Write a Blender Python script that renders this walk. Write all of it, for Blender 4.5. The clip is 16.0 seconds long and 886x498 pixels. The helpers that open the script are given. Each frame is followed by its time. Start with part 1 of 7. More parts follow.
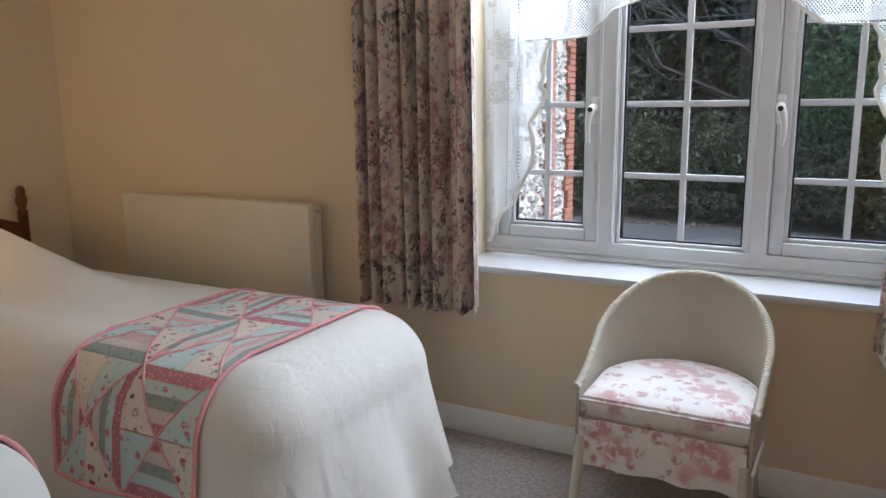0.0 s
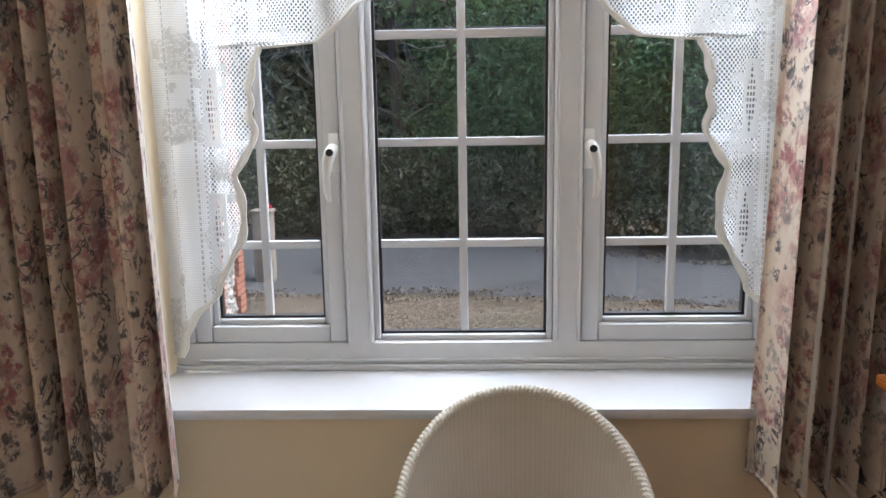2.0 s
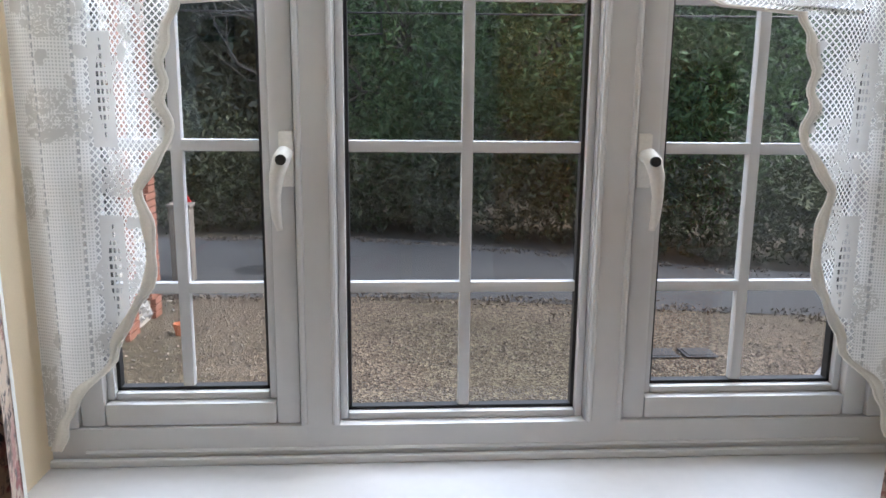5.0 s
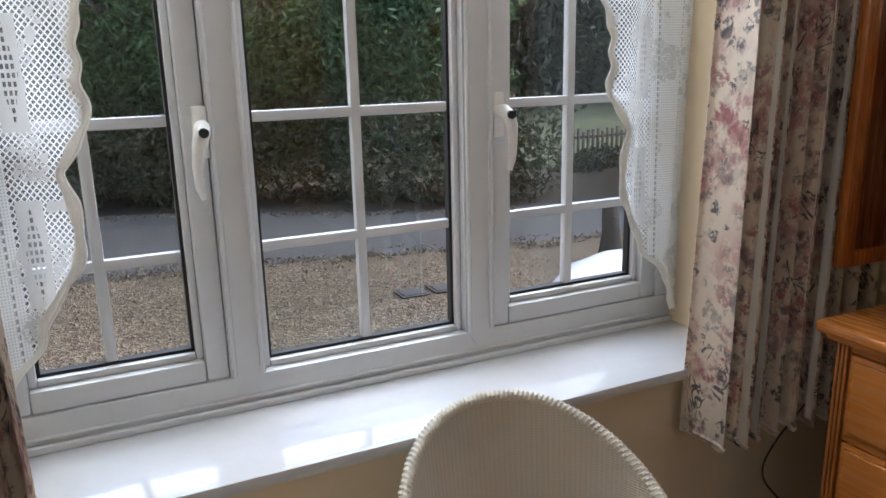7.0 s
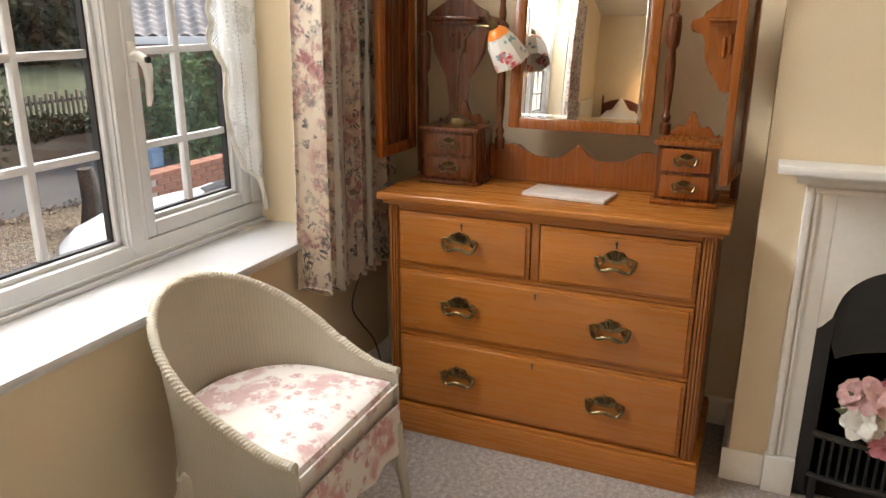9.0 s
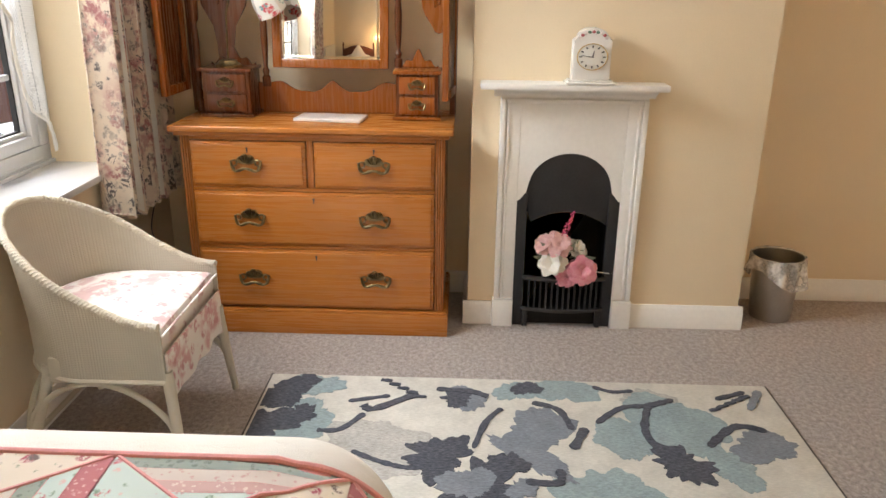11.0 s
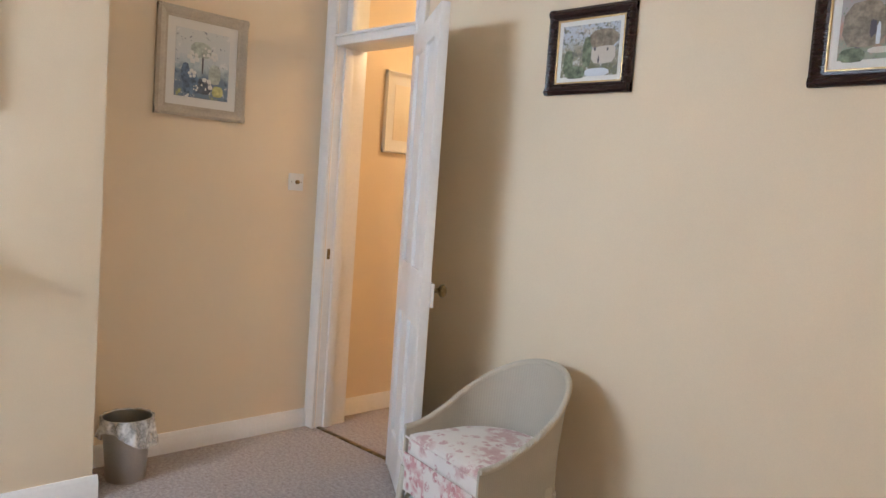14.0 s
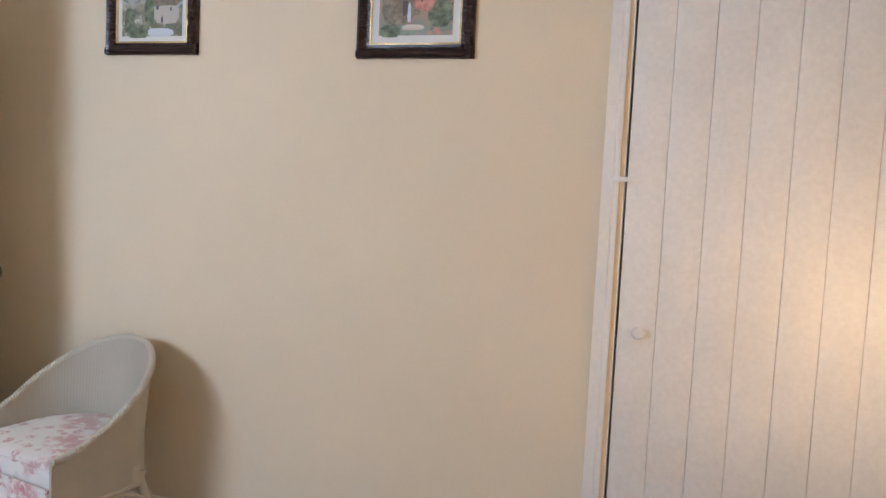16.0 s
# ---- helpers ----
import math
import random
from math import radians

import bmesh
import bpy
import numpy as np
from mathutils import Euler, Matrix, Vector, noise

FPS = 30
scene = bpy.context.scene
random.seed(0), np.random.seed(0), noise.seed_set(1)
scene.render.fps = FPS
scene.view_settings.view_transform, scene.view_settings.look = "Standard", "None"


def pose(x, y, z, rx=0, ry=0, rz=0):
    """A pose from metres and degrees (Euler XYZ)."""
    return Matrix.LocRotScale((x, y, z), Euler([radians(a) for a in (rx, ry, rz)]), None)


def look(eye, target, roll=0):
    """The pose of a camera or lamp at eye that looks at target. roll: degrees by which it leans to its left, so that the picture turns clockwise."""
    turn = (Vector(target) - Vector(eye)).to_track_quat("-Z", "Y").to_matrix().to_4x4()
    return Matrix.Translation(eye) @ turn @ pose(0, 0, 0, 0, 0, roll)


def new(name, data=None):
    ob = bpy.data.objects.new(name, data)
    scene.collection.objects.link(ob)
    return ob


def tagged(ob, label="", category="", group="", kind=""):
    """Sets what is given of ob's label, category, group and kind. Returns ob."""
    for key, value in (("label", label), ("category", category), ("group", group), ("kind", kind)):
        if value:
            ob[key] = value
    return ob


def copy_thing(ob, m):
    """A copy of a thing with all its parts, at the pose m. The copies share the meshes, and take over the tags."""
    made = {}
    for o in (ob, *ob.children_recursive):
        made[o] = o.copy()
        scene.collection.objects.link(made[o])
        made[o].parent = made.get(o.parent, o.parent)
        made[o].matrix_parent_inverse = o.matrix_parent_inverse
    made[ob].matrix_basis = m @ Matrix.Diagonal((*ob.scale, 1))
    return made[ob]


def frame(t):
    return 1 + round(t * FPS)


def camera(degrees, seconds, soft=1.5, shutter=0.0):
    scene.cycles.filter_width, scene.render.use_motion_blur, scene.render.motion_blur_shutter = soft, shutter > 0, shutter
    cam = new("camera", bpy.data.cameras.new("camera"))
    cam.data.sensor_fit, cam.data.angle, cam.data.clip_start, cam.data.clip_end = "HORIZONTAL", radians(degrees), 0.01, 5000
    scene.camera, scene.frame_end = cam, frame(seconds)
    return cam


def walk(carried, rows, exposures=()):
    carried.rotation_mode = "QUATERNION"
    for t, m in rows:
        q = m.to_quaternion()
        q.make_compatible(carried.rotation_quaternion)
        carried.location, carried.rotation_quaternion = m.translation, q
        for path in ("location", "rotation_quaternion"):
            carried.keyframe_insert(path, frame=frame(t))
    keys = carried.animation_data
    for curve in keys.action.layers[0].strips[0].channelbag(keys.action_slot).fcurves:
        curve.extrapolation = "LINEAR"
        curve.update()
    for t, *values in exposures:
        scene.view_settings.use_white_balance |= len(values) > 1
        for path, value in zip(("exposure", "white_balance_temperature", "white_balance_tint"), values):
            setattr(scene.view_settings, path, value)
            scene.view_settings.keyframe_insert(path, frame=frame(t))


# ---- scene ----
import itertools

cam = camera(61.0, 16.0)
PATH = [
    (0, (-0.734, 1.794, 1.22), (-1.668, 3.522, 0.844), -0.6),
    (0.5, (-0.913, 1.919, 1.238), (-1.524, 3.789, 0.875), -1.8),
    (1, (-0.978, 2.164, 1.241), (-1.433, 4.079, 0.886), -1.3),
    (1.5, (-1.054, 2.406, 1.246), (-1.38, 4.35, 0.908), -0.4),
    (2, (-1.218, 2.636, 1.287), (-1.293, 4.602, 0.929), -1.0),
    (2.5, (-1.293, 2.828, 1.272), (-1.243, 4.785, 0.86), -0.9),
    (3, (-1.293, 3.023, 1.265), (-1.228, 4.984, 0.875), 0.1),
    (3.5, (-1.364, 3.152, 1.302), (-1.214, 5.104, 0.894), 0.1),
    (4, (-1.372, 3.181, 1.301), (-1.175, 5.133, 0.909), -0.0),
    (4.5, (-1.351, 3.178, 1.29), (-1.199, 5.137, 0.919), 0.3),
    (4.7, (-1.35, 3.175, 1.288), (-1.23, 5.136, 0.915), 0.7),
    (6.8, (-1.688, 3.047, 1.316), (-1.004, 4.862, 0.828), -1.4),
    (7, (-1.736, 3.04, 1.314), (-0.902, 4.79, 0.822), -1.3),
    (7.5, (-1.959, 3.049, 1.298), (-0.765, 4.574, 0.798), -1.1),
    (8, (-2.099, 2.986, 1.319), (-0.63, 4.238, 0.797), -0.6),
    (8.5, (-2.282, 2.917, 1.306), (-0.632, 3.91, 0.766), -0.2),
    (9, (-2.439, 2.935, 1.308), (-0.68, 3.679, 0.715), 0.2),
    (9.5, (-2.644, 2.949, 1.287), (-0.807, 3.422, 0.652), 0.6),
    (9.7, (-2.718, 2.93, 1.294), (-0.856, 3.265, 0.645), 1.1),
    (11.8, (-3.19, 2.945, 1.269), (-1.308, 2.693, 0.639), 0.4),
    (12, (-3.208, 2.937, 1.264), (-1.354, 2.506, 0.65), 0.8),
    (12.5, (-3.248, 2.958, 1.283), (-1.531, 2.105, 0.712), 1.6),
    (12.6, (-3.255, 2.953, 1.281), (-1.563, 2.031, 0.742), 2.6),
    (13, (-3.266, 2.943, 1.283), (-1.701, 1.795, 0.798), 2.6),
    (13.5, (-3.265, 2.94, 1.289), (-1.801, 1.619, 0.958), 3.6),
    (14, (-3.264, 2.941, 1.294), (-1.851, 1.534, 1.142), 4.1),
    (14.5, (-3.287, 2.914, 1.287), (-1.958, 1.421, 1.223), 3.7),
    (15, (-3.31, 2.93, 1.295), (-2.232, 1.254, 1.131), 2.5),
    (15.3, (-3.324, 2.942, 1.299), (-2.424, 1.167, 1.098), 2.9),
    (15.5, (-3.364, 2.899, 1.303), (-2.551, 1.086, 1.07), 2.2),
    (16, (-3.383, 2.923, 1.269), (-2.833, 1.007, 1.107), 2.7),
]
EXPOSURES = [(0.0, 1.58, 5400, 10), (2.0, 1.58, 5750, 11), (3.5, 1.42, 5800, 11), (7.0, 1.26, 5700, 10), (8.0, 1.55, 6050, 10), (9.5, 2.0, 6900, 11), (12.0, 2.36, 5950, 11), (14.0, 2.34, 5350, 11), (16.0, 2.36, 5150, 12)]
walk(cam, [(t, look(eye, target, roll)) for t, eye, target, roll in PATH], EXPOSURES)

# ---- world, sun and large lights ----
world = bpy.data.worlds.new("sky")
scene.world = world
world.use_nodes = True
wn = world.node_tree.nodes
sky = wn.new("ShaderNodeTexSky")
sky.sky_type = 'NISHITA'
sky.sun_disc = False
sky.sun_elevation = radians(48)
sky.sun_rotation = radians(75)
sky.air_density, sky.dust_density = 1.0, 4.0
wn["Background"].inputs["Strength"].default_value = 0.15
world.node_tree.links.new(sky.outputs["Color"], wn["Background"].inputs["Color"])
sun_data = bpy.data.lights.new("sun", 'SUN')
sun_data.energy, sun_data.angle, sun_data.color = 1.5, radians(20), (1.0, 0.96, 0.90)
sun = new("sun", sun_data)
sun.matrix_world = look((0, 0, 0), (-0.86, 0.22, -0.986))
# daylight through the upper lights of the window
day = bpy.data.lights.new("window_daylight", 'AREA')
day.shape, day.size, day.size_y = 'RECTANGLE', 1.36, 0.36
day.energy, day.color = 13.0, (0.90, 0.955, 1.0)
new("window_daylight", day).matrix_world = look((-1.2, 4.37, 1.87), (-2.0, 0.6, 1.20))
# added fill lamp above the drive, clear of the trees, for open-sky light
glow = bpy.data.lights.new("high_sky_fill", 'AREA')
glow.shape, glow.size, glow.size_y = 'RECTANGLE', 5.0, 2.0
glow.energy, glow.color = 92, (0.93, 0.965, 1.0)
new("high_sky_fill", glow).matrix_world = look((-1.0, 6.8, 3.8), (-1.2, 4.3, 1.2))
# the landing's warm lamp
bulb = bpy.data.lights.new("landing_lamp", 'POINT')
bulb.energy, bulb.color, bulb.shadow_soft_size = 5.5, (1.0, 0.62, 0.28), 0.12
new("landing_lamp", bulb).matrix_world = pose(-0.75, -0.55, 2.3)
# unseen warm lamps: one inferred by the cupboard, one added as fill between beds
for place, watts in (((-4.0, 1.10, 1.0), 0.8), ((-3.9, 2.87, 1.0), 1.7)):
    warm_lamp = bpy.data.lights.new("unseen_warm_lamp", 'POINT')
    warm_lamp.energy, warm_lamp.color, warm_lamp.shadow_soft_size = watts, (1.0, 0.60, 0.26), 0.09
    new("unseen_warm_lamp", warm_lamp).matrix_world = pose(*place)

# ---- materials ----
def nodes_of(name):
    m = bpy.data.materials.new(name)
    m.use_nodes = True
    t = m.node_tree
    return m, t.nodes, t.links, t.nodes["Principled BSDF"]


def coords(n, l, scale=(1, 1, 1), rot=(0, 0, 0)):
    tc, mp = n.new("ShaderNodeTexCoord"), n.new("ShaderNodeMapping")
    mp.inputs["Scale"].default_value = scale
    mp.inputs["Rotation"].default_value = [radians(a) for a in rot]
    l.new(tc.outputs["Object"], mp.inputs["Vector"])
    return mp.outputs["Vector"]


def ramp(n, l, fac, stops, mode='LINEAR'):
    r = n.new("ShaderNodeValToRGB")
    r.color_ramp.interpolation = mode
    e = r.color_ramp.elements
    while len(e) < len(stops):
        e.new(0.5)
    for el, (p, c) in zip(e, stops):
        el.position = p
        el.color = (*c, 1) if len(c) == 3 else c
    l.new(fac, r.inputs["Fac"])
    return r.outputs["Color"]


def noise_tex(n, l, vec, scale, detail=4.0, rough=0.55, distort=0.0):
    t = n.new("ShaderNodeTexNoise")
    t.inputs["Scale"].default_value, t.inputs["Detail"].default_value = scale, detail
    t.inputs["Roughness"].default_value, t.inputs["Distortion"].default_value = rough, distort
    l.new(vec, t.inputs["Vector"])
    return t.outputs["Fac"]


def blend(n, l, fac, a, b, mode='MIX'):
    m = n.new("ShaderNodeMix")
    m.data_type, m.blend_type = 'RGBA', mode
    for sock, v in ((m.inputs[0], fac), (m.inputs[6], a), (m.inputs[7], b)):
        if isinstance(v, (int, float)):
            sock.default_value = v
        elif isinstance(v, tuple):
            sock.default_value = (*v, 1)
        else:
            l.new(v, sock)
    return m.outputs[2]


def maths(n, l, op, a, b=0.0):
    m = n.new("ShaderNodeMath")
    m.operation = op
    for sock, v in zip(m.inputs, (a, b)):
        if isinstance(v, (int, float)):
            sock.default_value = v
        else:
            l.new(v, sock)
    return m.outputs[0]


def bump(n, l, b, height, strength, dist=0.002):
    k = n.new("ShaderNodeBump")
    k.inputs["Strength"].default_value, k.inputs["Distance"].default_value = strength, dist
    l.new(height, k.inputs["Height"])
    l.new(k.outputs["Normal"], b.inputs["Normal"])


def tint(c, k):
    return tuple(min(1.0, v * k) for v in c)


def paint(name, c, rough=0.6, grain=180.0, big=1.6, vary=0.06, strength=0.12, metal=0.0, dist=0.001):
    """A painted or plain surface with slight blotches and a fine grain."""
    m, n, l, b = nodes_of(name)
    v = coords(n, l)
    f1, f2 = noise_tex(n, l, v, big, 3), noise_tex(n, l, v, grain, 2)
    col = ramp(n, l, f1, [(0.3, tint(c, 1 - vary)), (0.7, tint(c, 1 + vary))])
    fine = ramp(n, l, f2, [(0.3, (0.5 - vary * 0.35,) * 3), (0.7, (0.5 + vary * 0.35,) * 3)])
    l.new(blend(n, l, 1.0, col, blend(n, l, 1.0, fine, (2.0, 2.0, 2.0), 'MULTIPLY'), 'MULTIPLY'), b.inputs["Base Color"])
    b.inputs["Roughness"].default_value, b.inputs["Metallic"].default_value = rough, metal
    bump(n, l, b, f2, strength, dist)
    return m


def wood(name, dark, light, axis=0, rough=0.35, rings=9.0):
    """Varnished timber with its grain along one axis."""
    m, n, l, b = nodes_of(name)
    sc = [14.0, 14.0, 14.0]
    sc[axis] = 1.1
    v = coords(n, l, sc)
    f1 = noise_tex(n, l, v, 1.3, 6, 0.6, 0.6)
    sc2 = [120.0, 120.0, 120.0]
    sc2[axis] = 5.0
    f2 = noise_tex(n, l, coords(n, l, sc2), 1.0, 3)
    info = n.new("ShaderNodeObjectInfo")
    base = ramp(n, l, f1, [(0.25, tuple(0.6 * a + 0.4 * c for a, c in zip(dark, light))), (0.52, tuple(0.35 * a + 0.65 * c for a, c in zip(dark, light))), (0.78, light)])
    fine = ramp(n, l, f2, [(0.35, (0.955, 0.95, 0.93)), (0.65, (1.0, 1.0, 1.0))])
    col = blend(n, l, 1.0, base, fine, 'MULTIPLY')
    shade = ramp(n, l, info.outputs["Random"], [(0.0, (0.90, 0.90, 0.90)), (1.0, (1.0, 1.0, 1.0))])
    l.new(blend(n, l, 1.0, col, shade, 'MULTIPLY'), b.inputs["Base Color"])
    l.new(ramp(n, l, f2, [(0.3, (rough + 0.08,) * 3), (0.7, (rough - 0.05,) * 3)]), b.inputs["Roughness"])
    bump(n, l, b, f2, 0.08, 0.001)
    return m


def spots(n, l, v, scale, lo, hi, warp=0.5):
    """A mask of uneven blots: 1 inside."""
    w = n.new("ShaderNodeTexNoise")
    w.inputs["Scale"].default_value, w.inputs["Detail"].default_value = scale * 1.6, 3
    l.new(v, w.inputs["Vector"])
    mixv = n.new("ShaderNodeMix")
    mixv.data_type = 'VECTOR'
    mixv.inputs[0].default_value = warp / scale
    l.new(v, mixv.inputs[4])
    l.new(w.outputs["Color"], mixv.inputs[5])
    vo = n.new("ShaderNodeTexVoronoi")
    vo.inputs["Scale"].default_value = scale
    l.new(mixv.outputs[1], vo.inputs["Vector"])
    return ramp(n, l, vo.outputs["Distance"], [(lo, (1, 1, 1)), (hi, (0, 0, 0))]), vo.outputs["Color"]


def fabric(name, ground, motifs, rough=0.9, weave=900.0, squash=(1, 1, 1), sheer=0.0):
    """Printed cloth: motifs is a list of (colour, spot scale, inner, outer, offset)."""
    m, n, l, b = nodes_of(name)
    v0 = coords(n, l, squash)
    f = noise_tex(n, l, v0, 5.0, 3)
    col = ramp(n, l, f, [(0.3, tint(ground, 0.93)), (0.7, tint(ground, 1.04))])
    for c, sc, lo, hi, off in motifs:
        mp = n.new("ShaderNodeMapping")
        mp.inputs["Location"].default_value = (off, off * 0.7, off * 1.3)
        l.new(v0, mp.inputs["Vector"])
        mask, rnd = spots(n, l, mp.outputs["Vector"], sc, lo, hi, 0.45)
        brk = noise_tex(n, l, mp.outputs["Vector"], sc * 3.1, 4, 0.7)
        mask = maths(n, l, 'MULTIPLY', mask, ramp(n, l, brk, [(0.42, (0, 0, 0)), (0.52, (1, 1, 1))]))
        col = blend(n, l, mask, col, c)
    l.new(col, b.inputs["Base Color"])
    b.inputs["Roughness"].default_value = rough
    b.inputs["Sheen Weight"].default_value = 0.15
    bump(n, l, b, noise_tex(n, l, v0, weave, 2), 0.15, 0.0008)
    if sheer:
        tr, mx = n.new("ShaderNodeBsdfTranslucent"), n.new("ShaderNodeMixShader")
        l.new(col, tr.inputs["Color"])
        mx.inputs[0].default_value = sheer
        l.new(b.outputs[0], mx.inputs[1])
        l.new(tr.outputs[0], mx.inputs[2])
        l.new(mx.outputs[0], n["Material Output"].inputs["Surface"])
    return m


M_WALL = paint("wall_cream", (0.81, 0.68, 0.485), 0.85, 260, 1.2, 0.03, 0.10)
M_CEIL = paint("ceiling_white", (0.80, 0.77, 0.70), 0.9, 200, 1.5, 0.03, 0.1)
M_GLOSS = paint("white_gloss_paint", (0.84, 0.825, 0.79), 0.28, 60, 3.0, 0.03, 0.06)
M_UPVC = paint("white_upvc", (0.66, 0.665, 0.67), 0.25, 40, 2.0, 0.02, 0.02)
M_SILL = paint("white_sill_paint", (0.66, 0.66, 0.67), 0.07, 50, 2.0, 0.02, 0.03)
M_GASKET = paint("black_gasket", (0.015, 0.015, 0.016), 0.6)
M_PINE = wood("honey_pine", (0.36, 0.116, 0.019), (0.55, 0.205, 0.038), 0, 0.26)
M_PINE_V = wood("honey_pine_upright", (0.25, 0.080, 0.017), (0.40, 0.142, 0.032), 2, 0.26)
M_STAND = wood("red_brown_pine", (0.20, 0.056, 0.009), (0.35, 0.106, 0.018), 2, 0.26)
# darker copy of the stand's pine, with shade put into the colour
M_STAND_SHADE = wood("shaded_stand_pine", (0.075, 0.020, 0.006), (0.15, 0.045, 0.012), 2, 0.26)
M_BRASS = paint("aged_brass", (0.22, 0.165, 0.08), 0.33, 90, 30, 0.45, 0.3, 0.95)
M_IRON = paint("black_cast_iron", (0.018, 0.018, 0.020), 0.40, 140, 8, 0.25, 0.3)
M_SOOT_DARK = paint("soot_and_unlit_dark", (0.008, 0.008, 0.008), 0.95)
M_STEEL = paint("brushed_steel", (0.55, 0.54, 0.51), 0.3, 150, 5, 0.06, 0.1, 1.0)
M_LOOM = paint("cream_woven_paint", (0.57, 0.52, 0.42), 0.55, 300, 6, 0.05, 0.2)


def weave_material():
    """Fine twisted-paper weave under cream paint."""
    m, n, l, b = nodes_of("cream_woven_fibre")
    v = coords(n, l)
    sep = n.new("ShaderNodeSeparateXYZ")
    l.new(v, sep.inputs[0])

    def wavy(s, step):
        return maths(n, l, 'ABSOLUTE', maths(n, l, 'SUBTRACT', maths(n, l, 'FRACT', maths(n, l, 'DIVIDE', s, step)), 0.5))
    h = maths(n, l, 'ADD', wavy(sep.outputs["Z"], 0.0052), wavy(maths(n, l, 'ARCTAN2', sep.outputs["X"], maths(n, l, 'ADD', sep.outputs["Y"], 0.12)), 0.030))
    base = ramp(n, l, noise_tex(n, l, v, 6, 3), [(0.3, (0.47, 0.43, 0.345)), (0.7, (0.53, 0.48, 0.39))])
    shade = ramp(n, l, h, [(0.15, (0.90, 0.89, 0.87)), (0.62, (1.0, 1.0, 1.0))])
    l.new(blend(n, l, 1.0, base, shade, 'MULTIPLY'), b.inputs["Base Color"])
    b.inputs["Roughness"].default_value = 0.6
    bump(n, l, b, h, 0.5, 0.002)
    return m


M_WEAVE = weave_material()
M_DARKFRAME = wood("dark_mahogany", (0.014, 0.005, 0.004), (0.026, 0.008, 0.006), 0, 0.25)
M_GILT = paint("gilt", (0.60, 0.43, 0.20), 0.35, 200, 20, 0.2, 0.2, 0.8)
M_MOUNT = paint("picture_mount", (0.76, 0.75, 0.70), 0.9, 300, 4, 0.02, 0.05)
M_PALEFRAME = paint("limed_frame", (0.50, 0.44, 0.34), 0.6, 120, 14, 0.10, 0.2)
M_MIRROR = paint("mirror_silver", (0.92, 0.92, 0.90), 0.015, 10, 1, 0.0, 0.0, 1.0)
M_HEADBOARD = wood("dark_red_wood", (0.10, 0.025, 0.012), (0.20, 0.06, 0.025), 1, 0.3)
M_RAD = paint("radiator_enamel", (0.74, 0.68, 0.55), 0.4, 80, 3, 0.02, 0.03)
M_PORCELAIN = paint("white_porcelain", (0.80, 0.78, 0.74), 0.22, 40, 8, 0.03, 0.03)
M_INK = paint("dark_ink", (0.03, 0.03, 0.035), 0.6)
M_ROSEINK = paint("rose_ink", (0.45, 0.12, 0.13), 0.6)
M_LEAFINK = paint("leaf_ink", (0.14, 0.22, 0.16), 0.6)
M_ORANGE = paint("orange_glass", (0.80, 0.24, 0.03), 0.3)
M_WHITEPLASTIC = paint("white_plastic", (0.78, 0.77, 0.74), 0.35)
M_CABLE = paint("black_cable", (0.02, 0.02, 0.02), 0.5)
M_MARBLE = paint("pale_marble", (0.70, 0.64, 0.60), 0.3, 40, 12, 0.12, 0.02)
M_HALLWALL = M_WALL



def candlewick():
    m, n, l, b = nodes_of("cream_candlewick")
    v = coords(n, l)
    f1, f2, f3 = noise_tex(n, l, v, 3, 4), noise_tex(n, l, v, 420, 2), noise_tex(n, l, coords(n, l, (1, 1, 0.35)), 17, 4, 0.6, 0.4)
    l.new(ramp(n, l, f1, [(0.3, (0.76, 0.725, 0.655)), (0.7, (0.83, 0.795, 0.725))]), b.inputs["Base Color"])
    b.inputs["Roughness"].default_value = 0.95
    b.inputs["Sheen Weight"].default_value = 0.25
    bump(n, l, b, blend(n, l, 0.25, f3, f2), 0.55, 0.012)
    return m


M_COVER = candlewick()


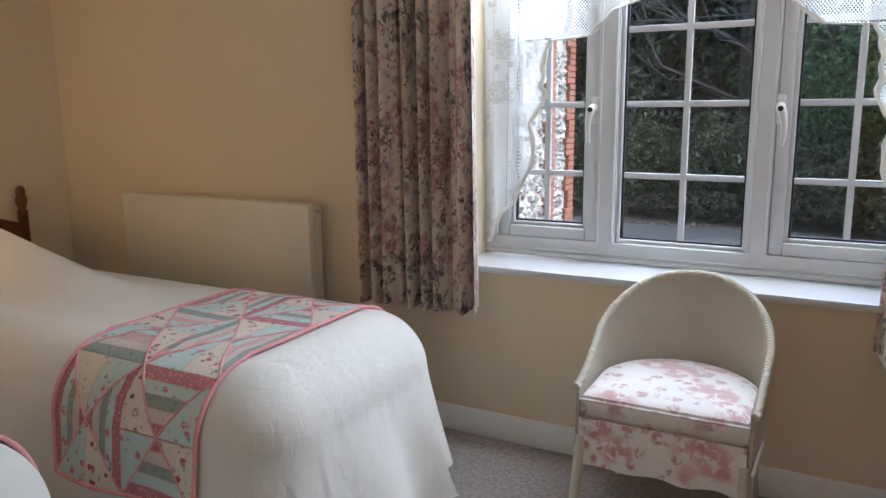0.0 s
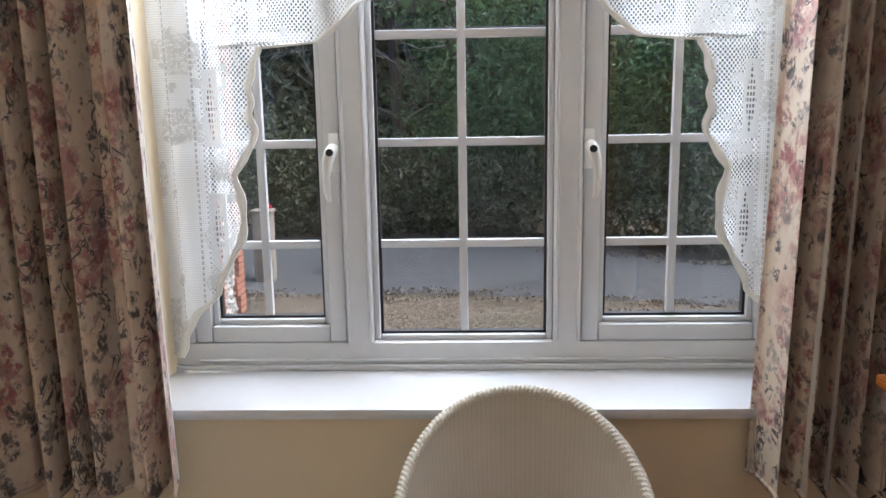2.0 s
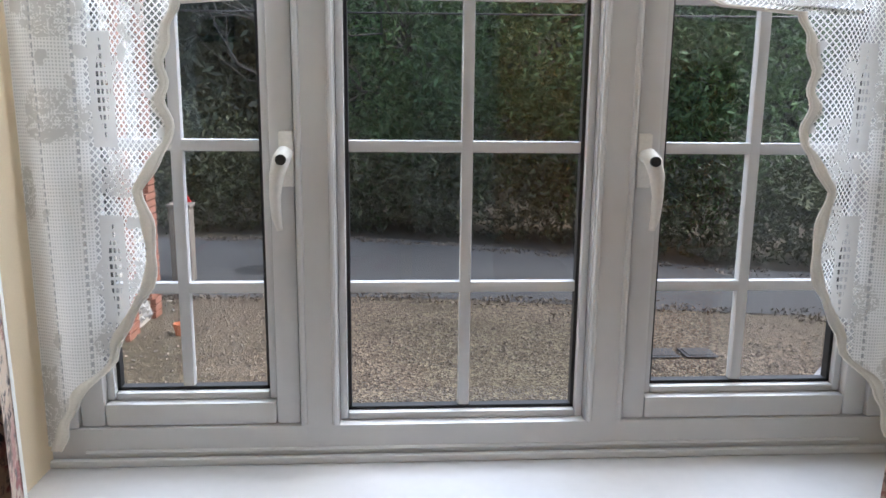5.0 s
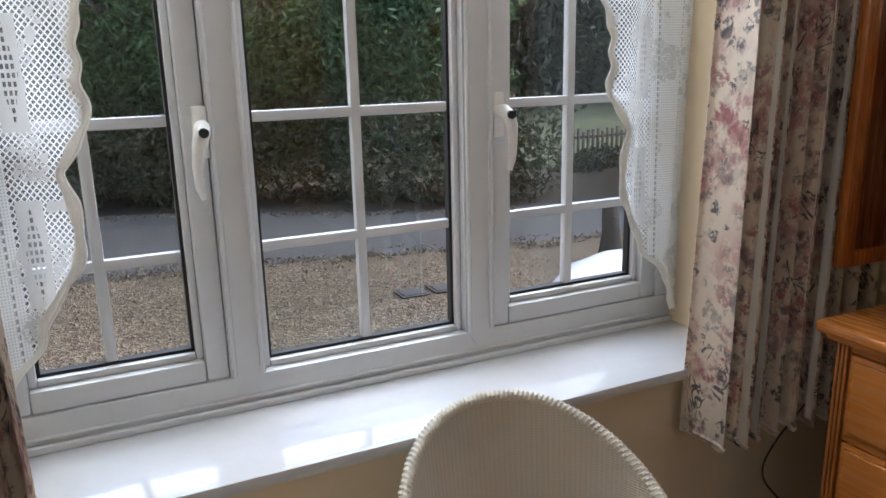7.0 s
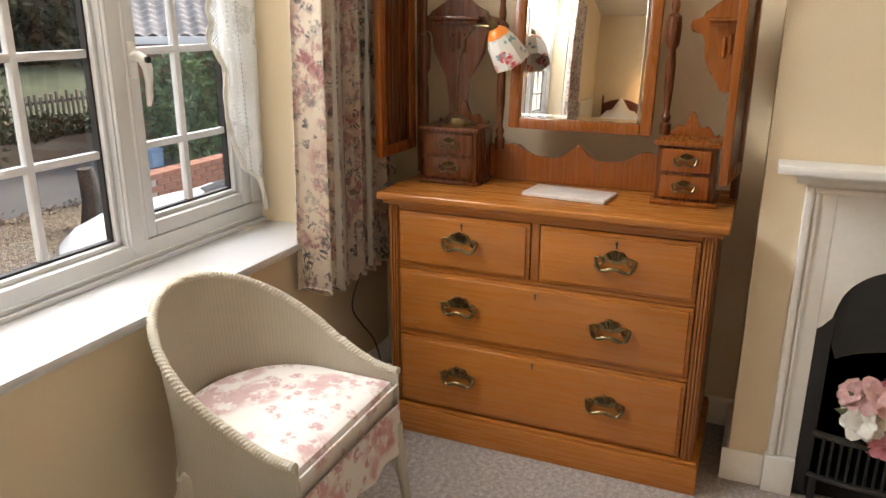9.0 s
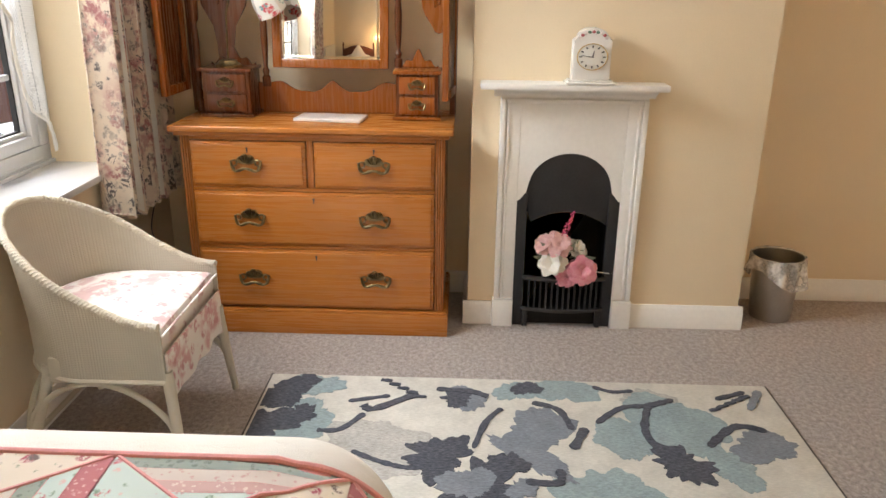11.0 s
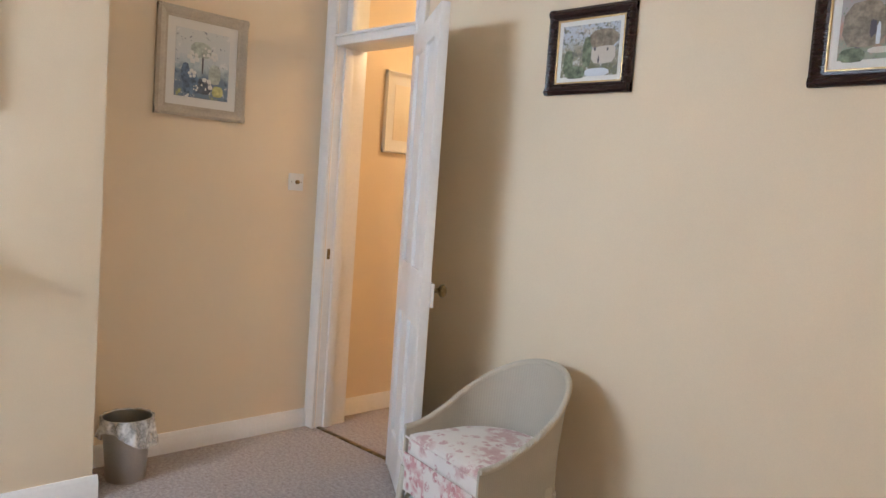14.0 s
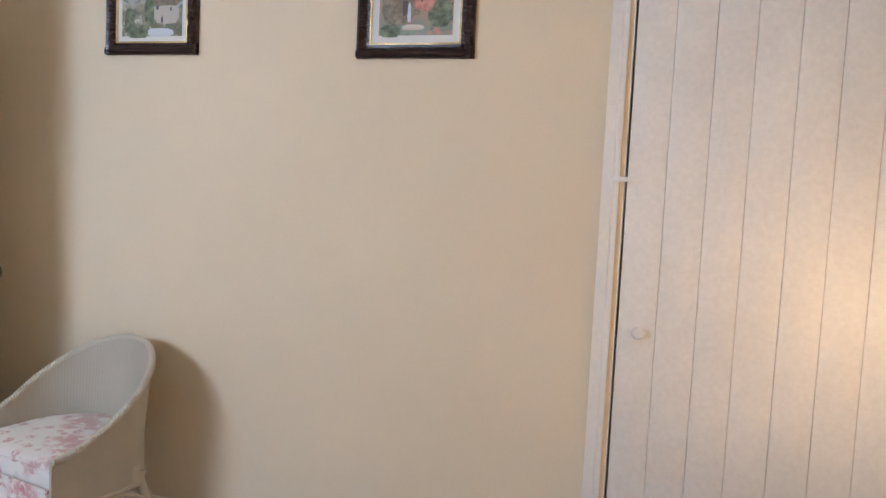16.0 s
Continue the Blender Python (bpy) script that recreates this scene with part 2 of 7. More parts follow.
def curtain_material():
    """Chintz: clusters of pink blooms, grey leaves and fine stems on a pale ground."""
    m, n, l, b = nodes_of("floral_curtain")
    v = coords(n, l, (1, 1, 0.85))
    col = ramp(n, l, noise_tex(n, l, v, 4, 3), [(0.3, (0.72, 0.59, 0.47)), (0.7, (0.82, 0.72, 0.60))])
    cluster = ramp(n, l, noise_tex(n, l, v, 6.5, 2), [(0.43, (0, 0, 0)), (0.55, (1, 1, 1))])
    for c, sc, lo, hi, off, gate in (((0.54, 0.31, 0.28), 9, 0.42, 0.52, 1.3, 1), ((0.40, 0.17, 0.17), 21, 0.32, 0.42, 7.7, 1),
                                     ((0.10, 0.088, 0.09), 15, 0.34, 0.42, 4.1, 0), ((0.13, 0.115, 0.12), 30, 0.26, 0.36, 9.2, 0),
                                     ((0.22, 0.20, 0.20), 40, 0.22, 0.34, 12.2, 1)):
        mp = n.new("ShaderNodeMapping")
        mp.inputs["Location"].default_value = (off, off * 0.7, off * 1.3)
        l.new(v, mp.inputs["Vector"])
        mask, _ = spots(n, l, mp.outputs["Vector"], sc, lo, hi, 0.9)
        brk = ramp(n, l, noise_tex(n, l, mp.outputs["Vector"], sc * 3.3, 4, 0.7), [(0.42, (0, 0, 0)), (0.54, (1, 1, 1))])
        mask = maths(n, l, 'MULTIPLY', mask, brk)
        g = cluster if gate else maths(n, l, 'SUBTRACT', 1.0, cluster)
        mask = maths(n, l, 'MULTIPLY', mask, maths(n, l, 'ADD', maths(n, l, 'MULTIPLY', g, 0.80), 0.16))
        col = blend(n, l, mask, col, c)
    vein = noise_tex(n, l, v, 13, 3, 0.6, 1.5)
    line = ramp(n, l, maths(n, l, 'ABSOLUTE', maths(n, l, 'SUBTRACT', vein, 0.5)), [(0.014, (1, 1, 1)), (0.028, (0, 0, 0))])
    gap = ramp(n, l, noise_tex(n, l, v, 9, 2), [(0.52, (0, 0, 0)), (0.56, (1, 1, 1))])
    col = blend(n, l, maths(n, l, 'MULTIPLY', line, gap), col, (0.15, 0.13, 0.13))
    l.new(col, b.inputs["Base Color"])
    b.inputs["Roughness"].default_value = 0.9
    bump(n, l, b, noise_tex(n, l, v, 900, 2), 0.15, 0.0008)
    tr, mx = n.new("ShaderNodeBsdfTranslucent"), n.new("ShaderNodeMixShader")
    l.new(col, tr.inputs["Color"])
    mx.inputs[0].default_value = 0.20
    l.new(b.outputs[0], mx.inputs[1])
    l.new(tr.outputs[0], mx.inputs[2])
    l.new(mx.outputs[0], n["Material Output"].inputs["Surface"])
    return m


M_CURTAIN = curtain_material()
M_TOILE = fabric("rose_toile", (0.78, 0.73, 0.68), [((0.60, 0.41, 0.39), 7, 0.38, 0.52, 2.1), ((0.56, 0.36, 0.35), 22, 0.28, 0.42, 5.5)])
M_TOILE_ROSE = fabric("rose_toile_front", (0.78, 0.72, 0.66), [((0.60, 0.32, 0.31), 8, 0.36, 0.50, 2.1), ((0.52, 0.24, 0.24), 22, 0.26, 0.40, 5.5)])
M_Q_MINT = fabric("mint_floral_patch", (0.56, 0.66, 0.63), [((0.55, 0.14, 0.17), 24, 0.22, 0.30, 1.1), ((0.22, 0.32, 0.24), 30, 0.18, 0.25, 6.1), ((0.68, 0.50, 0.48), 30, 0.14, 0.2, 9.3)])
M_Q_CREAM = fabric("cream_rosebud_patch", (0.74, 0.66, 0.56), [((0.42, 0.08, 0.12), 22, 0.25, 0.32, 3.1), ((0.16, 0.11, 0.10), 24, 0.19, 0.26, 8.1), ((0.30, 0.34, 0.24), 40, 0.15, 0.22, 4.4)])
M_Q_GREY = fabric("sage_patch", (0.31, 0.36, 0.32), [((0.18, 0.22, 0.19), 75, 0.25, 0.38, 1.5)])
M_Q_RED = fabric("red_patch", (0.48, 0.17, 0.19), [((0.70, 0.46, 0.44), 100, 0.24, 0.36, 3.3)])
M_Q_PALE = fabric("pale_stripe_patch", (0.66, 0.58, 0.53), [((0.58, 0.36, 0.34), 80, 0.22, 0.34, 0.6)])
M_Q_DOT = fabric("rose_dotted_patch", (0.62, 0.40, 0.38), [((0.76, 0.66, 0.60), 95, 0.26, 0.36, 2.6)])
M_PINKCORD = paint("pink_binding", (0.76, 0.36, 0.36), 0.9, 300, 30, 0.10, 0.4)


def carpet_material():
    m, n, l, b = nodes_of("heather_carpet")
    v = coords(n, l)
    f1, f2, f3 = noise_tex(n, l, v, 2.0, 3), noise_tex(n, l, v, 64, 5, 0.8), noise_tex(n, l, v, 420, 2)
    a = ramp(n, l, f2, [(0.32, (0.21, 0.178, 0.160)), (0.5, (0.375, 0.322, 0.290)), (0.68, (0.58, 0.51, 0.465))])
    k = ramp(n, l, f1, [(0.3, (0.90, 0.90, 0.90)), (0.7, (1.0, 1.0, 1.0))])
    l.new(blend(n, l, 1.0, a, k, 'MULTIPLY'), b.inputs["Base Color"])
    b.inputs["Roughness"].default_value = 1.0
    b.inputs["Sheen Weight"].default_value = 0.2
    bump(n, l, b, blend(n, l, 0.5, f2, f3), 0.7, 0.006)
    return m


M_CARPET = carpet_material()


def rug_yarn(name, c, lo=0.72, hi=1.22):
    """Cut pile of one yarn colour, streaked along the rows."""
    m, n, l, b = nodes_of(name)
    v = coords(n, l)
    streak = ramp(n, l, noise_tex(n, l, coords(n, l, (190, 60, 1)), 1.0, 4, 0.7), [(0.32, (lo,) * 3), (0.68, (hi,) * 3)])
    patchy = ramp(n, l, noise_tex(n, l, v, 14, 4), [(0.3, (0.86, 0.86, 0.86)), (0.7, (1.06, 1.06, 1.06))])
    l.new(blend(n, l, 1.0, blend(n, l, 1.0, c, streak, 'MULTIPLY'), patchy, 'MULTIPLY'), b.inputs["Base Color"])
    b.inputs["Roughness"].default_value = 1.0
    bump(n, l, b, noise_tex(n, l, v, 260, 3), 0.5, 0.004)
    return m


def rug_material():
    return rug_yarn("cream_rug_pile", (0.62, 0.595, 0.53), 0.86, 1.08)


M_RUG = rug_material()
M_RUG_TEAL = rug_yarn("rug_teal_pile", (0.29, 0.36, 0.37))
M_RUG_GREY = rug_yarn("rug_grey_pile", (0.205, 0.225, 0.255))
M_RUG_DARK = rug_yarn("rug_charcoal_pile", (0.062, 0.066, 0.082), 0.5, 1.9)
M_RUG_GHOST = rug_yarn("rug_oatmeal_pile", (0.45, 0.43, 0.395))
M_RUGEDGE = paint("dark_rug_edge", (0.10, 0.085, 0.08), 0.95, 300, 30, 0.2, 0.5)


def glass_material(name="window_glass", rough=0.0):
    m, n, l, b = nodes_of(name)
    n.remove(b)
    g, t, mx, fr = n.new("ShaderNodeBsdfGlossy"), n.new("ShaderNodeBsdfTransparent"), n.new("ShaderNodeMixShader"), n.new("ShaderNodeFresnel")
    g.inputs["Roughness"].default_value = 0.02 + rough
    g.inputs["Color"].default_value = (0.9, 0.93, 0.95, 1)
    t.inputs["Color"].default_value = (0.93, 0.95, 0.95, 1)
    fr.inputs["IOR"].default_value = 1.7
    l.new(fr.outputs[0], mx.inputs[0])
    l.new(t.outputs[0], mx.inputs[1])
    l.new(g.outputs[0], mx.inputs[2])
    l.new(mx.outputs[0], n["Material Output"].inputs["Surface"])
    return m


M_GLASS = glass_material()


def lace_material():
    """White net: diamond mesh, woven roses and leaves, drawn-thread slots in upright bands."""
    m, n, l, b = nodes_of("white_lace")
    v = coords(n, l)
    sep = n.new("ShaderNodeSeparateXYZ")
    l.new(v, sep.inputs[0])
    x, z = sep.outputs["X"], sep.outputs["Z"]

    def stripe(s, step, off=0.0):
        return maths(n, l, 'ABSOLUTE', maths(n, l, 'SUBTRACT', maths(n, l, 'FRACT', maths(n, l, 'ADD', maths(n, l, 'DIVIDE', s, step), off)), 0.5))

    def both(a, c):
        return maths(n, l, 'MULTIPLY', a, c)

    def either(a, c):
        return maths(n, l, 'MAXIMUM', a, c)

    def near(s, at, wid):
        return maths(n, l, 'LESS_THAN', maths(n, l, 'ABSOLUTE', maths(n, l, 'SUBTRACT', s, at)), wid)
    # distance in from the jamb
    d = maths(n, l, 'SUBTRACT', 0.765, maths(n, l, 'ABSOLUTE', maths(n, l, 'ADD', x, 1.2)))
    k = 0.0098
    up, dn = stripe(maths(n, l, 'ADD', x, maths(n, l, 'MULTIPLY', z, 0.8)), k), stripe(maths(n, l, 'SUBTRACT', x, maths(n, l, 'MULTIPLY', z, 0.8)), k)
    hole = both(maths(n, l, 'GREATER_THAN', up, 0.15), maths(n, l, 'GREATER_THAN', dn, 0.15))
    tight = both(maths(n, l, 'GREATER_THAN', stripe(z, 0.0055), 0.24), maths(n, l, 'GREATER_THAN', stripe(x, 0.0045), 0.24))
    # roses and leaves
    flower, _ = spots(n, l, v, 9.5, 0.40, 0.42, 0.9)
    leaf, _ = spots(n, l, v, 19.0, 0.22, 0.24, 0.8)
    petal = noise_tex(n, l, v, 46, 3, 0.6, 1.2)
    vein = maths(n, l, 'GREATER_THAN', maths(n, l, 'ABSOLUTE', maths(n, l, 'SUBTRACT', petal, 0.5)), 0.035)
    solid = maths(n, l, 'MAXIMUM', both(flower, vein), leaf)
    rib = near(d, 0.142, 0.020)
    solid = either(solid, both(rib, maths(n, l, 'LESS_THAN', stripe(z, 0.29), 0.31)))
    # slots
    dash = maths(n, l, 'LESS_THAN', stripe(z, 0.0135), 0.30)
    slot = both(near(d, 0.100, 0.0022), dash)
    slot = either(slot, both(near(d, 0.047, 0.0014), dash))
    lens = maths(n, l, 'LESS_THAN', maths(n, l, 'ADD', maths(n, l, 'MULTIPLY', stripe(z, 0.29), 2.2), maths(n, l, 'MULTIPLY', maths(n, l, 'ABSOLUTE', maths(n, l, 'SUBTRACT', d, 0.142)), 42.0)), 0.62)
    slot = either(slot, both(lens, both(dash, maths(n, l, 'GREATER_THAN', stripe(x, 0.0075), 0.2))))
    dense = maths(n, l, 'LESS_THAN', d, 0.115)
    net = maths(n, l, 'ADD', both(dense, maths(n, l, 'MULTIPLY', tight, 0.35)), both(maths(n, l, 'SUBTRACT', 1.0, dense), hole))
    opening = either(both(net, maths(n, l, 'SUBTRACT', 1.0, solid)), slot)
    opening = maths(n, l, 'MULTIPLY', opening, 0.80)
    l.new(ramp(n, l, petal, [(0.3, (0.78, 0.77, 0.74)), (0.7, (0.88, 0.87, 0.85))]), b.inputs["Base Color"])
    b.inputs["Roughness"].default_value = 0.9
    bump(n, l, b, solid, 0.35, 0.002)
    tl, tp = n.new("ShaderNodeBsdfTranslucent"), n.new("ShaderNodeBsdfTransparent")
    l.new(ramp(n, l, solid, [(0.0, (0.93, 0.92, 0.89)), (1.0, (0.56, 0.545, 0.51))]), tl.inputs["Color"])
    a, c = n.new("ShaderNodeMixShader"), n.new("ShaderNodeMixShader")
    l.new(ramp(n, l, solid, [(0.0, (0.78, 0.78, 0.78)), (1.0, (0.62, 0.62, 0.62))]), a.inputs[0])
    l.new(b.outputs[0], a.inputs[1])
    l.new(tl.outputs[0], a.inputs[2])
    l.new(opening, c.inputs[0])
    l.new(a.outputs[0], c.inputs[1])
    l.new(tp.outputs[0], c.inputs[2])
    l.new(c.outputs[0], n["Material Output"].inputs["Surface"])
    return m


M_LACE = lace_material()


def film_material():
    """Clear crumpled plastic of a bin liner."""
    m, n, l, b = nodes_of("clear_plastic_film")
    b.inputs["Base Color"].default_value = (0.8, 0.8, 0.78, 1)
    b.inputs["Roughness"].default_value = 0.15
    t, mx = n.new("ShaderNodeBsdfTransparent"), n.new("ShaderNodeMixShader")
    v = coords(n, l)
    f = noise_tex(n, l, v, 25, 4)
    l.new(ramp(n, l, f, [(0.40, (0.72, 0.72, 0.72)), (0.60, (0.12, 0.12, 0.12))]), mx.inputs[0])
    bump(n, l, b, f, 0.8, 0.01)
    l.new(b.outputs[0], mx.inputs[1])
    l.new(t.outputs[0], mx.inputs[2])
    l.new(mx.outputs[0], n["Material Output"].inputs["Surface"])
    return m


M_FILM = film_material()


def leaf_material(name, dark, light):
    m, n, l, b = nodes_of(name)
    g = n.new("ShaderNodeNewGeometry")
    l.new(ramp(n, l, g.outputs["Random Per Island"], [(0.0, dark), (0.7, light), (1.0, tint(light, 1.6))]), b.inputs["Base Color"])
    b.inputs["Roughness"].default_value = 0.62
    tl, mx = n.new("ShaderNodeBsdfTranslucent"), n.new("ShaderNodeMixShader")
    tl.inputs["Color"].default_value = (*light, 1)
    mx.inputs[0].default_value = 0.2
    l.new(b.outputs[0], mx.inputs[1])
    l.new(tl.outputs[0], mx.inputs[2])
    l.new(mx.outputs[0], n["Material Output"].inputs["Surface"])
    return m


M_LEAF = leaf_material("laurel_leaf", (0.018, 0.042, 0.014), (0.105, 0.18, 0.066))
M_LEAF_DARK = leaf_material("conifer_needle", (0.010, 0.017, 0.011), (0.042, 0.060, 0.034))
M_LEAF_DRY = leaf_material("bramble_leaf", (0.018, 0.020, 0.010), (0.068, 0.078, 0.036))
M_BARK = paint("bark", (0.06, 0.048, 0.038), 0.9, 30, 4, 0.25, 0.8, 0.0, 0.02)
M_TWIG = paint("bare_twig", (0.085, 0.078, 0.068), 0.9, 30, 4, 0.2, 0.3)


def gravel_material():
    m, n, l, b = nodes_of("gravel")
    v = coords(n, l)
    vo = n.new("ShaderNodeTexVoronoi")
    vo.inputs["Scale"].default_value = 55
    l.new(v, vo.inputs["Vector"])
    stone = ramp(n, l, vo.outputs["Color"], [(0.15, (0.030, 0.020, 0.012)), (0.5, (0.095, 0.066, 0.042)), (0.85, (0.27, 0.22, 0.16))])
    big = ramp(n, l, noise_tex(n, l, v, 0.55, 4), [(0.35, (0.70, 0.72, 0.60)), (0.65, (1.0, 0.98, 0.95))])
    l.new(blend(n, l, 1.0, stone, big, 'MULTIPLY'), b.inputs["Base Color"])
    b.inputs["Roughness"].default_value = 0.85
    bump(n, l, b, vo.outputs["Distance"], 0.8, 0.02)
    return m


M_GRAVEL = gravel_material()
M_ROAD = paint("worn_tarmac", (0.056, 0.055, 0.054), 0.85, 60, 0.7, 0.22, 0.5, 0.0, 0.01)
M_EARTH = paint("earth_verge", (0.07, 0.055, 0.035), 0.95, 20, 0.6, 0.3, 0.6, 0.0, 0.03)
M_GRASS = paint("rough_grass", (0.095, 0.105, 0.055), 0.95, 25, 0.7, 0.3, 0.7, 0.0, 0.03)
M_BRICK = paint("red_brick", (0.25, 0.105, 0.065), 0.85, 60, 6, 0.2, 0.5, 0.0, 0.005)
M_MORTAR = paint("lime_mortar", (0.50, 0.45, 0.38), 0.95, 40, 3, 0.10, 0.5, 0.0, 0.005)
M_FLINT = paint("knapped_flint", (0.50, 0.48, 0.45), 0.5, 25, 9, 0.45, 0.3, 0.0, 0.005)
M_CAR = paint("white_car_paint", (0.80, 0.81, 0.83), 0.12, 30, 1, 0.01, 0.0)
M_CARGLASS = paint("dark_car_glass", (0.02, 0.025, 0.03), 0.05)
M_TYRE = paint("tyre", (0.02, 0.02, 0.02), 0.8)
M_TILE = paint("roof_tile", (0.235, 0.21, 0.195), 0.8, 30, 2, 0.25, 0.4)
M_POST = paint("weathered_post", (0.20, 0.17, 0.14), 0.9, 40, 5, 0.2, 0.5)
M_RED = paint("red_enamel", (0.60, 0.03, 0.03), 0.35)
M_TERRACOTTA = paint("terracotta", (0.45, 0.17, 0.08), 0.8)
M_WATERBLUE = paint("blue_board", (0.25, 0.38, 0.52), 0.5)


# ---- mesh tools ----
def link(name, bm, material, parent=None, label="", smooth=True):
    me = bpy.data.meshes.new(name)
    if len(bm.faces) > 1:
        bmesh.ops.recalc_face_normals(bm, faces=bm.faces)
    bm.to_mesh(me)
    bm.free()
    for m in (material if isinstance(material, (list, tuple)) else [material]):
        me.materials.append(m)
    if smooth:
        me.shade_smooth()
        me.set_sharp_from_angle(angle=radians(38))
    ob = new(name, me)
    ob.parent = parent
    if label:
        ob["label"] = label
    return ob


def part(name, bm, material, parent, label=""):
    return link(name, bm, material, parent, label)


def thing(name, m, label, category, group=""):
    e = new(name)
    e.empty_display_size = 0.1
    e.matrix_basis = m
    return tagged(e, label, category, group)


def structure(name, bm, material, label, category, parent=None):
    return tagged(link(name, bm, material, parent), label, category, "", "structure")


def box(x0, x1, y0, y1, z0, z1, bevel=0.0, bm=None, seg=2):
    own = bm is None
    b = bmesh.new()
    bmesh.ops.create_cube(b, size=1.0)
    sx, sy, sz = abs(x1 - x0), abs(y1 - y0), abs(z1 - z0)
    for v in b.verts:
        v.co = Vector(((x0 + x1) / 2 + v.co.x * sx, (y0 + y1) / 2 + v.co.y * sy, (z0 + z1) / 2 + v.co.z * sz))
    if bevel > 0:
        bmesh.ops.bevel(b, geom=b.edges[:], offset=min(bevel, sx * 0.45, sy * 0.45, sz * 0.45), segments=seg, affect='EDGES', profile=0.6)
    return b if own else merge(bm, b)


def merge(bm, other):
    me = bpy.data.meshes.new("tmp")
    other.to_mesh(me)
    other.free()
    bm.from_mesh(me)
    bpy.data.meshes.remove(me)
    return bm


def turned(bm, m):
    bmesh.ops.transform(bm, matrix=m, verts=bm.verts)
    return bm


def lathe(profile, seg=20, bm=None, m=None):
    """A solid of revolution about z from (radius, height) pairs."""
    b = bmesh.new()
    rings = []
    for r, z in profile:
        rings.append([b.verts.new((r * math.cos(2 * math.pi * i / seg), r * math.sin(2 * math.pi * i / seg), z)) for i in range(seg)] if r > 1e-5 else [b.verts.new((0, 0, z))])
    for a, c in zip(rings, rings[1:]):
        for i in range(seg):
            j = (i + 1) % seg
            if len(a) == 1 and len(c) == 1:
                continue
            if len(a) == 1:
                b.faces.new((a[0], c[i], c[j]))
            elif len(c) == 1:
                b.faces.new((a[i], c[0], a[j]))
            else:
                b.faces.new((a[i], c[i], c[j], a[j]))
    if m is not None:
        turned(b, m)
    return b if bm is None else merge(bm, b)


def tube(points, radius, seg=8, bm=None, closed=False, twist=None):
    """A round bar along points; radius is a number or a list."""
    b = bmesh.new()
    pts = [Vector(p) for p in points]
    n = len(pts)
    rings, prev = [], None
    for i, p in enumerate(pts):
        if closed:
            d = (pts[(i + 1) % n] - pts[i - 1]).normalized()
        else:
            d = (pts[min(i + 1, n - 1)] - pts[max(i - 1, 0)]).normalized()
        if prev is None:
            side = d.cross(Vector((0, 0, 1)))
            if side.length < 0.05:
                side = d.cross(Vector((1, 0, 0)))
        else:
            side = prev - d * prev.dot(d)
        side.normalize()
        prev = side
        up = d.cross(side)
        r = radius[i] if isinstance(radius, (list, tuple)) else radius
        ring = []
        for k in range(seg):
            a = 2 * math.pi * k / seg
            rr = r * (1 + (0.13 * math.sin(3 * a + i * twist) if twist else 0))
            ring.append(b.verts.new(p + side * math.cos(a) * rr + up * math.sin(a) * rr))
        rings.append(ring)
    pairs = list(zip(rings, rings[1:])) + ([(rings[-1], rings[0])] if closed else [])
    for a, c in pairs:
        for k in range(seg):
            j = (k + 1) % seg
            b.faces.new((a[k], a[j], c[j], c[k]))
    if not closed:
        b.faces.new(rings[0])
        b.faces.new(rings[-1])
    return b if bm is None else merge(bm, b)


def prism(outline, depth, bevel=0.0):
    """A flat board cut to an outline of (x, z), from y = 0 to depth."""
    b = bmesh.new()
    lo = [b.verts.new((x, 0, z)) for x, z in outline]
    hi = [b.verts.new((x, depth, z)) for x, z in outline]
    b.faces.new(lo)
    b.faces.new(hi[::-1])
    n = len(lo)
    for i in range(n):
        j = (i + 1) % n
        b.faces.new((lo[i], lo[j], hi[j], hi[i]))
    if bevel:
        front = [e for e in b.edges if abs(e.verts[0].co.y) < 1e-6 and abs(e.verts[1].co.y) < 1e-6]
        bmesh.ops.bevel(b, geom=front, offset=bevel, segments=2, affect='EDGES')
    bmesh.ops.triangulate(b, faces=[f for f in b.faces if len(f.verts) > 4])
    return b


def sheet(nu, nv, fn, thick=0.0):
    """A grid surface: fn(u, v) in 0..1 gives the place."""
    b = bmesh.new()
    g = [[b.verts.new(fn(i / nu, j / nv)) for j in range(nv + 1)] for i in range(nu + 1)]
    for i in range(nu):
        for j in range(nv):
            b.faces.new((g[i][j], g[i + 1][j], g[i + 1][j + 1], g[i][j + 1]))
    if thick:
        bmesh.ops.recalc_face_normals(b, faces=b.faces)
        bmesh.ops.solidify(b, geom=b.faces[:], thickness=thick)
    return b


def moulding(profile, a, c, up=(0, 0, 1), out=(1, 0, 0)):
    """A straight strip with a cross-section of (out, up) pairs, from a to c."""
    b = bmesh.new()
    a, c, up, out = Vector(a), Vector(c), Vector(up), Vector(out)
    r0 = [b.verts.new(a + out * p + up * q) for p, q in profile]
    r1 = [b.verts.new(c + out * p + up * q) for p, q in profile]
    n = len(profile)
    for i in range(n):
        j = (i + 1) % n
        b.faces.new((r0[i], r0[j], r1[j], r1[i]))
    b.faces.new(r0)
    b.faces.new(r1[::-1])
    return b


def smoothstep(a, c, x):
    t = max(0.0, min(1.0, (x - a) / (c - a)))
    return t * t * (3 - 2 * t)


# ---- the room's shell ----
WEST, SOUTH, NORTH, TOP = -4.15, 0.628, 4.20, 2.55
OUT = 4.52                      # outer face of the window wall
WX0, WX1, WZ0, WZ1 = -1.965, -0.435, 0.655, 2.10

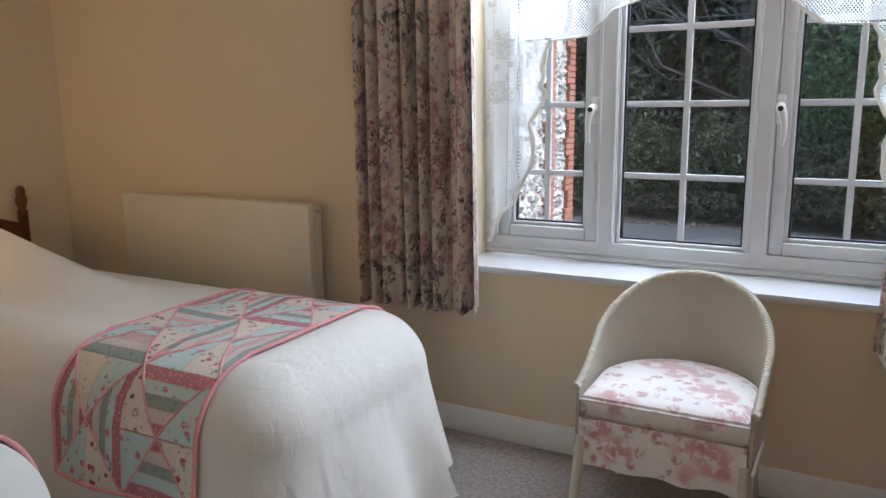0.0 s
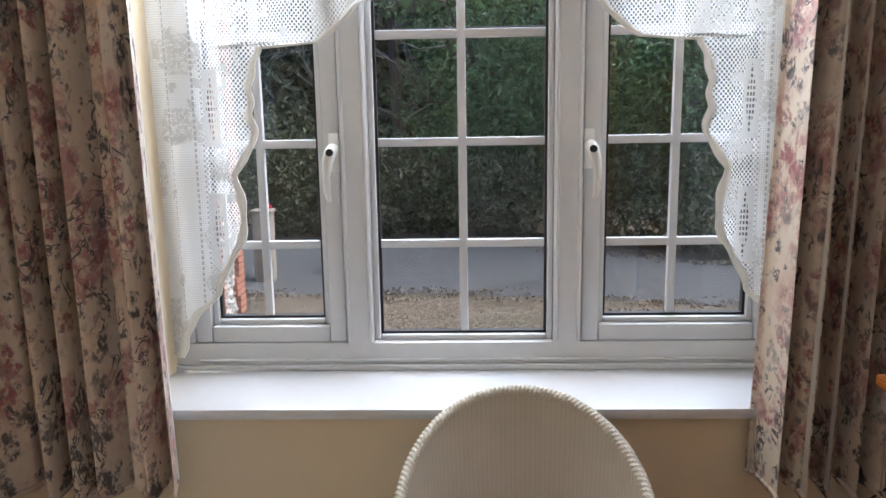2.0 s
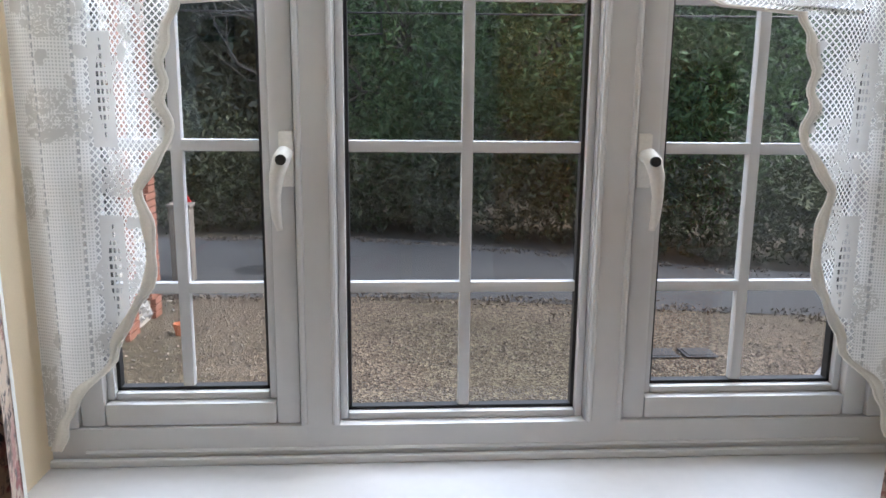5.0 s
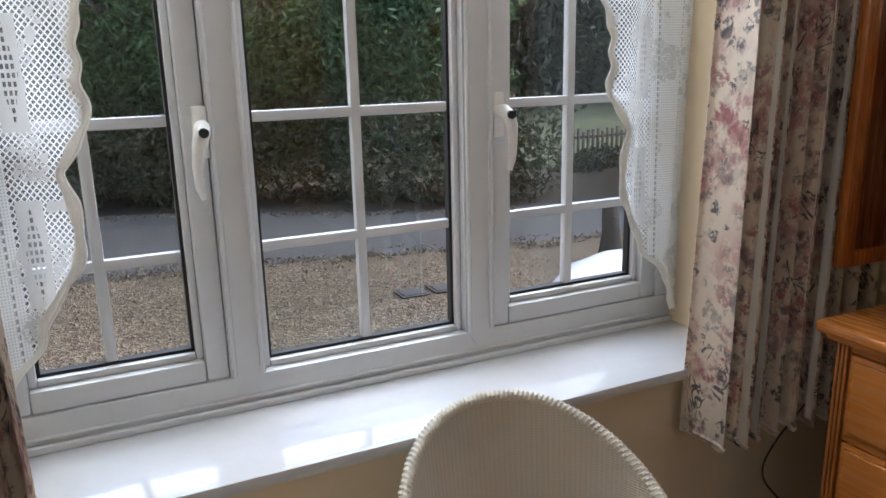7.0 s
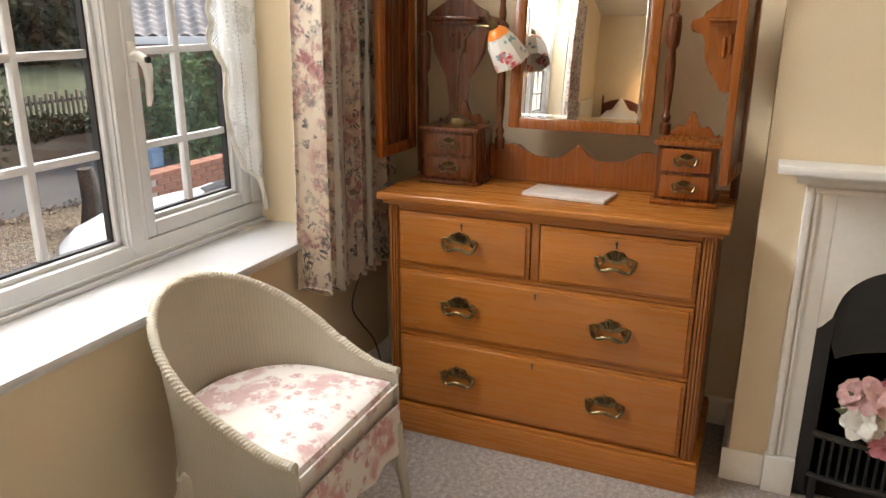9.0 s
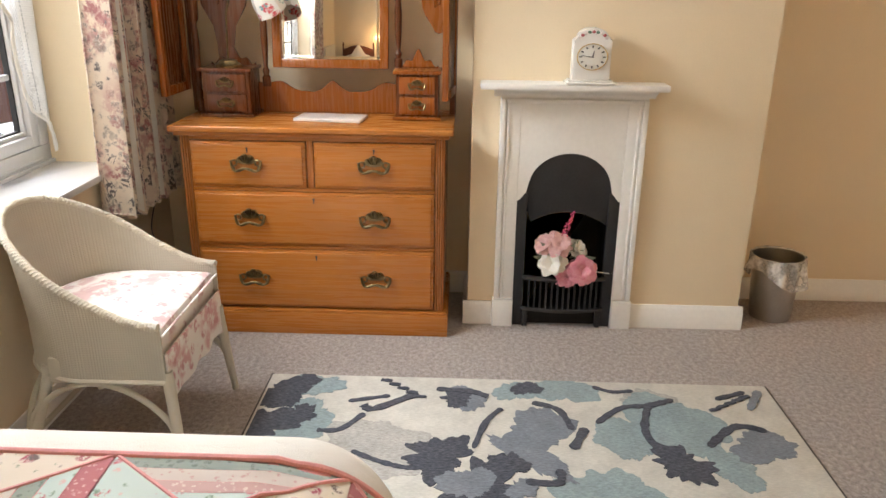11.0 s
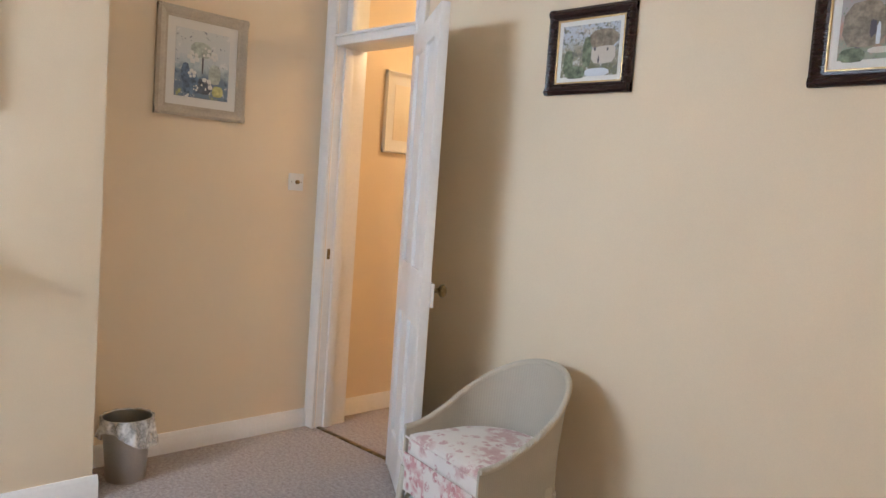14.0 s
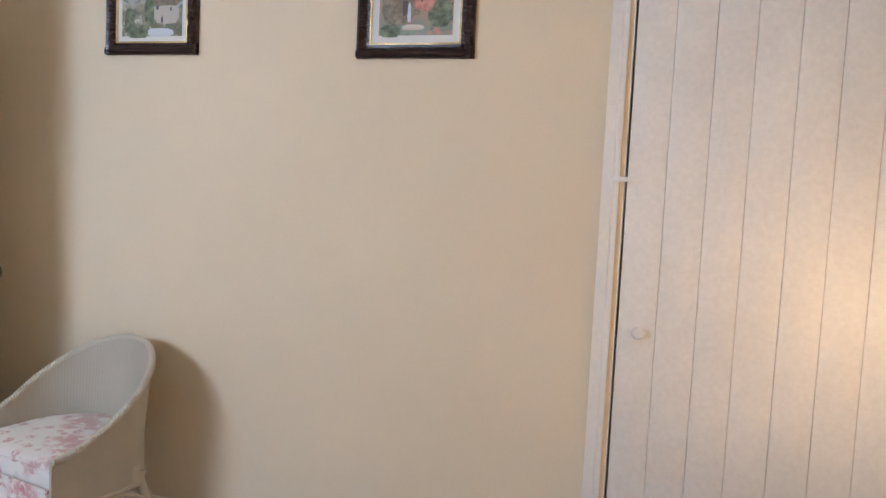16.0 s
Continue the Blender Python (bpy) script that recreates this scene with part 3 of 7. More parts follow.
structure("floor", box(WEST, 0.0, SOUTH, NORTH, -0.1, 0.0), M_CARPET, "mauve-beige heather twist pile fitted carpet", "floor")
structure("ceiling", box(WEST - 0.2, 0.3, SOUTH - 2.4, OUT, TOP, TOP + 0.1), M_CEIL, "plain white painted ceiling", "ceiling")
bm = box(WEST - 0.2, WX0, NORTH, OUT, -0.1, TOP)
box(WX1, 0.2, NORTH, OUT, -0.1, TOP, 0, bm)
box(WX0, WX1, NORTH, OUT, -0.1, WZ0 - 0.025, 0, bm)
box(WX0, WX1, NORTH, OUT, WZ1, TOP, 0, bm)
structure("wall_north", bm, M_WALL, "cream painted plaster window wall", "wall")
structure("wall_west", box(WEST - 0.2, WEST, SOUTH - 0.1, NORTH, -0.1, TOP), M_WALL, "cream painted plaster wall behind beds", "wall")
structure("wall_east", box(0.0, 0.2, SOUTH - 0.19, NORTH, -0.1, TOP), M_WALL, "cream painted plaster alcove wall", "wall")
DX0, DX1 = -0.675, -0.075       # doorway
DTOP = 2.42
CX0, CX1, CTOP = -4.12, -3.27, 2.12
bm = box(DX1, 0.0, SOUTH - 0.19, SOUTH, -0.1, TOP)
box(CX1, DX0, SOUTH - 0.19, SOUTH, -0.1, TOP, 0, bm)
box(DX0, DX1, SOUTH - 0.19, SOUTH, DTOP, TOP, 0, bm)
box(CX0, CX1, SOUTH - 0.19, SOUTH, CTOP, TOP, 0, bm)
box(WEST, CX0, SOUTH - 0.19, SOUTH, -0.1, TOP, 0, bm)
structure("wall_south", bm, M_WALL, "cream painted plaster wall with two framed pictures", "wall")
# chimney breast, hollow behind the fireplace
CHX, CY0, CY1 = -0.32, 1.85, 2.915
FY0, FY1, FTOP = 2.37, 2.725, 0.66
bm = prism([(CY0, 0), (FY0, 0), (FY0, FTOP), (FY1, FTOP), (FY1, 0), (CY1, 0), (CY1, TOP), (CY0, TOP)], 0.32)
turned(bm, Matrix(((0, 1, 0, CHX), (1, 0, 0, 0), (0, 0, 1, 0), (0, 0, 0, 1))))
structure("chimney_breast", bm, M_WALL, "cream painted plaster chimney breast", "wall")

# landing beyond the door
bm = box(-1.6, 0.03, -1.6, SOUTH - 0.19, -0.1, 0.0)
box(DX0 - 0.02, DX1 + 0.02, SOUTH - 0.19, SOUTH, -0.1, 0.0, 0, bm)
structure("landing_floor", bm, M_CARPET, "mauve-beige carpet of the landing", "floor")
bm = box(0.03, 0.2, -1.6, SOUTH - 0.19, -0.1, TOP)
box(-1.8, 0.2, -1.8, -1.6, -0.1, TOP, 0, bm)
box(-1.8, -1.6, -1.6, SOUTH - 0.19, -0.1, TOP, 0, bm)
structure("landing_wall", bm, M_HALLWALL, "cream wall of the lamplit landing", "wall")

SKIRT = [(0, 0), (0.018, 0), (0.018, 0.066), (0.015, 0.070), (0.015, 0.078), (0.009, 0.088), (0.006, 0.095), (0, 0.095)]


def skirting(a, c, out, name="baseboard"):
    structure(name, moulding(SKIRT, a, c, out=out), M_GLOSS, "white gloss painted moulded skirting board", "baseboard")


skirting((WEST, NORTH, 0), (-0.0, NORTH, 0), (0, -1, 0))
skirting((0, SOUTH + 0.02, 0), (0, CY0, 0), (-1, 0, 0))
skirting((0, CY1, 0), (0, NORTH - 0.02, 0), (-1, 0, 0))
skirting((CHX, CY0 - 0.018, 0), (CHX, 2.275, 0), (-1, 0, 0))
skirting((CHX, 2.82, 0), (CHX, CY1 + 0.018, 0), (-1, 0, 0))
skirting((CHX, CY0, 0), (-0.02, CY0, 0), (0, -1, 0))
skirting((CHX, CY1, 0), (-0.02, CY1, 0), (0, 1, 0))
skirting((CX1 + 0.07, SOUTH, 0), (DX0 - 0.075, SOUTH, 0), (0, 1, 0))
skirting((WEST, SOUTH + 0.05, 0), (WEST, NORTH - 0.02, 0), (1, 0, 0))
skirting((0.03, -1.58, 0), (0.03, SOUTH - 0.20, 0), (-1, 0, 0))
structure("threshold_strip", box(DX0, DX1, SOUTH - 0.035, SOUTH - 0.01, 0.0, 0.006, 0.002), M_BRASS, "narrow brass carpet strip in the doorway", "trim")

# ---- window ----
FACE = 4.435                    # inner face of the window frame
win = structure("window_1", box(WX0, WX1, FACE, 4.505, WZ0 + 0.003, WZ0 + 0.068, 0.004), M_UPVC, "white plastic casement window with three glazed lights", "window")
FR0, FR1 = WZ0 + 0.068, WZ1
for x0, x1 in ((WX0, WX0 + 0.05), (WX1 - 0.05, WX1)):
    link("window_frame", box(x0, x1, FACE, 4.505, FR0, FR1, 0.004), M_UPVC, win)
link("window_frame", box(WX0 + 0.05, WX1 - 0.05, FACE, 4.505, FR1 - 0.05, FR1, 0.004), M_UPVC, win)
MUL = ((-1.530, -1.462), (-1.018, -0.950))
for x0, x1 in MUL:
    foot = FR0 - 0.034
    b = turned(prism([(x0, FR0 - 0.004), (x0 + 0.019, foot), (x1 - 0.019, foot), (x1, FR0 - 0.004), (x1, FR1 - 0.05), (x0, FR1 - 0.05)], 0.062, 0.006), pose(0, FACE - 0.004, 0))
    link("mullion", b, M_UPVC, win)
    for bx in (x0 + 0.007, x1 - 0.007):
        link("mullion_bead", tube([(bx, FACE - 0.004, FR0 + 0.004), (bx, FACE - 0.004, FR1 - 0.05)], 0.0055, 8), M_UPVC, win)
link("rail_bead", tube([(WX0 + 0.06, FACE - 0.001, FR0 - 0.044), (WX1 - 0.06, FACE - 0.001, FR0 - 0.044)], 0.004, 8), M_UPVC, win)
BARZ = (0.966, 1.216, 1.470, 1.722)
GY = 4.482


def light(x0, x1, z0, z1, face, bars_x, opening, rail):
    """One glazed light: its sash, glazing bead, gasket, pane and bars."""
    p = win
    if opening:
        for a in ((x0, x0 + rail, z0, z1), (x1 - rail, x1, z0, z1), (x0 + rail, x1 - rail, z0, z0 + rail), (x0 + rail, x1 - rail, z1 - rail, z1)):
            link("sash_rail", box(a[0], a[1], face, 4.49, a[2], a[3], 0.007), M_UPVC, p)
        x0, x1, z0, z1 = x0 + rail, x1 - rail, z0 + rail, z1 - rail
    k = 0.014
    for a in ((x0, x0 + k, z0, z1), (x1 - k, x1, z0, z1), (x0 + k, x1 - k, z0, z0 + k), (x0 + k, x1 - k, z1 - k, z1)):
        link("glazing_bead", box(a[0], a[1], GY - 0.026, 4.488, a[2], a[3], 0.005), M_UPVC, p)
    x0, x1, z0, z1 = x0 + k, x1 - k, z0 + k, z1 - k
    g = 0.006
    for a in ((x0, x0 + g, z0, z1), (x1 - g, x1, z0, z1), (x0, x1, z0, z0 + g), (x0, x1, z1 - g, z1)):
        link("gasket", box(a[0], a[1], GY - 0.012, GY + 0.006, a[2], a[3]), M_GASKET, p)
    pane = link("pane", sheet(1, 1, lambda u, v: Vector((x0 + (x1 - x0) * u, GY, z0 + (z1 - z0) * v))), M_GLASS, p, "clear glass pane")
    pane.visible_shadow = False
    for bx in bars_x:
        link("glazing_bar", box(bx - 0.0105, bx + 0.0105, GY - 0.010, GY + 0.012, z0, z1, 0.006), M_UPVC, p)
    for bz in BARZ:
        if z0 < bz < z1:
            link("glazing_bar", box(x0, x1, GY - 0.009, GY + 0.011, bz - 0.0105, bz + 0.0105, 0.006), M_UPVC, p)


light(WX0 + 0.052, MUL[0][0] - 0.001, FR0 + 0.001, FR1 - 0.052, FACE + 0.004, (-1.733,), True, 0.042)
light(MUL[0][1], MUL[1][0], FR0, FR1 - 0.05, FACE, (-1.237,), False, 0.0)
light(MUL[1][1] + 0.001, WX1 - 0.052, FR0 + 0.001, FR1 - 0.052, FACE + 0.004, (-0.724,), True, 0.042)
for hx, s in ((-1.542, -1), (-0.938, 1)):
    b = box(hx - 0.0125, hx + 0.0125, FACE - 0.009, FACE + 0.006, 1.150, 1.243, 0.005)
    hp = part("handle_plate", b, M_WHITEPLASTIC, win, "white window handle plate")
    b = tube([(hx, FACE - 0.006, 1.205), (hx, FACE - 0.030, 1.207), (hx + s * 0.003, FACE - 0.043, 1.198), (hx + s * 0.010, FACE - 0.045, 1.175), (hx + s * 0.015, FACE - 0.040, 1.14), (hx + s * 0.014, FACE - 0.038, 1.105), (hx + s * 0.009, FACE - 0.037, 1.082)], [0.011, 0.013, 0.0145, 0.0125, 0.0095, 0.0085, 0.005], 12)
    part("window_handle", b, M_WHITEPLASTIC, hp, "white curved casement handle")
    b = lathe([(0.0, 0.0), (0.0085, 0.0), (0.0085, 0.008), (0, 0.008)], 14, None, pose(hx + s * 0.002, FACE - 0.052, 1.199, 90))
    part("key_lock", b, M_GASKET, hp, "dark key lock")
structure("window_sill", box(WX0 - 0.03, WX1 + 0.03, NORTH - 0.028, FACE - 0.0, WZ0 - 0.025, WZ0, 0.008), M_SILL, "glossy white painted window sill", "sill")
structure("sill_trim", box(WX0, WX1, FACE - 0.014, FACE - 0.001, WZ0 + 0.0005, WZ0 + 0.014, 0.004), M_UPVC, "white trim strip along the sill", "trim")


# ---- lace and curtains ----
def lace_half(side):
    """One lace panel: solid at the jamb, scalloped inner edge that sweeps up to the middle."""
    hang = [(0.70, 0.030), (0.80, 0.075), (0.86, 0.125), (0.93, 0.160), (0.985, 0.205), (1.06, 0.212), (1.15, 0.200), (1.225, 0.244), (1.295, 0.236), (1.38, 0.246), (1.445, 0.262)]
    top = [(1.452, 0.30), (1.448, 0.39), (1.465, 0.425), (1.495, 0.455), (1.53, 0.50), (1.57, 0.60), (1.60, 0.76)]
    edge = hang + top
    x0 = WX0 + 0.004 if side < 0 else WX1 - 0.004
    s = 1 if side < 0 else -1

    def limit(z):
        for (za, da), (zb, db) in zip(hang, hang[1:]):
            if z <= zb:
                return da + (db - da) * max(0, (z - za) / (zb - za))
        for (za, da), (zb, db) in zip(top, top[1:]):
            if za < zb and z <= zb and z > za:
                return da + (db - da) * (z - za) / (zb - za)
        return 0.765
    y0 = 4.405

    def fn(u, v):
        z = 0.70 + v * (2.06 - 0.70)
        w = limit(z) + 0.0035 * math.sin(z * 88.0 + 2 * math.sin(z * 9)) + 0.003 * math.sin(z * 31)
        return Vector((x0 + s * u * w, y0 + 0.012 * math.sin(u * w * 42 + z * 2) - 0.01 * u, z))
    e = thing("lace_curtain", pose(0, 0, 0), "white lace net curtain with scalloped edge", "curtain", "lace panels")
    part("net", sheet(60, 150, fn), M_LACE, e)
    pts = []
    for v in range(0, 91):
        z = 0.70 + (1.60 - 0.70) * v / 90
        pts.append(fn(1.0, (z - 0.70) / 1.36) + Vector((0, -0.002, 0)))
    part("scalloped_edge", tube(pts, 0.0032, 6), M_LACE_EDGE, e, "corded white scalloped edge")

    def border(u, v):
        p = fn(1.0, 0.90 / 1.36 * v)
        return p + Vector((-s * u * (0.016 + 0.004 * math.sin(v * 61)), -0.003 - 0.003 * math.sin(u * math.pi), 0))
    part("border_band", sheet(4, 120, border), M_LACE_EDGE, e, "close-woven white border")


M_LACE_EDGE = paint("lace_cord", (0.80, 0.78, 0.73), 0.9, 300, 20, 0.06, 0.4)
lace_half(-1)
lace_half(1)


def curtain(x0, x1, seed, flare, folds):
    rnd = random.Random(seed)
    ph = [rnd.uniform(0, 6.28) for _ in range(4)]

    def fn(u, v):
        z = 0.50 + v * 1.62
        k = 1 - 0.25 * v
        x = x0 + (x1 - x0) * u + flare * (1 - v) ** 1.3 * (0.35 + 0.65 * (u if flare > 0 else 1 - u))
        w = folds * 2 * math.pi * u
        d = 0.044 * math.sin(w + ph[0] + 0.8 * math.sin(w * 0.31 + ph[1])) + 0.013 * math.sin(2.3 * w + ph[2])
        drop = -0.008 * math.sin(w + ph[3]) * (1 - v) ** 4
        return Vector((x + 0.010 * math.sin(w * 1.0 + ph[1]) * k, 4.118 + d * (0.75 + 0.35 * (1 - v)), z + drop))
    e = thing("curtain", pose(0, 0, 0), "long cream curtain printed with pink and grey flowers", "curtain", "window curtains")
    part("drape", sheet(210, 40, fn), M_CURTAIN, e)
    part("lining", sheet(210, 40, lambda u, v: fn(0.015 + 0.97 * u, v) + Vector((0, 0.004, 0.006))), M_LACE_EDGE, e, "plain pale curtain lining")
    pts = [fn(i / 60, 0.006) + Vector((0, -0.004, 0)) for i in range(61)]
    part("hem", tube(pts, 0.004, 5), M_CURTAIN, e)


curtain(-2.37, -1.865, 3, 0.02, 7.5)
curtain(-0.60, -0.17, 8, -0.03, 8.5)


# ---- chest of drawers with its mirror ----
def brass_handle(parent, x, z, y, k=1.0, name="handle"):
    """A pressed brass plate with leafy crest and a swan-neck drop bail."""
    k = k * 1.08
    out = []
    for i in range(48):
        a = 2 * math.pi * i / 48
        s, c = math.sin(a), math.cos(a)
        r = 1 + (0.22 * abs(math.sin(3.5 * a + 1.57)) if s > 0 else 0.0)
        out.append((x + 0.028 * k * r * c, z + 0.006 * k + (0.023 * k * r * s if s > 0 else 0.008 * k * s)))
    plate = part(name, turned(prism(out, 0.004, 0.001), pose(0, y - 0.004, 0)), M_BRASS, parent, "pressed brass handle")
    b = bmesh.new()
    for i in range(-2, 3):
        tube([(x + i * 0.005 * k, y - 0.005, z + 0.006 * k), (x + i * 0.0115 * k, y - 0.010, z + (0.034 - abs(i) * 0.005) * k)], [0.0022 * k, 0.0052 * k], 6, b)
    part("leaf_crest", b, M_BRASS, plate)
    pts = []
    for i in range(33):
        t = i / 32
        px = (t - 0.5) * 2
        dip = 0.5 + 0.5 * math.cos(px * math.pi * 2.0)
        pts.append((x + 0.050 * k * math.sin(px * 1.45) / math.sin(1.45), y - 0.008 - 0.008 * math.sin(math.pi * t), z + k * (0.012 - 0.034 * (1 - px ** 6) + 0.009 * dip * (1 - px ** 6))))
    part("bail", tube(pts, [k * (0.0040 + 0.0016 * abs(math.sin(i * 0.39))) for i in range(33)], 7), M_BRASS, plate)
    for sgn in (-1, 1):
        sc = [(x + sgn * k * (0.040 + 0.010 * math.cos(q * 0.6)), y - 0.007, z + k * (0.004 + 0.010 * math.sin(q * 0.6))) for q in range(9)]
        part("scroll", tube(sc, 0.0030 * k, 6), M_BRASS, plate)


def drawer(parent, x0, x1, z0, z1, handles, y=0.0, k=1.0, keyhole=True):
    d = part("drawer", box(x0, x1, y - 0.004, y + 0.02, z0, z1, 0.003), M_PINE, parent)
    e = 0.010 * (1 if k > 0.8 else 0.6)
    part("raised_front", box(x0 + e, x1 - e, y - 0.011, y - 0.0035, z0 + e, z1 - e, 0.006, None, 3), M_PINE, d)
    if keyhole:
        cx, cz = (x0 + x1) / 2, z1 - 0.024
        b = lathe([(0, 0), (0.0042, 0), (0.0042, 0.0015), (0, 0.0015)], 12, None, pose(cx, y - 0.0112, cz, 90))
        box(cx - 0.0022, cx + 0.0022, y - 0.0127, y - 0.0112, cz - 0.015, cz, 0, b)
        part("keyhole", b, M_INK, d)
    for hx in handles:
        brass_handle(d, hx, (z0 + z1) / 2 + 0.004, y - 0.011, k)


CHEST = pose(-0.447, 3.483, 0, 0, 0, -90)
chest = thing("chest_of_drawers", CHEST, "honey pine chest of two short and two long drawers", "chest of drawers")
HW = 0.475
b = box(-HW, -HW + 0.035, 0.002, 0.425, 0.0, 0.775, 0.003)
box(HW - 0.035, HW, 0.002, 0.425, 0.0, 0.775, 0.003, b)
box(-HW + 0.035, HW - 0.035, 0.40, 0.42, 0.0, 0.775, 0, b)
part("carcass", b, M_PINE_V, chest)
part("top", box(-0.505, 0.505, -0.028, 0.43, 0.776, 0.799, 0.007, None, 3), M_PINE, chest)
part("top_moulding", box(-0.490, 0.490, -0.014, 0.42, 0.762, 0.776, 0.005), M_PINE, chest)
part("plinth", box(-0.492, 0.492, -0.018, 0.424, 0.0, 0.088, 0.004), M_PINE, chest)
part("plinth_moulding", box(-0.488, 0.488, -0.013, 0.423, 0.088, 0.100, 0.005), M_PINE, chest)
for z0, z1 in ((0.562, 0.574), (0.341, 0.353), (0.747, 0.762)):
    part("drawer_rail", box(-0.44, 0.44, 0.0, 0.03, z0, z1, 0.002), M_PINE, chest)
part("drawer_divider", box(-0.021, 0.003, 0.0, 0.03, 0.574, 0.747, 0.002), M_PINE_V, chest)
for s in (-1, 1):
    for i in range(3):
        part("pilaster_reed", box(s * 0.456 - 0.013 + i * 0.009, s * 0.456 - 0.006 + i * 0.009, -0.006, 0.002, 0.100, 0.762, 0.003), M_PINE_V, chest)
drawer(chest, -0.438, -0.024, 0.576, 0.744, (-0.236,))
drawer(chest, 0.006, 0.438, 0.576, 0.744, (0.222,))
drawer(chest, -0.438, 0.438, 0.355, 0.560, (-0.236, 0.222))
drawer(chest, -0.438, 0.438, 0.106, 0.339, (-0.236, 0.222))

mirror = thing("dressing_mirror", CHEST, "carved honey pine triple mirror stand on the chest", "mirror")
Z0 = 0.800
BACK = 0.30
for s in (-1, 1):
    x0, x1 = (-0.432, -0.256) if s < 0 else (0.286, 0.442)
    # left box in the darker pine: its shade is painted
    mat = M_STAND_SHADE if s < 0 else M_STAND
    part("drawer_box", box(x0, x1, BACK - 0.13, BACK + 0.02, Z0 + 0.012, Z0 + 0.165, 0.002), M_STAND_SHADE, mirror, "small two-drawer trinket box")
    part("box_base", box(x0 - 0.012, x1 + 0.012, BACK - 0.145, BACK + 0.02, Z0, Z0 + 0.012, 0.004), mat, mirror)
    part("box_top", box(x0 - 0.010, x1 + 0.010, BACK - 0.142, BACK + 0.02, Z0 + 0.165, Z0 + 0.178, 0.004), mat, mirror)
    for z in (Z0 + 0.02, Z0 + 0.094):
        f = part("small_drawer", box(x0 + 0.012, x1 - 0.012, BACK - 0.137, BACK - 0.128, z, z + 0.064, 0.005), mat, mirror)
        brass_handle(f, (x0 + x1) / 2, z + 0.033, BACK - 0.137, 0.58)
# shaped splash board between the boxes
out = [(-0.256, Z0), (0.286, Z0)]
for i in range(41):
    px = 0.286 - 0.542 * i / 40
    q = abs(px - 0.030)
    h = 0.078 + 0.044 * max(0.0, 1 - q / 0.075) ** 1.2 + 0.036 * smoothstep(0.11, 0.20, q) + 0.004 * math.cos(q * 60)
    out.append((px, Z0 + h))
part("splash_board", turned(prism(out, 0.016, 0.002), pose(0, BACK, 0)), M_STAND, mirror)
# turned posts
POST = [(0.016, 0.0), (0.016, 0.03), (0.010, 0.036), (0.014, 0.05), (0.008, 0.062), (0.010, 0.09), (0.013, 0.13), (0.014, 0.20), (0.010, 0.24), (0.019, 0.255), (0.021, 0.30), (0.019, 0.33), (0.009, 0.34), (0.012, 0.36), (0.008, 0.38), (0.011, 0.42), (0.007, 0.45), (0.010, 0.47), (0.0, 0.50)]
for px in (-0.222, 0.286, -0.485):
    z = Z0 if px == -0.485 else Z0 + 0.178 if px > 0 else Z0 + 0.10
    k = (1.478 - z) / 0.50
    part("turned_post", lathe([(a, c * k) for a, c in POST], 14, None, pose(px, BACK - 0.008, z)), M_STAND_SHADE, mirror)
# swing mirror in its frame, tipped back a little
MX0, MX1, MZ0, MZ1 = -0.158, 0.216, 1.004, 1.478
fw = 0.034
TIP = Matrix.Translation((0.03, BACK - 0.008, 1.05)) @ pose(0, 0, 0, -6.3, 0, -1.2) @ Matrix.Translation((-0.03, 0, -1.05))
for x0, x1 in ((MX0 - fw, MX0), (MX1, MX1 + fw)):
    part("mirror_stile", turned(box(x0, x1, -0.014, 0.014, MZ0 - fw, MZ1 + fw, 0.006), TIP), M_STAND, mirror)
for z0, z1 in ((MZ0 - fw, MZ0), (MZ1, MZ1 + fw)):
    part("mirror_rail", turned(box(MX0, MX1, -0.014, 0.014, z0, z1, 0.006), TIP), M_STAND, mirror)
part("mirror_glass", turned(box(MX0, MX1, 0.0, 0.004, MZ0, MZ1, 0.0015), TIP), M_MIRROR, mirror, "bevelled mirror glass")
for x0, x1, z0, z1 in ((MX0, MX0 + 0.012, MZ0, MZ1), (MX1 - 0.012, MX1, MZ0, MZ1), (MX0, MX1, MZ0, MZ0 + 0.012)):
    part("mirror_bevel", turned(box(x0, x1, -0.0015, 0.0003, z0, z1, 0.0008), TIP), M_MIRROR, mirror)
part("mirror_back", turned(box(MX0, MX1, 0.005, 0.012, MZ0, MZ1), TIP), M_STAND_SHADE, mirror)


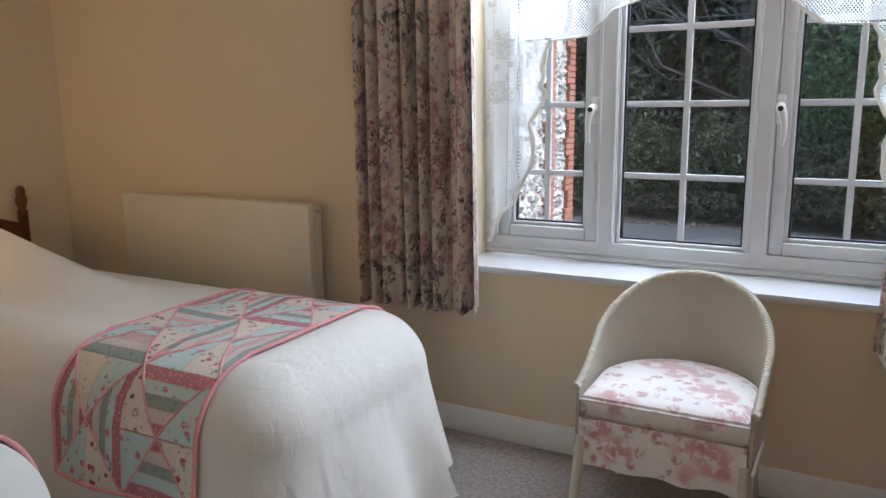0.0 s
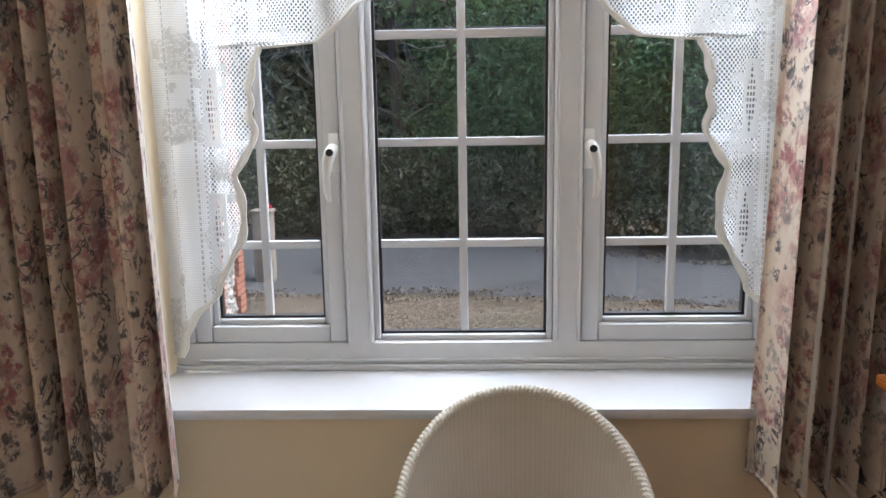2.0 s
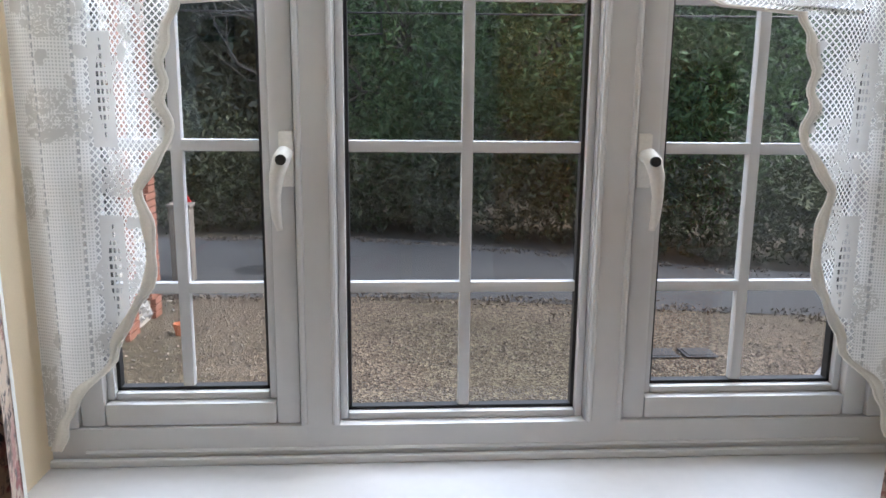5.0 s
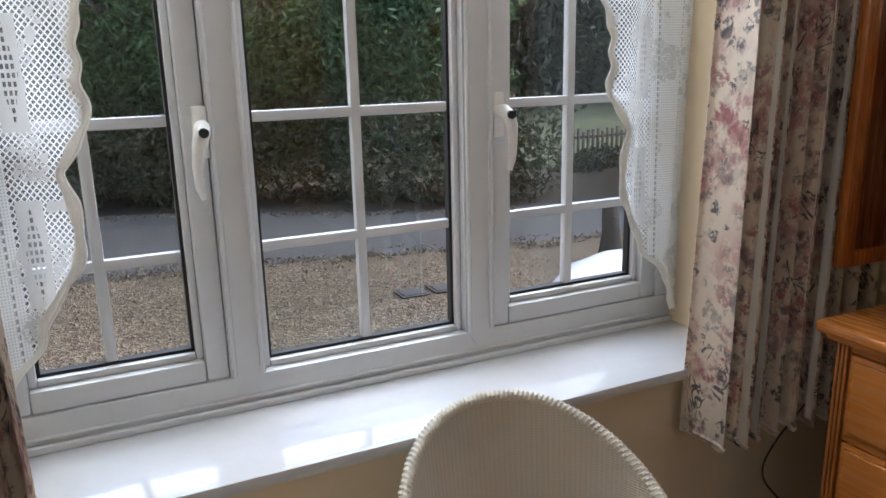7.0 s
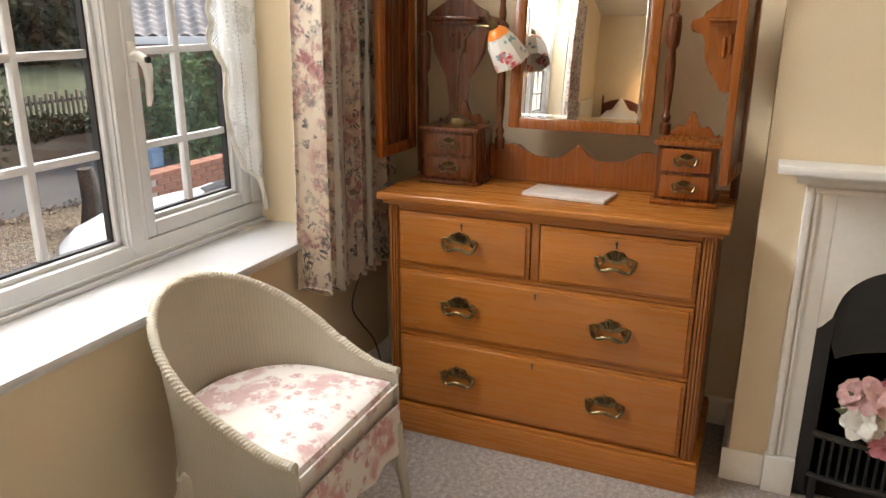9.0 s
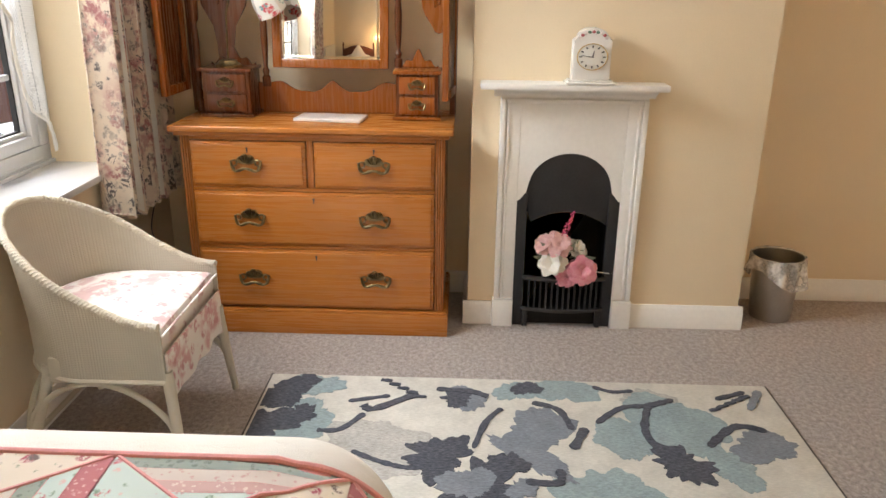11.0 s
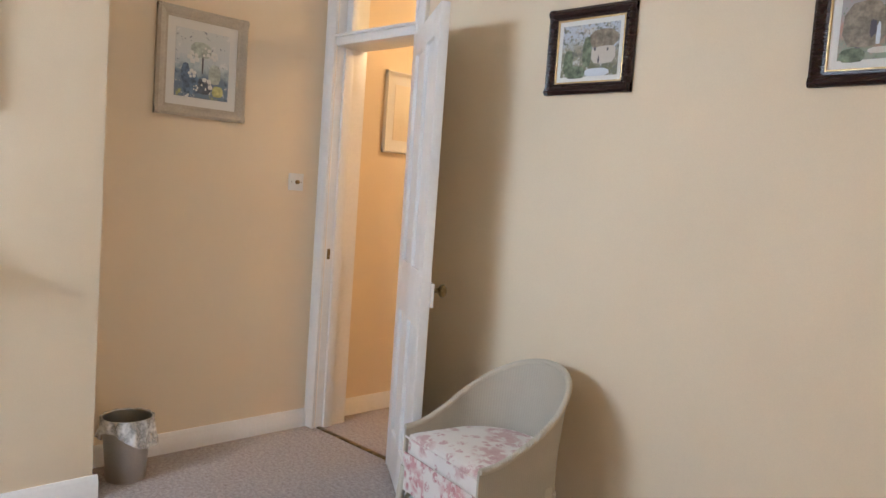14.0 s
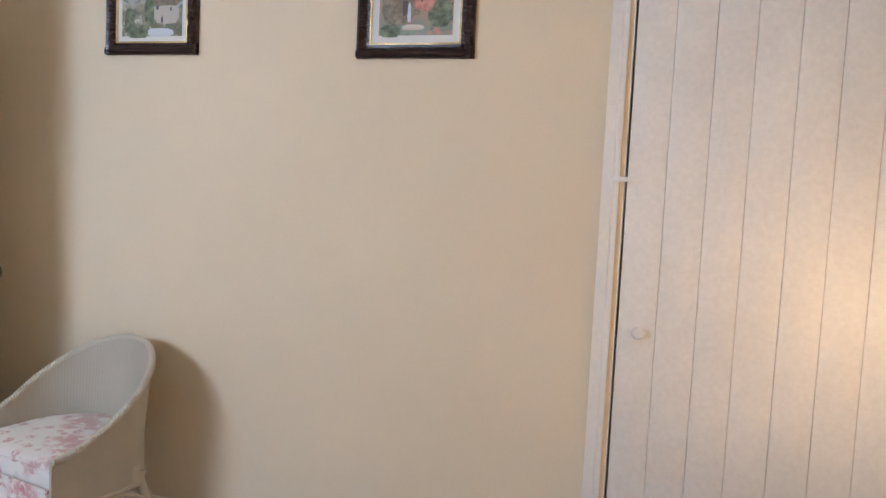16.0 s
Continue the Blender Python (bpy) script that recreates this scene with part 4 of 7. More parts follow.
def bracket(sx, mat, w, stem, cx, half):
    """A shield-shaped fret board with a bowed top and a little shelf; arms reach to the posts."""
    prof = [(0.0, 1.100), (0.22, 1.108), (0.36, 1.135), (0.66, 1.160), (0.86, 1.195), (0.93, 1.245), (0.98, 1.262), (1.42, 1.268), (1.48, 1.284), (1.42, 1.300), (1.02, 1.306), (0.94, 1.322), (0.66, 1.334), (0.46, 1.350), (0.22, 1.366), (0.0, 1.370)]
    ctr = stem is not None
    base = [(0.34, stem or 1.0), (0.30, 1.05), (0.40, 1.12)] if ctr else []
    cap = 9.0 if ctr else 0.050
    right = [(min(x * w, cap), z) for x, z in base + prof[3 if ctr else 0:]]
    left = [(-x * w, z) for x, z in reversed(base + prof[3 if ctr else 0:]) if x > 0.0001]
    part("fret_bracket", turned(prism(right + left, 0.016, 0.003), pose(sx, BACK + 0.004, 0)), mat, mirror)
    p2 = [(-half, 0.978), (half, 0.978)] + [(half - 2 * half * i / 24, 0.990 + 0.046 * math.exp(-((i - 12) / 4.6) ** 2) + 0.012 * math.cos((i - 12) * 0.9)) for i in range(25)]
    part("fret_crest", turned(prism(p2, 0.014, 0.002), pose(cx, BACK - 0.013, 0)), mat, mirror)
    part("bracket_shelf", box(sx - w * 0.86, sx + min(w * 0.86, cap), BACK - 0.045, BACK + 0.004, 1.296, 1.306, 0.004), mat, mirror)
    part("shelf_moulding", box(sx - w * 0.76, sx + min(w * 0.76, cap), BACK - 0.030, BACK + 0.004, 1.284, 1.296, 0.004), mat, mirror)
    for i in (-1, 0, 1):
        part("fret_reed", lathe([(0, -0.03), (0.005, -0.026), (0.007, 0), (0.005, 0.026), (0, 0.03)], 10, None, pose(sx + i * w * 0.2, BACK + 0.003, 1.235 - 0.01 * abs(i))), mat, mirror)


# the left bracket's shade comes from its darker pine colour
bracket(-0.372, M_STAND_SHADE, 0.098, 0.98, -0.345, 0.085)
bracket(0.438, M_STAND, 0.074, None, 0.362, 0.076)
# side mirrors swung forward on their hinges
for s, px, ang in ((-1, -0.528, 92), (1, 0.498, 97)):
    w = pose(px, BACK - 0.01, 0, 0, 0, -ang)
    L = 0.23
    for a0, a1, z0, z1 in ((0, 0.034, 0.885, 1.45), (L - 0.034, L, 0.885, 1.45), (0.034, L - 0.034, 0.885, 0.919), (0.034, L - 0.034, 1.416, 1.45)):
        part("wing_frame", turned(box(a0, a1, -0.011, 0.011, z0, z1, 0.003), w), M_STAND, mirror)
    part("wing_board", turned(box(0.034, L - 0.034, -0.007, 0.004, 0.919, 1.416), w), M_STAND_SHADE, mirror)
for px in (-0.505, 0.494):
    part("side_upright", box(px - 0.012, px + 0.012, BACK - 0.0, BACK + 0.024, Z0, 1.45, 0.004), M_STAND_SHADE, mirror)

# ---- fireplace ----
fire = thing("fireplace", pose(0, 0, 0), "small white painted mantelpiece with black cast iron grate", "fireplace")
SX = -0.348
GY0, GY1 = 2.352, 2.738
archc, archr = (GY0 + GY1) / 2, 0.155


def arch_z(y):
    d = abs(y - archc)
    if d < archr:
        return 0.548 + math.sqrt(max(0, archr ** 2 - d ** 2)) * 0.88 + 0.012
    return 0.548 - 0.035 * smoothstep(archr, 0.193, d)


b = bmesh.new()
ys = [GY0 + (GY1 - GY0) * i / 48 for i in range(49)]
zt = 0.905
lo = [b.verts.new((SX + 0.010, y, arch_z(y))) for y in ys]
hi = [b.verts.new((SX + 0.010, y, zt)) for y in ys]
for i in range(48):
    b.faces.new((lo[i], lo[i + 1], hi[i + 1], hi[i]))
ex = bmesh.ops.extrude_face_region(b, geom=b.faces[:])
bmesh.ops.translate(b, vec=(0.02, 0, 0), verts=[v for v in ex["geom"] if isinstance(v, bmesh.types.BMVert)])
part("frieze", b, M_GLOSS, fire)
for y0, y1, s in ((2.282, GY0, -1), (GY1, 2.813, 1)):
    part("jamb", box(SX + 0.008, CHX, y0, y1, 0.115, 0.905, 0.003), M_GLOSS, fire)
    yo = y0 if s < 0 else y1
    part("jamb_moulding", box(SX - 0.004, SX + 0.010, min(yo, yo - s * 0.020), max(yo, yo - s * 0.020), 0.115, 0.895, 0.005), M_GLOSS, fire)
    part("jamb_moulding", box(SX + 0.001, SX + 0.012, min(yo - s * 0.024, yo - s * 0.034), max(yo - s * 0.024, yo - s * 0.034), 0.115, 0.885, 0.004), M_GLOSS, fire)
    part("plinth_block", box(SX - 0.010, CHX, min(yo, y0 - 0.006 if s < 0 else y0), max(y1, y1 + 0.006 if s > 0 else y1), 0.0, 0.115, 0.004), M_GLOSS, fire)
part("frieze_moulding", box(SX - 0.003, SX + 0.011, 2.302, 2.793, 0.880, 0.895, 0.005), M_GLOSS, fire)
CORN = [(0, 0), (0.012, 0), (0.018, 0.010), (0.030, 0.016), (0.046, 0.024), (0.05, 0.032), (0, 0.032)]
part("cornice", moulding(CORN, (SX + 0.012, 2.262, 0.902), (SX + 0.012, 2.838, 0.902), out=(-1, 0, 0)), M_GLOSS, fire)
part("mantel_shelf", box(SX - 0.075, CHX, 2.232, 2.888, 0.934, 0.957, 0.006), M_GLOSS, fire)
# iron insert
b = bmesh.new()
outer = [(y, arch_z(y) - 0.001) for y in ys]
inner = []
iy0, iy1 = GY0 + 0.040, GY1 - 0.040
for y, z in outer:
    t = (y - GY0) / (GY1 - GY0)
    yy = iy0 + (iy1 - iy0) * t
    inner.append((yy, 0.470 - 0.055 * (2 * t - 1) ** 2 + 0.0))
va = [b.verts.new((SX + 0.016, y, z)) for y, z in outer]
vm = [b.verts.new((SX + 0.030 - 0.012 * math.sin(math.pi * i / 48), (o[0] + n_[0]) / 2, (o[1] * 0.45 + n_[1] * 0.55))) for i, (o, n_) in enumerate(zip(outer, inner))]
vb = [b.verts.new((SX - 0.012 * math.sin(math.pi * i / 48) + 0.03, y, z)) for i, (y, z) in enumerate(inner)]
for i in range(48):
    b.faces.new((va[i], va[i + 1], vm[i + 1], vm[i]))
    b.faces.new((vm[i], vm[i + 1], vb[i + 1], vb[i]))
part("iron_hood", b, M_IRON, fire, "black cast iron arched hood")
for y0, y1 in ((GY0, iy0), (iy1, GY1)):
    part("iron_side", box(SX + 0.012, SX + 0.04, y0, y1, 0.0, 0.548, 0.004), M_IRON, fire)
part("firebox", box(-0.10, -0.06, FY0 - 0.01, FY1 + 0.01, 0.0, 0.62), M_SOOT_DARK, fire)
for y in (FY0 + 0.002, FY1 - 0.006):
    part("firebox_side", box(SX + 0.04, -0.08, y, y + 0.004, 0.0, 0.62), M_SOOT_DARK, fire)
part("firebox_floor", box(SX + 0.03, -0.08, FY0 + 0.006, FY1 - 0.006, 0.002, 0.06), M_SOOT_DARK, fire)


def bow(t):
    return -0.028 * math.sin(math.pi * t)


for z, r in ((0.205, 0.011), (0.075, 0.009)):
    pts = [(SX + 0.010 + bow(i / 20), iy0 - 0.006 + (iy1 - iy0 + 0.012) * i / 20, z) for i in range(21)]
    part("grate_rail", tube(pts, r, 8), M_IRON, fire)
for i in range(1, 14):
    t = i / 14
    part("grate_bar", tube([(SX + 0.010 + bow(t), iy0 + (iy1 - iy0) * t, 0.075), (SX + 0.010 + bow(t), iy0 + (iy1 - iy0) * t, 0.205)], 0.0045, 6), M_IRON, fire)
for y in (iy0 + 0.01, iy1 - 0.01):
    part("grate_foot", box(SX + 0.0, SX + 0.02, y - 0.01, y + 0.01, 0, 0.075, 0.003), M_IRON, fire)


# ---- woven chair ----
def woven_chair(m, label):
    e = thing("woven_chair", m, label, "chair", "woven bedroom chairs")
    # plan of the shell: straight sides and a round back (front is -y)
    HWD, YF, YB = 0.235, -0.215, 0.0

    def plan(u):
        s = (u - 0.5) * 2
        a = abs(s)
        if a > 0.62:
            t = (a - 0.62) / 0.38
            return Vector((math.copysign(HWD - 0.004 * t, s), YB + (YF - YB) * t, 0))
        ang = s / 0.62 * math.pi / 2
        return Vector((HWD * math.sin(ang), YB + 0.225 * math.cos(ang), 0))

    def top_z(u):
        a = abs(u - 0.5) * 2
        return 0.445 + 0.252 * (0.5 + 0.5 * math.cos(math.pi * min(1.0, a ** 1.07)))

    def shell(u, v):
        p, zt = plan(u), top_z(u)
        z = 0.285 + (zt - 0.285) * v
        lean = 1 + 0.06 * max(0, z - 0.42) / 0.33
        nrm = Vector((p.x, max(0, p.y) + 0.02, 0))
        rib = 0.0002 * math.sin(u * 1005)
        return Vector((p.x * lean, p.y * (lean if p.y > 0 else 1) + (0.020 * max(0, z - 0.42) / 0.33 if p.y > -0.05 else 0), z)) + nrm.normalized() * rib
    part("back_shell", sheet(960, 6, shell, 0.008), M_WEAVE, e, "cream painted woven back")
    pts = [shell(0.002 + 0.996 * i / 1000, 1.0) for i in range(1001)]
    part("braided_rim", tube(pts, 0.0108, 12, None, False, 0.85), M_LOOM, e, "braided cream rim")
    pts = [shell(i / 60, 0.0) for i in range(61)]
    part("lower_rim", tube(pts, 0.007, 6), M_LOOM, e)
    # seat cushion
    b = bmesh.new()
    base = [plan(i / 40) for i in range(41)]
    rows = [(0.985, 0.345), (1.0, 0.352), (1.0, 0.405), (0.985, 0.420), (0.90, 0.430), (0.6, 0.440), (0.25, 0.444)]
    rr = []
    for k, z in rows:
        rr.append([b.verts.new((p.x * 0.955 * k, (p.y + 0.01) * 0.955 * k - 0.006, z)) for p in base])
    for r0, r1 in zip(rr, rr[1:]):
        for i in range(40):
            b.faces.new((r0[i], r0[i + 1], r1[i + 1], r1[i]))
        b.faces.new((r0[40], r0[0], r1[0], r1[40]))
    b.faces.new(rr[-1])
    b.faces.new(rr[0])
    part("seat_cushion", b, M_TOILE, e, "rose toile seat cushion")
    part("cushion_piping", tube([(-0.222, YF + 0.0, 0.414), (0.222, YF + 0.0, 0.414)], 0.0035, 6), M_TOILE, e)
    # fabric apron on the front

    def apron(u, v):
        x = (u - 0.5) * 0.44
        return Vector((x, YF - 0.006 - 0.004 * math.sin(u * 21) * (1 - v), 0.225 + 0.136 * v + 0.004 * math.sin(u * 17) * (1 - v)))
    part("fabric_apron", sheet(30, 6, apron, 0.006), M_TOILE_ROSE, e, "rose toile fabric front panel")
    part("seat_board", box(-0.225, 0.225, YF + 0.003, 0.10, 0.27, 0.345, 0.01), M_LOOM, e)
    feet = ((-0.215, -0.215, -0.235, -0.240), (0.215, -0.215, 0.235, -0.240), (-0.196, 0.118, -0.215, 0.205), (0.196, 0.118, 0.215, 0.205))
    for x0, y0, x1, y1 in feet:
        zt = 0.31
        b = tube([(x0, y0, zt), (x0, y0, 0.28), ((x0 + x1) / 2, (y0 + y1) / 2, 0.14), (x1, y1, 0.0)], [0.014, 0.016, 0.0145, 0.011], 10)
        part("leg", b, M_LOOM, e)

    def hoop(p, q, rise):
        pts = []
        for i in range(21):
            t = i / 20
            a = math.sin(math.pi * t) ** 0.6
            pts.append((p[0] + (q[0] - p[0]) * t, p[1] + (q[1] - p[1]) * t, p[2] + (q[2] - p[2]) * t + rise * a))
        part("bent_brace", tube(pts, 0.0085, 8), M_LOOM, e)
    hoop((-0.228, -0.23, 0.11), (-0.208, 0.19, 0.11), 0.16)
    hoop((0.228, -0.23, 0.11), (0.208, 0.19, 0.11), 0.16)
    hoop((-0.208, 0.19, 0.12), (0.208, 0.19, 0.12), 0.14)
    part("stretcher", tube([(-0.205, 0.195, 0.085), (0.205, 0.195, 0.085)], 0.008, 8), M_LOOM, e)
    return e


chair = woven_chair(pose(-1.122, 3.925, 0, 0, 0, 0), "cream woven chair with rose cushion beneath the window")
chair2 = copy_thing(chair, pose(-1.60, 0.98, 0, 0, 0, 168))
tagged(chair2, "cream woven chair with rose cushion beside the open door")


# ---- beds ----
BTOP = 0.572


def bed(x_foot, y0, y1, label, skew, margin, shear, group="twin beds"):
    """A divan under a floor-length coverlet, with a patchwork runner across it."""
    e = thing("bed", pose(0, 0, 0), label, "bed", group)
    XH = WEST + 0.06
    yc, hw = (y0 + y1) / 2, (y1 - y0) / 2
    R = 0.20

    def drop(d, flare=0.10):
        """Over the edge: outward and down by arc length d from the start of the curve."""
        q = R * math.pi / 2
        if d <= 0:
            return d, 0.0
        if d < q:
            a = d / R
            return R * math.sin(a), -R * (1 - math.cos(a))
        return R + flare * (d - q) , -R - (d - q) * 0.985

    def place(a, c, lift=0.0):
        """a: length from the head towards the foot, c: across; both wrap over the edges."""
        lx = x_foot - R - XH
        da, dc = a - lx, abs(c) - (hw - R)
        sg = 1 if c > 0 else -1
        if da > 0 and dc > 0:
            d = math.hypot(da, dc)
            o, dz = drop(min(d, 0.60), 0.12 + 0.12 * da / d)
            x, y, z = XH + lx + o * da / d, yc + sg * (hw - R + o * dc / d), BTOP + dz
        else:
            oa, za = drop(da, 0.28)
            oc, zc = drop(dc)
            x = XH + (lx + oa if da > 0 else a)
            y = yc + (sg * (hw - R + oc) if dc > 0 else c)
            z = BTOP + min(za, zc) if max(da, dc) > 0 else BTOP
        if max(da, dc) < 0.1:
            z += 0.010 * math.sin(x * 2.3 + 1) * math.cos(y * 2.9) * (1 - smoothstep(-0.15, 0.1, max(da, dc)))
        z += 0.27 * (1 - smoothstep(0.10, 1.60, a)) * (1 - smoothstep(-0.30, 0.0, dc))
        low = max(0, BTOP - R - z)
        wv = 0.045 * low / 0.45
        if dc > R:
            y += sg * wv * 0.6 * math.sin(x * 15 + 1.0)
        if da > R:
            x += wv * math.sin(y * 17 + 0.5 + 0.8 * math.sin(y * 5))
        x += shear * min(0.0, y - yc - 0.15) * smoothstep(0.8, 1.9, a)
        v = Vector((x, y, max(0.012, z)))
        if lift:
            if da > 0 and da >= dc:
                v += Vector((lift, 0, lift * 0.3))
            elif dc > 0:
                v += Vector((0, sg * lift, lift * 0.3))
            else:
                v += Vector((0, 0, lift))
        return v
    LA, LC = x_foot - XH + 0.50, hw + 0.50

    def cover(u, v):
        return place(u * LA, (v - 0.5) * 2 * LC)
    part("coverlet", sheet(150, 120, cover), M_COVER, e, "cream candlewick coverlet hanging to the floor")
    part("mattress", box(XH + 0.02, x_foot - 0.13, y0 + 0.13, y1 - 0.13, 0.30, BTOP - 0.06, 0.05), M_COVER, e)
    part("divan_base", box(XH + 0.02, x_foot - 0.13, y0 + 0.13, y1 - 0.13, 0.06, 0.298, 0.01), M_COVER, e)
    # patchwork runner
    A1 = (x_foot - XH) - margin
    A0 = A1 - 0.54
    span = hw + 0.27
    r = thing("quilted_runner", pose(0, 0, 0), "patchwork quilted bed runner with pink binding", "bed runner", "bed runners")

    def onto(a, c, lift):
        return place(a + skew * c, c, lift)
    part("backing", sheet(24, 70, lambda u, v: onto(A0 + (A1 - A0) * u, (v - 0.5) * 2 * span, 0.007)), M_PINKCORD, r)

    def patch(poly, mat):
        """One quilt piece: a convex polygon of (a, c) laid on the runner."""
        b = bmesh.new()
        for p in poly:
            b.verts.new((p[0], p[1], 0))
        b.verts.ensure_lookup_table()
        f = b.faces.new(b.verts[:])
        cen = f.calc_center_median()
        size = max((v.co - cen).length for v in b.verts)
        for v in b.verts:
            v.co = cen + (v.co - cen) * max(0.6, 1 - 0.0035 / size)
        bmesh.ops.triangulate(b, faces=b.faces[:])
        bmesh.ops.subdivide_edges(b, edges=b.edges[:], cuts=3, use_grid_fill=True)
        bmesh.ops.triangulate(b, faces=b.faces[:])
        for v in b.verts:
            v.co = onto(v.co.x, v.co.y, 0.0125)
        part("patch", b, mat, r)
    nb = max(2, round(2 * span / 0.36))
    sz = 2 * span / nb
    half = (A1 - A0) / 2
    for j in range(nb):
        c0, c1 = -span + j * sz, -span + (j + 1) * sz
        for i in range(2):
            a0, a1 = A0 + i * half, A0 + (i + 1) * half
            ca, cc = (a0 + a1) / 2, (c0 + c1) / 2
            corners = [(a0, c0), (a1, c0), (a1, c1), (a0, c1)]
            for k in range(4):
                p, q = corners[k], corners[(k + 1) % 4]
                o = (ca, cc)
                if (k + i + j) % 2 == 0:
                    mid = ((p[0] + q[0]) / 2, (p[1] + q[1]) / 2)
                    patch([p, mid, o], M_Q_CREAM if (i + j) % 2 else M_Q_MINT)
                    patch([mid, q, o], M_Q_MINT if (i + j) % 2 else M_Q_CREAM)
                else:
                    mats = [M_Q_GREY, M_Q_PALE, M_Q_DOT, M_Q_MINT, M_Q_GREY] if (j % 2) else [M_Q_RED, M_Q_MINT, M_Q_GREY, M_Q_PALE, M_Q_RED]
                    cuts = (0.0, 0.22, 0.42, 0.60, 0.80, 1.0)
                    def lerp(s, t, w):
                        return (s[0] + (t[0] - s[0]) * w, s[1] + (t[1] - s[1]) * w)
                    for m_, w0, w1 in zip(mats, cuts, cuts[1:]):
                        if w1 < 1.0:
                            patch([lerp(p, o, w0), lerp(q, o, w0), lerp(q, o, w1), lerp(p, o, w1)], m_)
                        else:
                            patch([lerp(p, o, w0), lerp(q, o, w0), o], m_)
            for p, q in ((corners[0], corners[2]), (corners[1], corners[3])):
                pts = [onto(p[0] + (q[0] - p[0]) * t / 16, p[1] + (q[1] - p[1]) * t / 16, 0.0118) for t in range(17)]
                part("seam_tape", tube(pts, 0.0036, 6), M_PINKCORD, r)
    for a in (A0, A1):
        pts = [onto(a, -span + 2 * span * t / 80, 0.012) for t in range(81)]
        part("binding", tube(pts, 0.0062, 8), M_PINKCORD, r)
    for c in (-span, span):
        pts = [onto(A0 + (A1 - A0) * t / 30, c, 0.012) for t in range(31)]
        part("binding", tube(pts, 0.0062, 8), M_PINKCORD, r)
    # pillow swell under the coverlet and the headboard
    h = thing("headboard", pose(0, 0, 0), "dark red-brown turned wooden headboard", "headboard", "headboards")
    prof = [(0.022, 0.0), (0.022, 0.74), (0.026, 0.75), (0.016, 0.765), (0.024, 0.785), (0.027, 0.81), (0.018, 0.83), (0.022, 0.845), (0.016, 0.865), (0.0, 0.875)]
    for y in (y0 + 0.0, y1 - 0.0):
        part("turned_post", lathe(prof, 16, None, pose(WEST + 0.030, y, 0)), M_HEADBOARD, h)
    o = [(y0 + 0.02, 0.42), (y1 - 0.02, 0.42)] + [(y1 - 0.02 - (y1 - y0 - 0.04) * i / 24, 0.70 + 0.10 * math.sin(math.pi * i / 24)) for i in range(25)]
    part("panel", turned(prism(o, 0.022, 0.004), Matrix(((0, -1, 0, WEST + 0.041), (1, 0, 0, 0), (0, 0, 1, 0), (0, 0, 0, 1)))), M_HEADBOARD, h)
    return e


bed(-1.87, 3.02, 3.93, "single bed with cream coverlet near the radiator", 0.0, 0.215, 0.0)
bed(-2.09, 1.68, 2.73, "single bed with cream coverlet in the middle", 0.02, 0.215, 0.0)

# ---- radiator ----
rad = thing("radiator", pose(0, 0, 0), "cream flat-fronted panel radiator under no window", "radiator")
part("panel", box(-3.62, -2.565, 4.085, 4.125, 0.25, 0.845, 0.010), M_RAD, rad)
part("top_grille", box(-3.615, -2.57, 4.125, 4.165, 0.80, 0.842, 0.004), M_RAD, rad)
part("side_cover", box(-2.572, -2.566, 4.125, 4.168, 0.26, 0.84, 0.002), M_RAD, rad)
part("bleed_valve", lathe([(0, 0), (0.007, 0), (0.007, 0.012), (0, 0.012)], 10, None, pose(-2.566, 4.14, 0.815, 0, 90)), M_STEEL, rad)
for x in (-3.5, -2.7):
    part("bracket", box(x - 0.015, x + 0.015, 4.125, NORTH + 0.004, 0.30, 0.78), M_RAD, rad)

# ---- rug ----
rug = thing("rug", pose(-1.33, 2.745, 0), "pale rug with blue-grey flowers and dark branches", "rug")
part("rug_surface", box(-0.53, 0.53, -0.835, 0.835, 0.001, 0.012, 0.004), M_RUG, rug)
for s in (-1, 1):
    part("bound_edge", box(-0.535, 0.535, s * 0.835 - 0.006, s * 0.835 + 0.006, 0.0, 0.011, 0.003), M_RUGEDGE, rug)
RUG_LIFT = itertools.count()


def rug_shape(name, outline, mat):
    """A carved motif of the pile: a low plateau cut to an outline, kept inside the rug."""
    z = 0.0128 + 0.00006 * next(RUG_LIFT)
    b = bmesh.new()
    lim = [(max(-0.527, min(0.527, x)), max(-0.826, min(0.826, y))) for x, y in outline]
    top = [b.verts.new((x, y, z)) for x, y in lim]
    low = [b.verts.new((x, y, 0.0108)) for x, y in lim]
    c = b.verts.new((sum(p[0] for p in lim) / len(lim), sum(p[1] for p in lim) / len(lim), z))
    for i in range(len(top)):
        j = (i + 1) % len(top)
        b.faces.new((top[i], top[j], c))
        b.faces.new((low[i], low[j], top[j], top[i]))
    part(name, b, mat, rug)


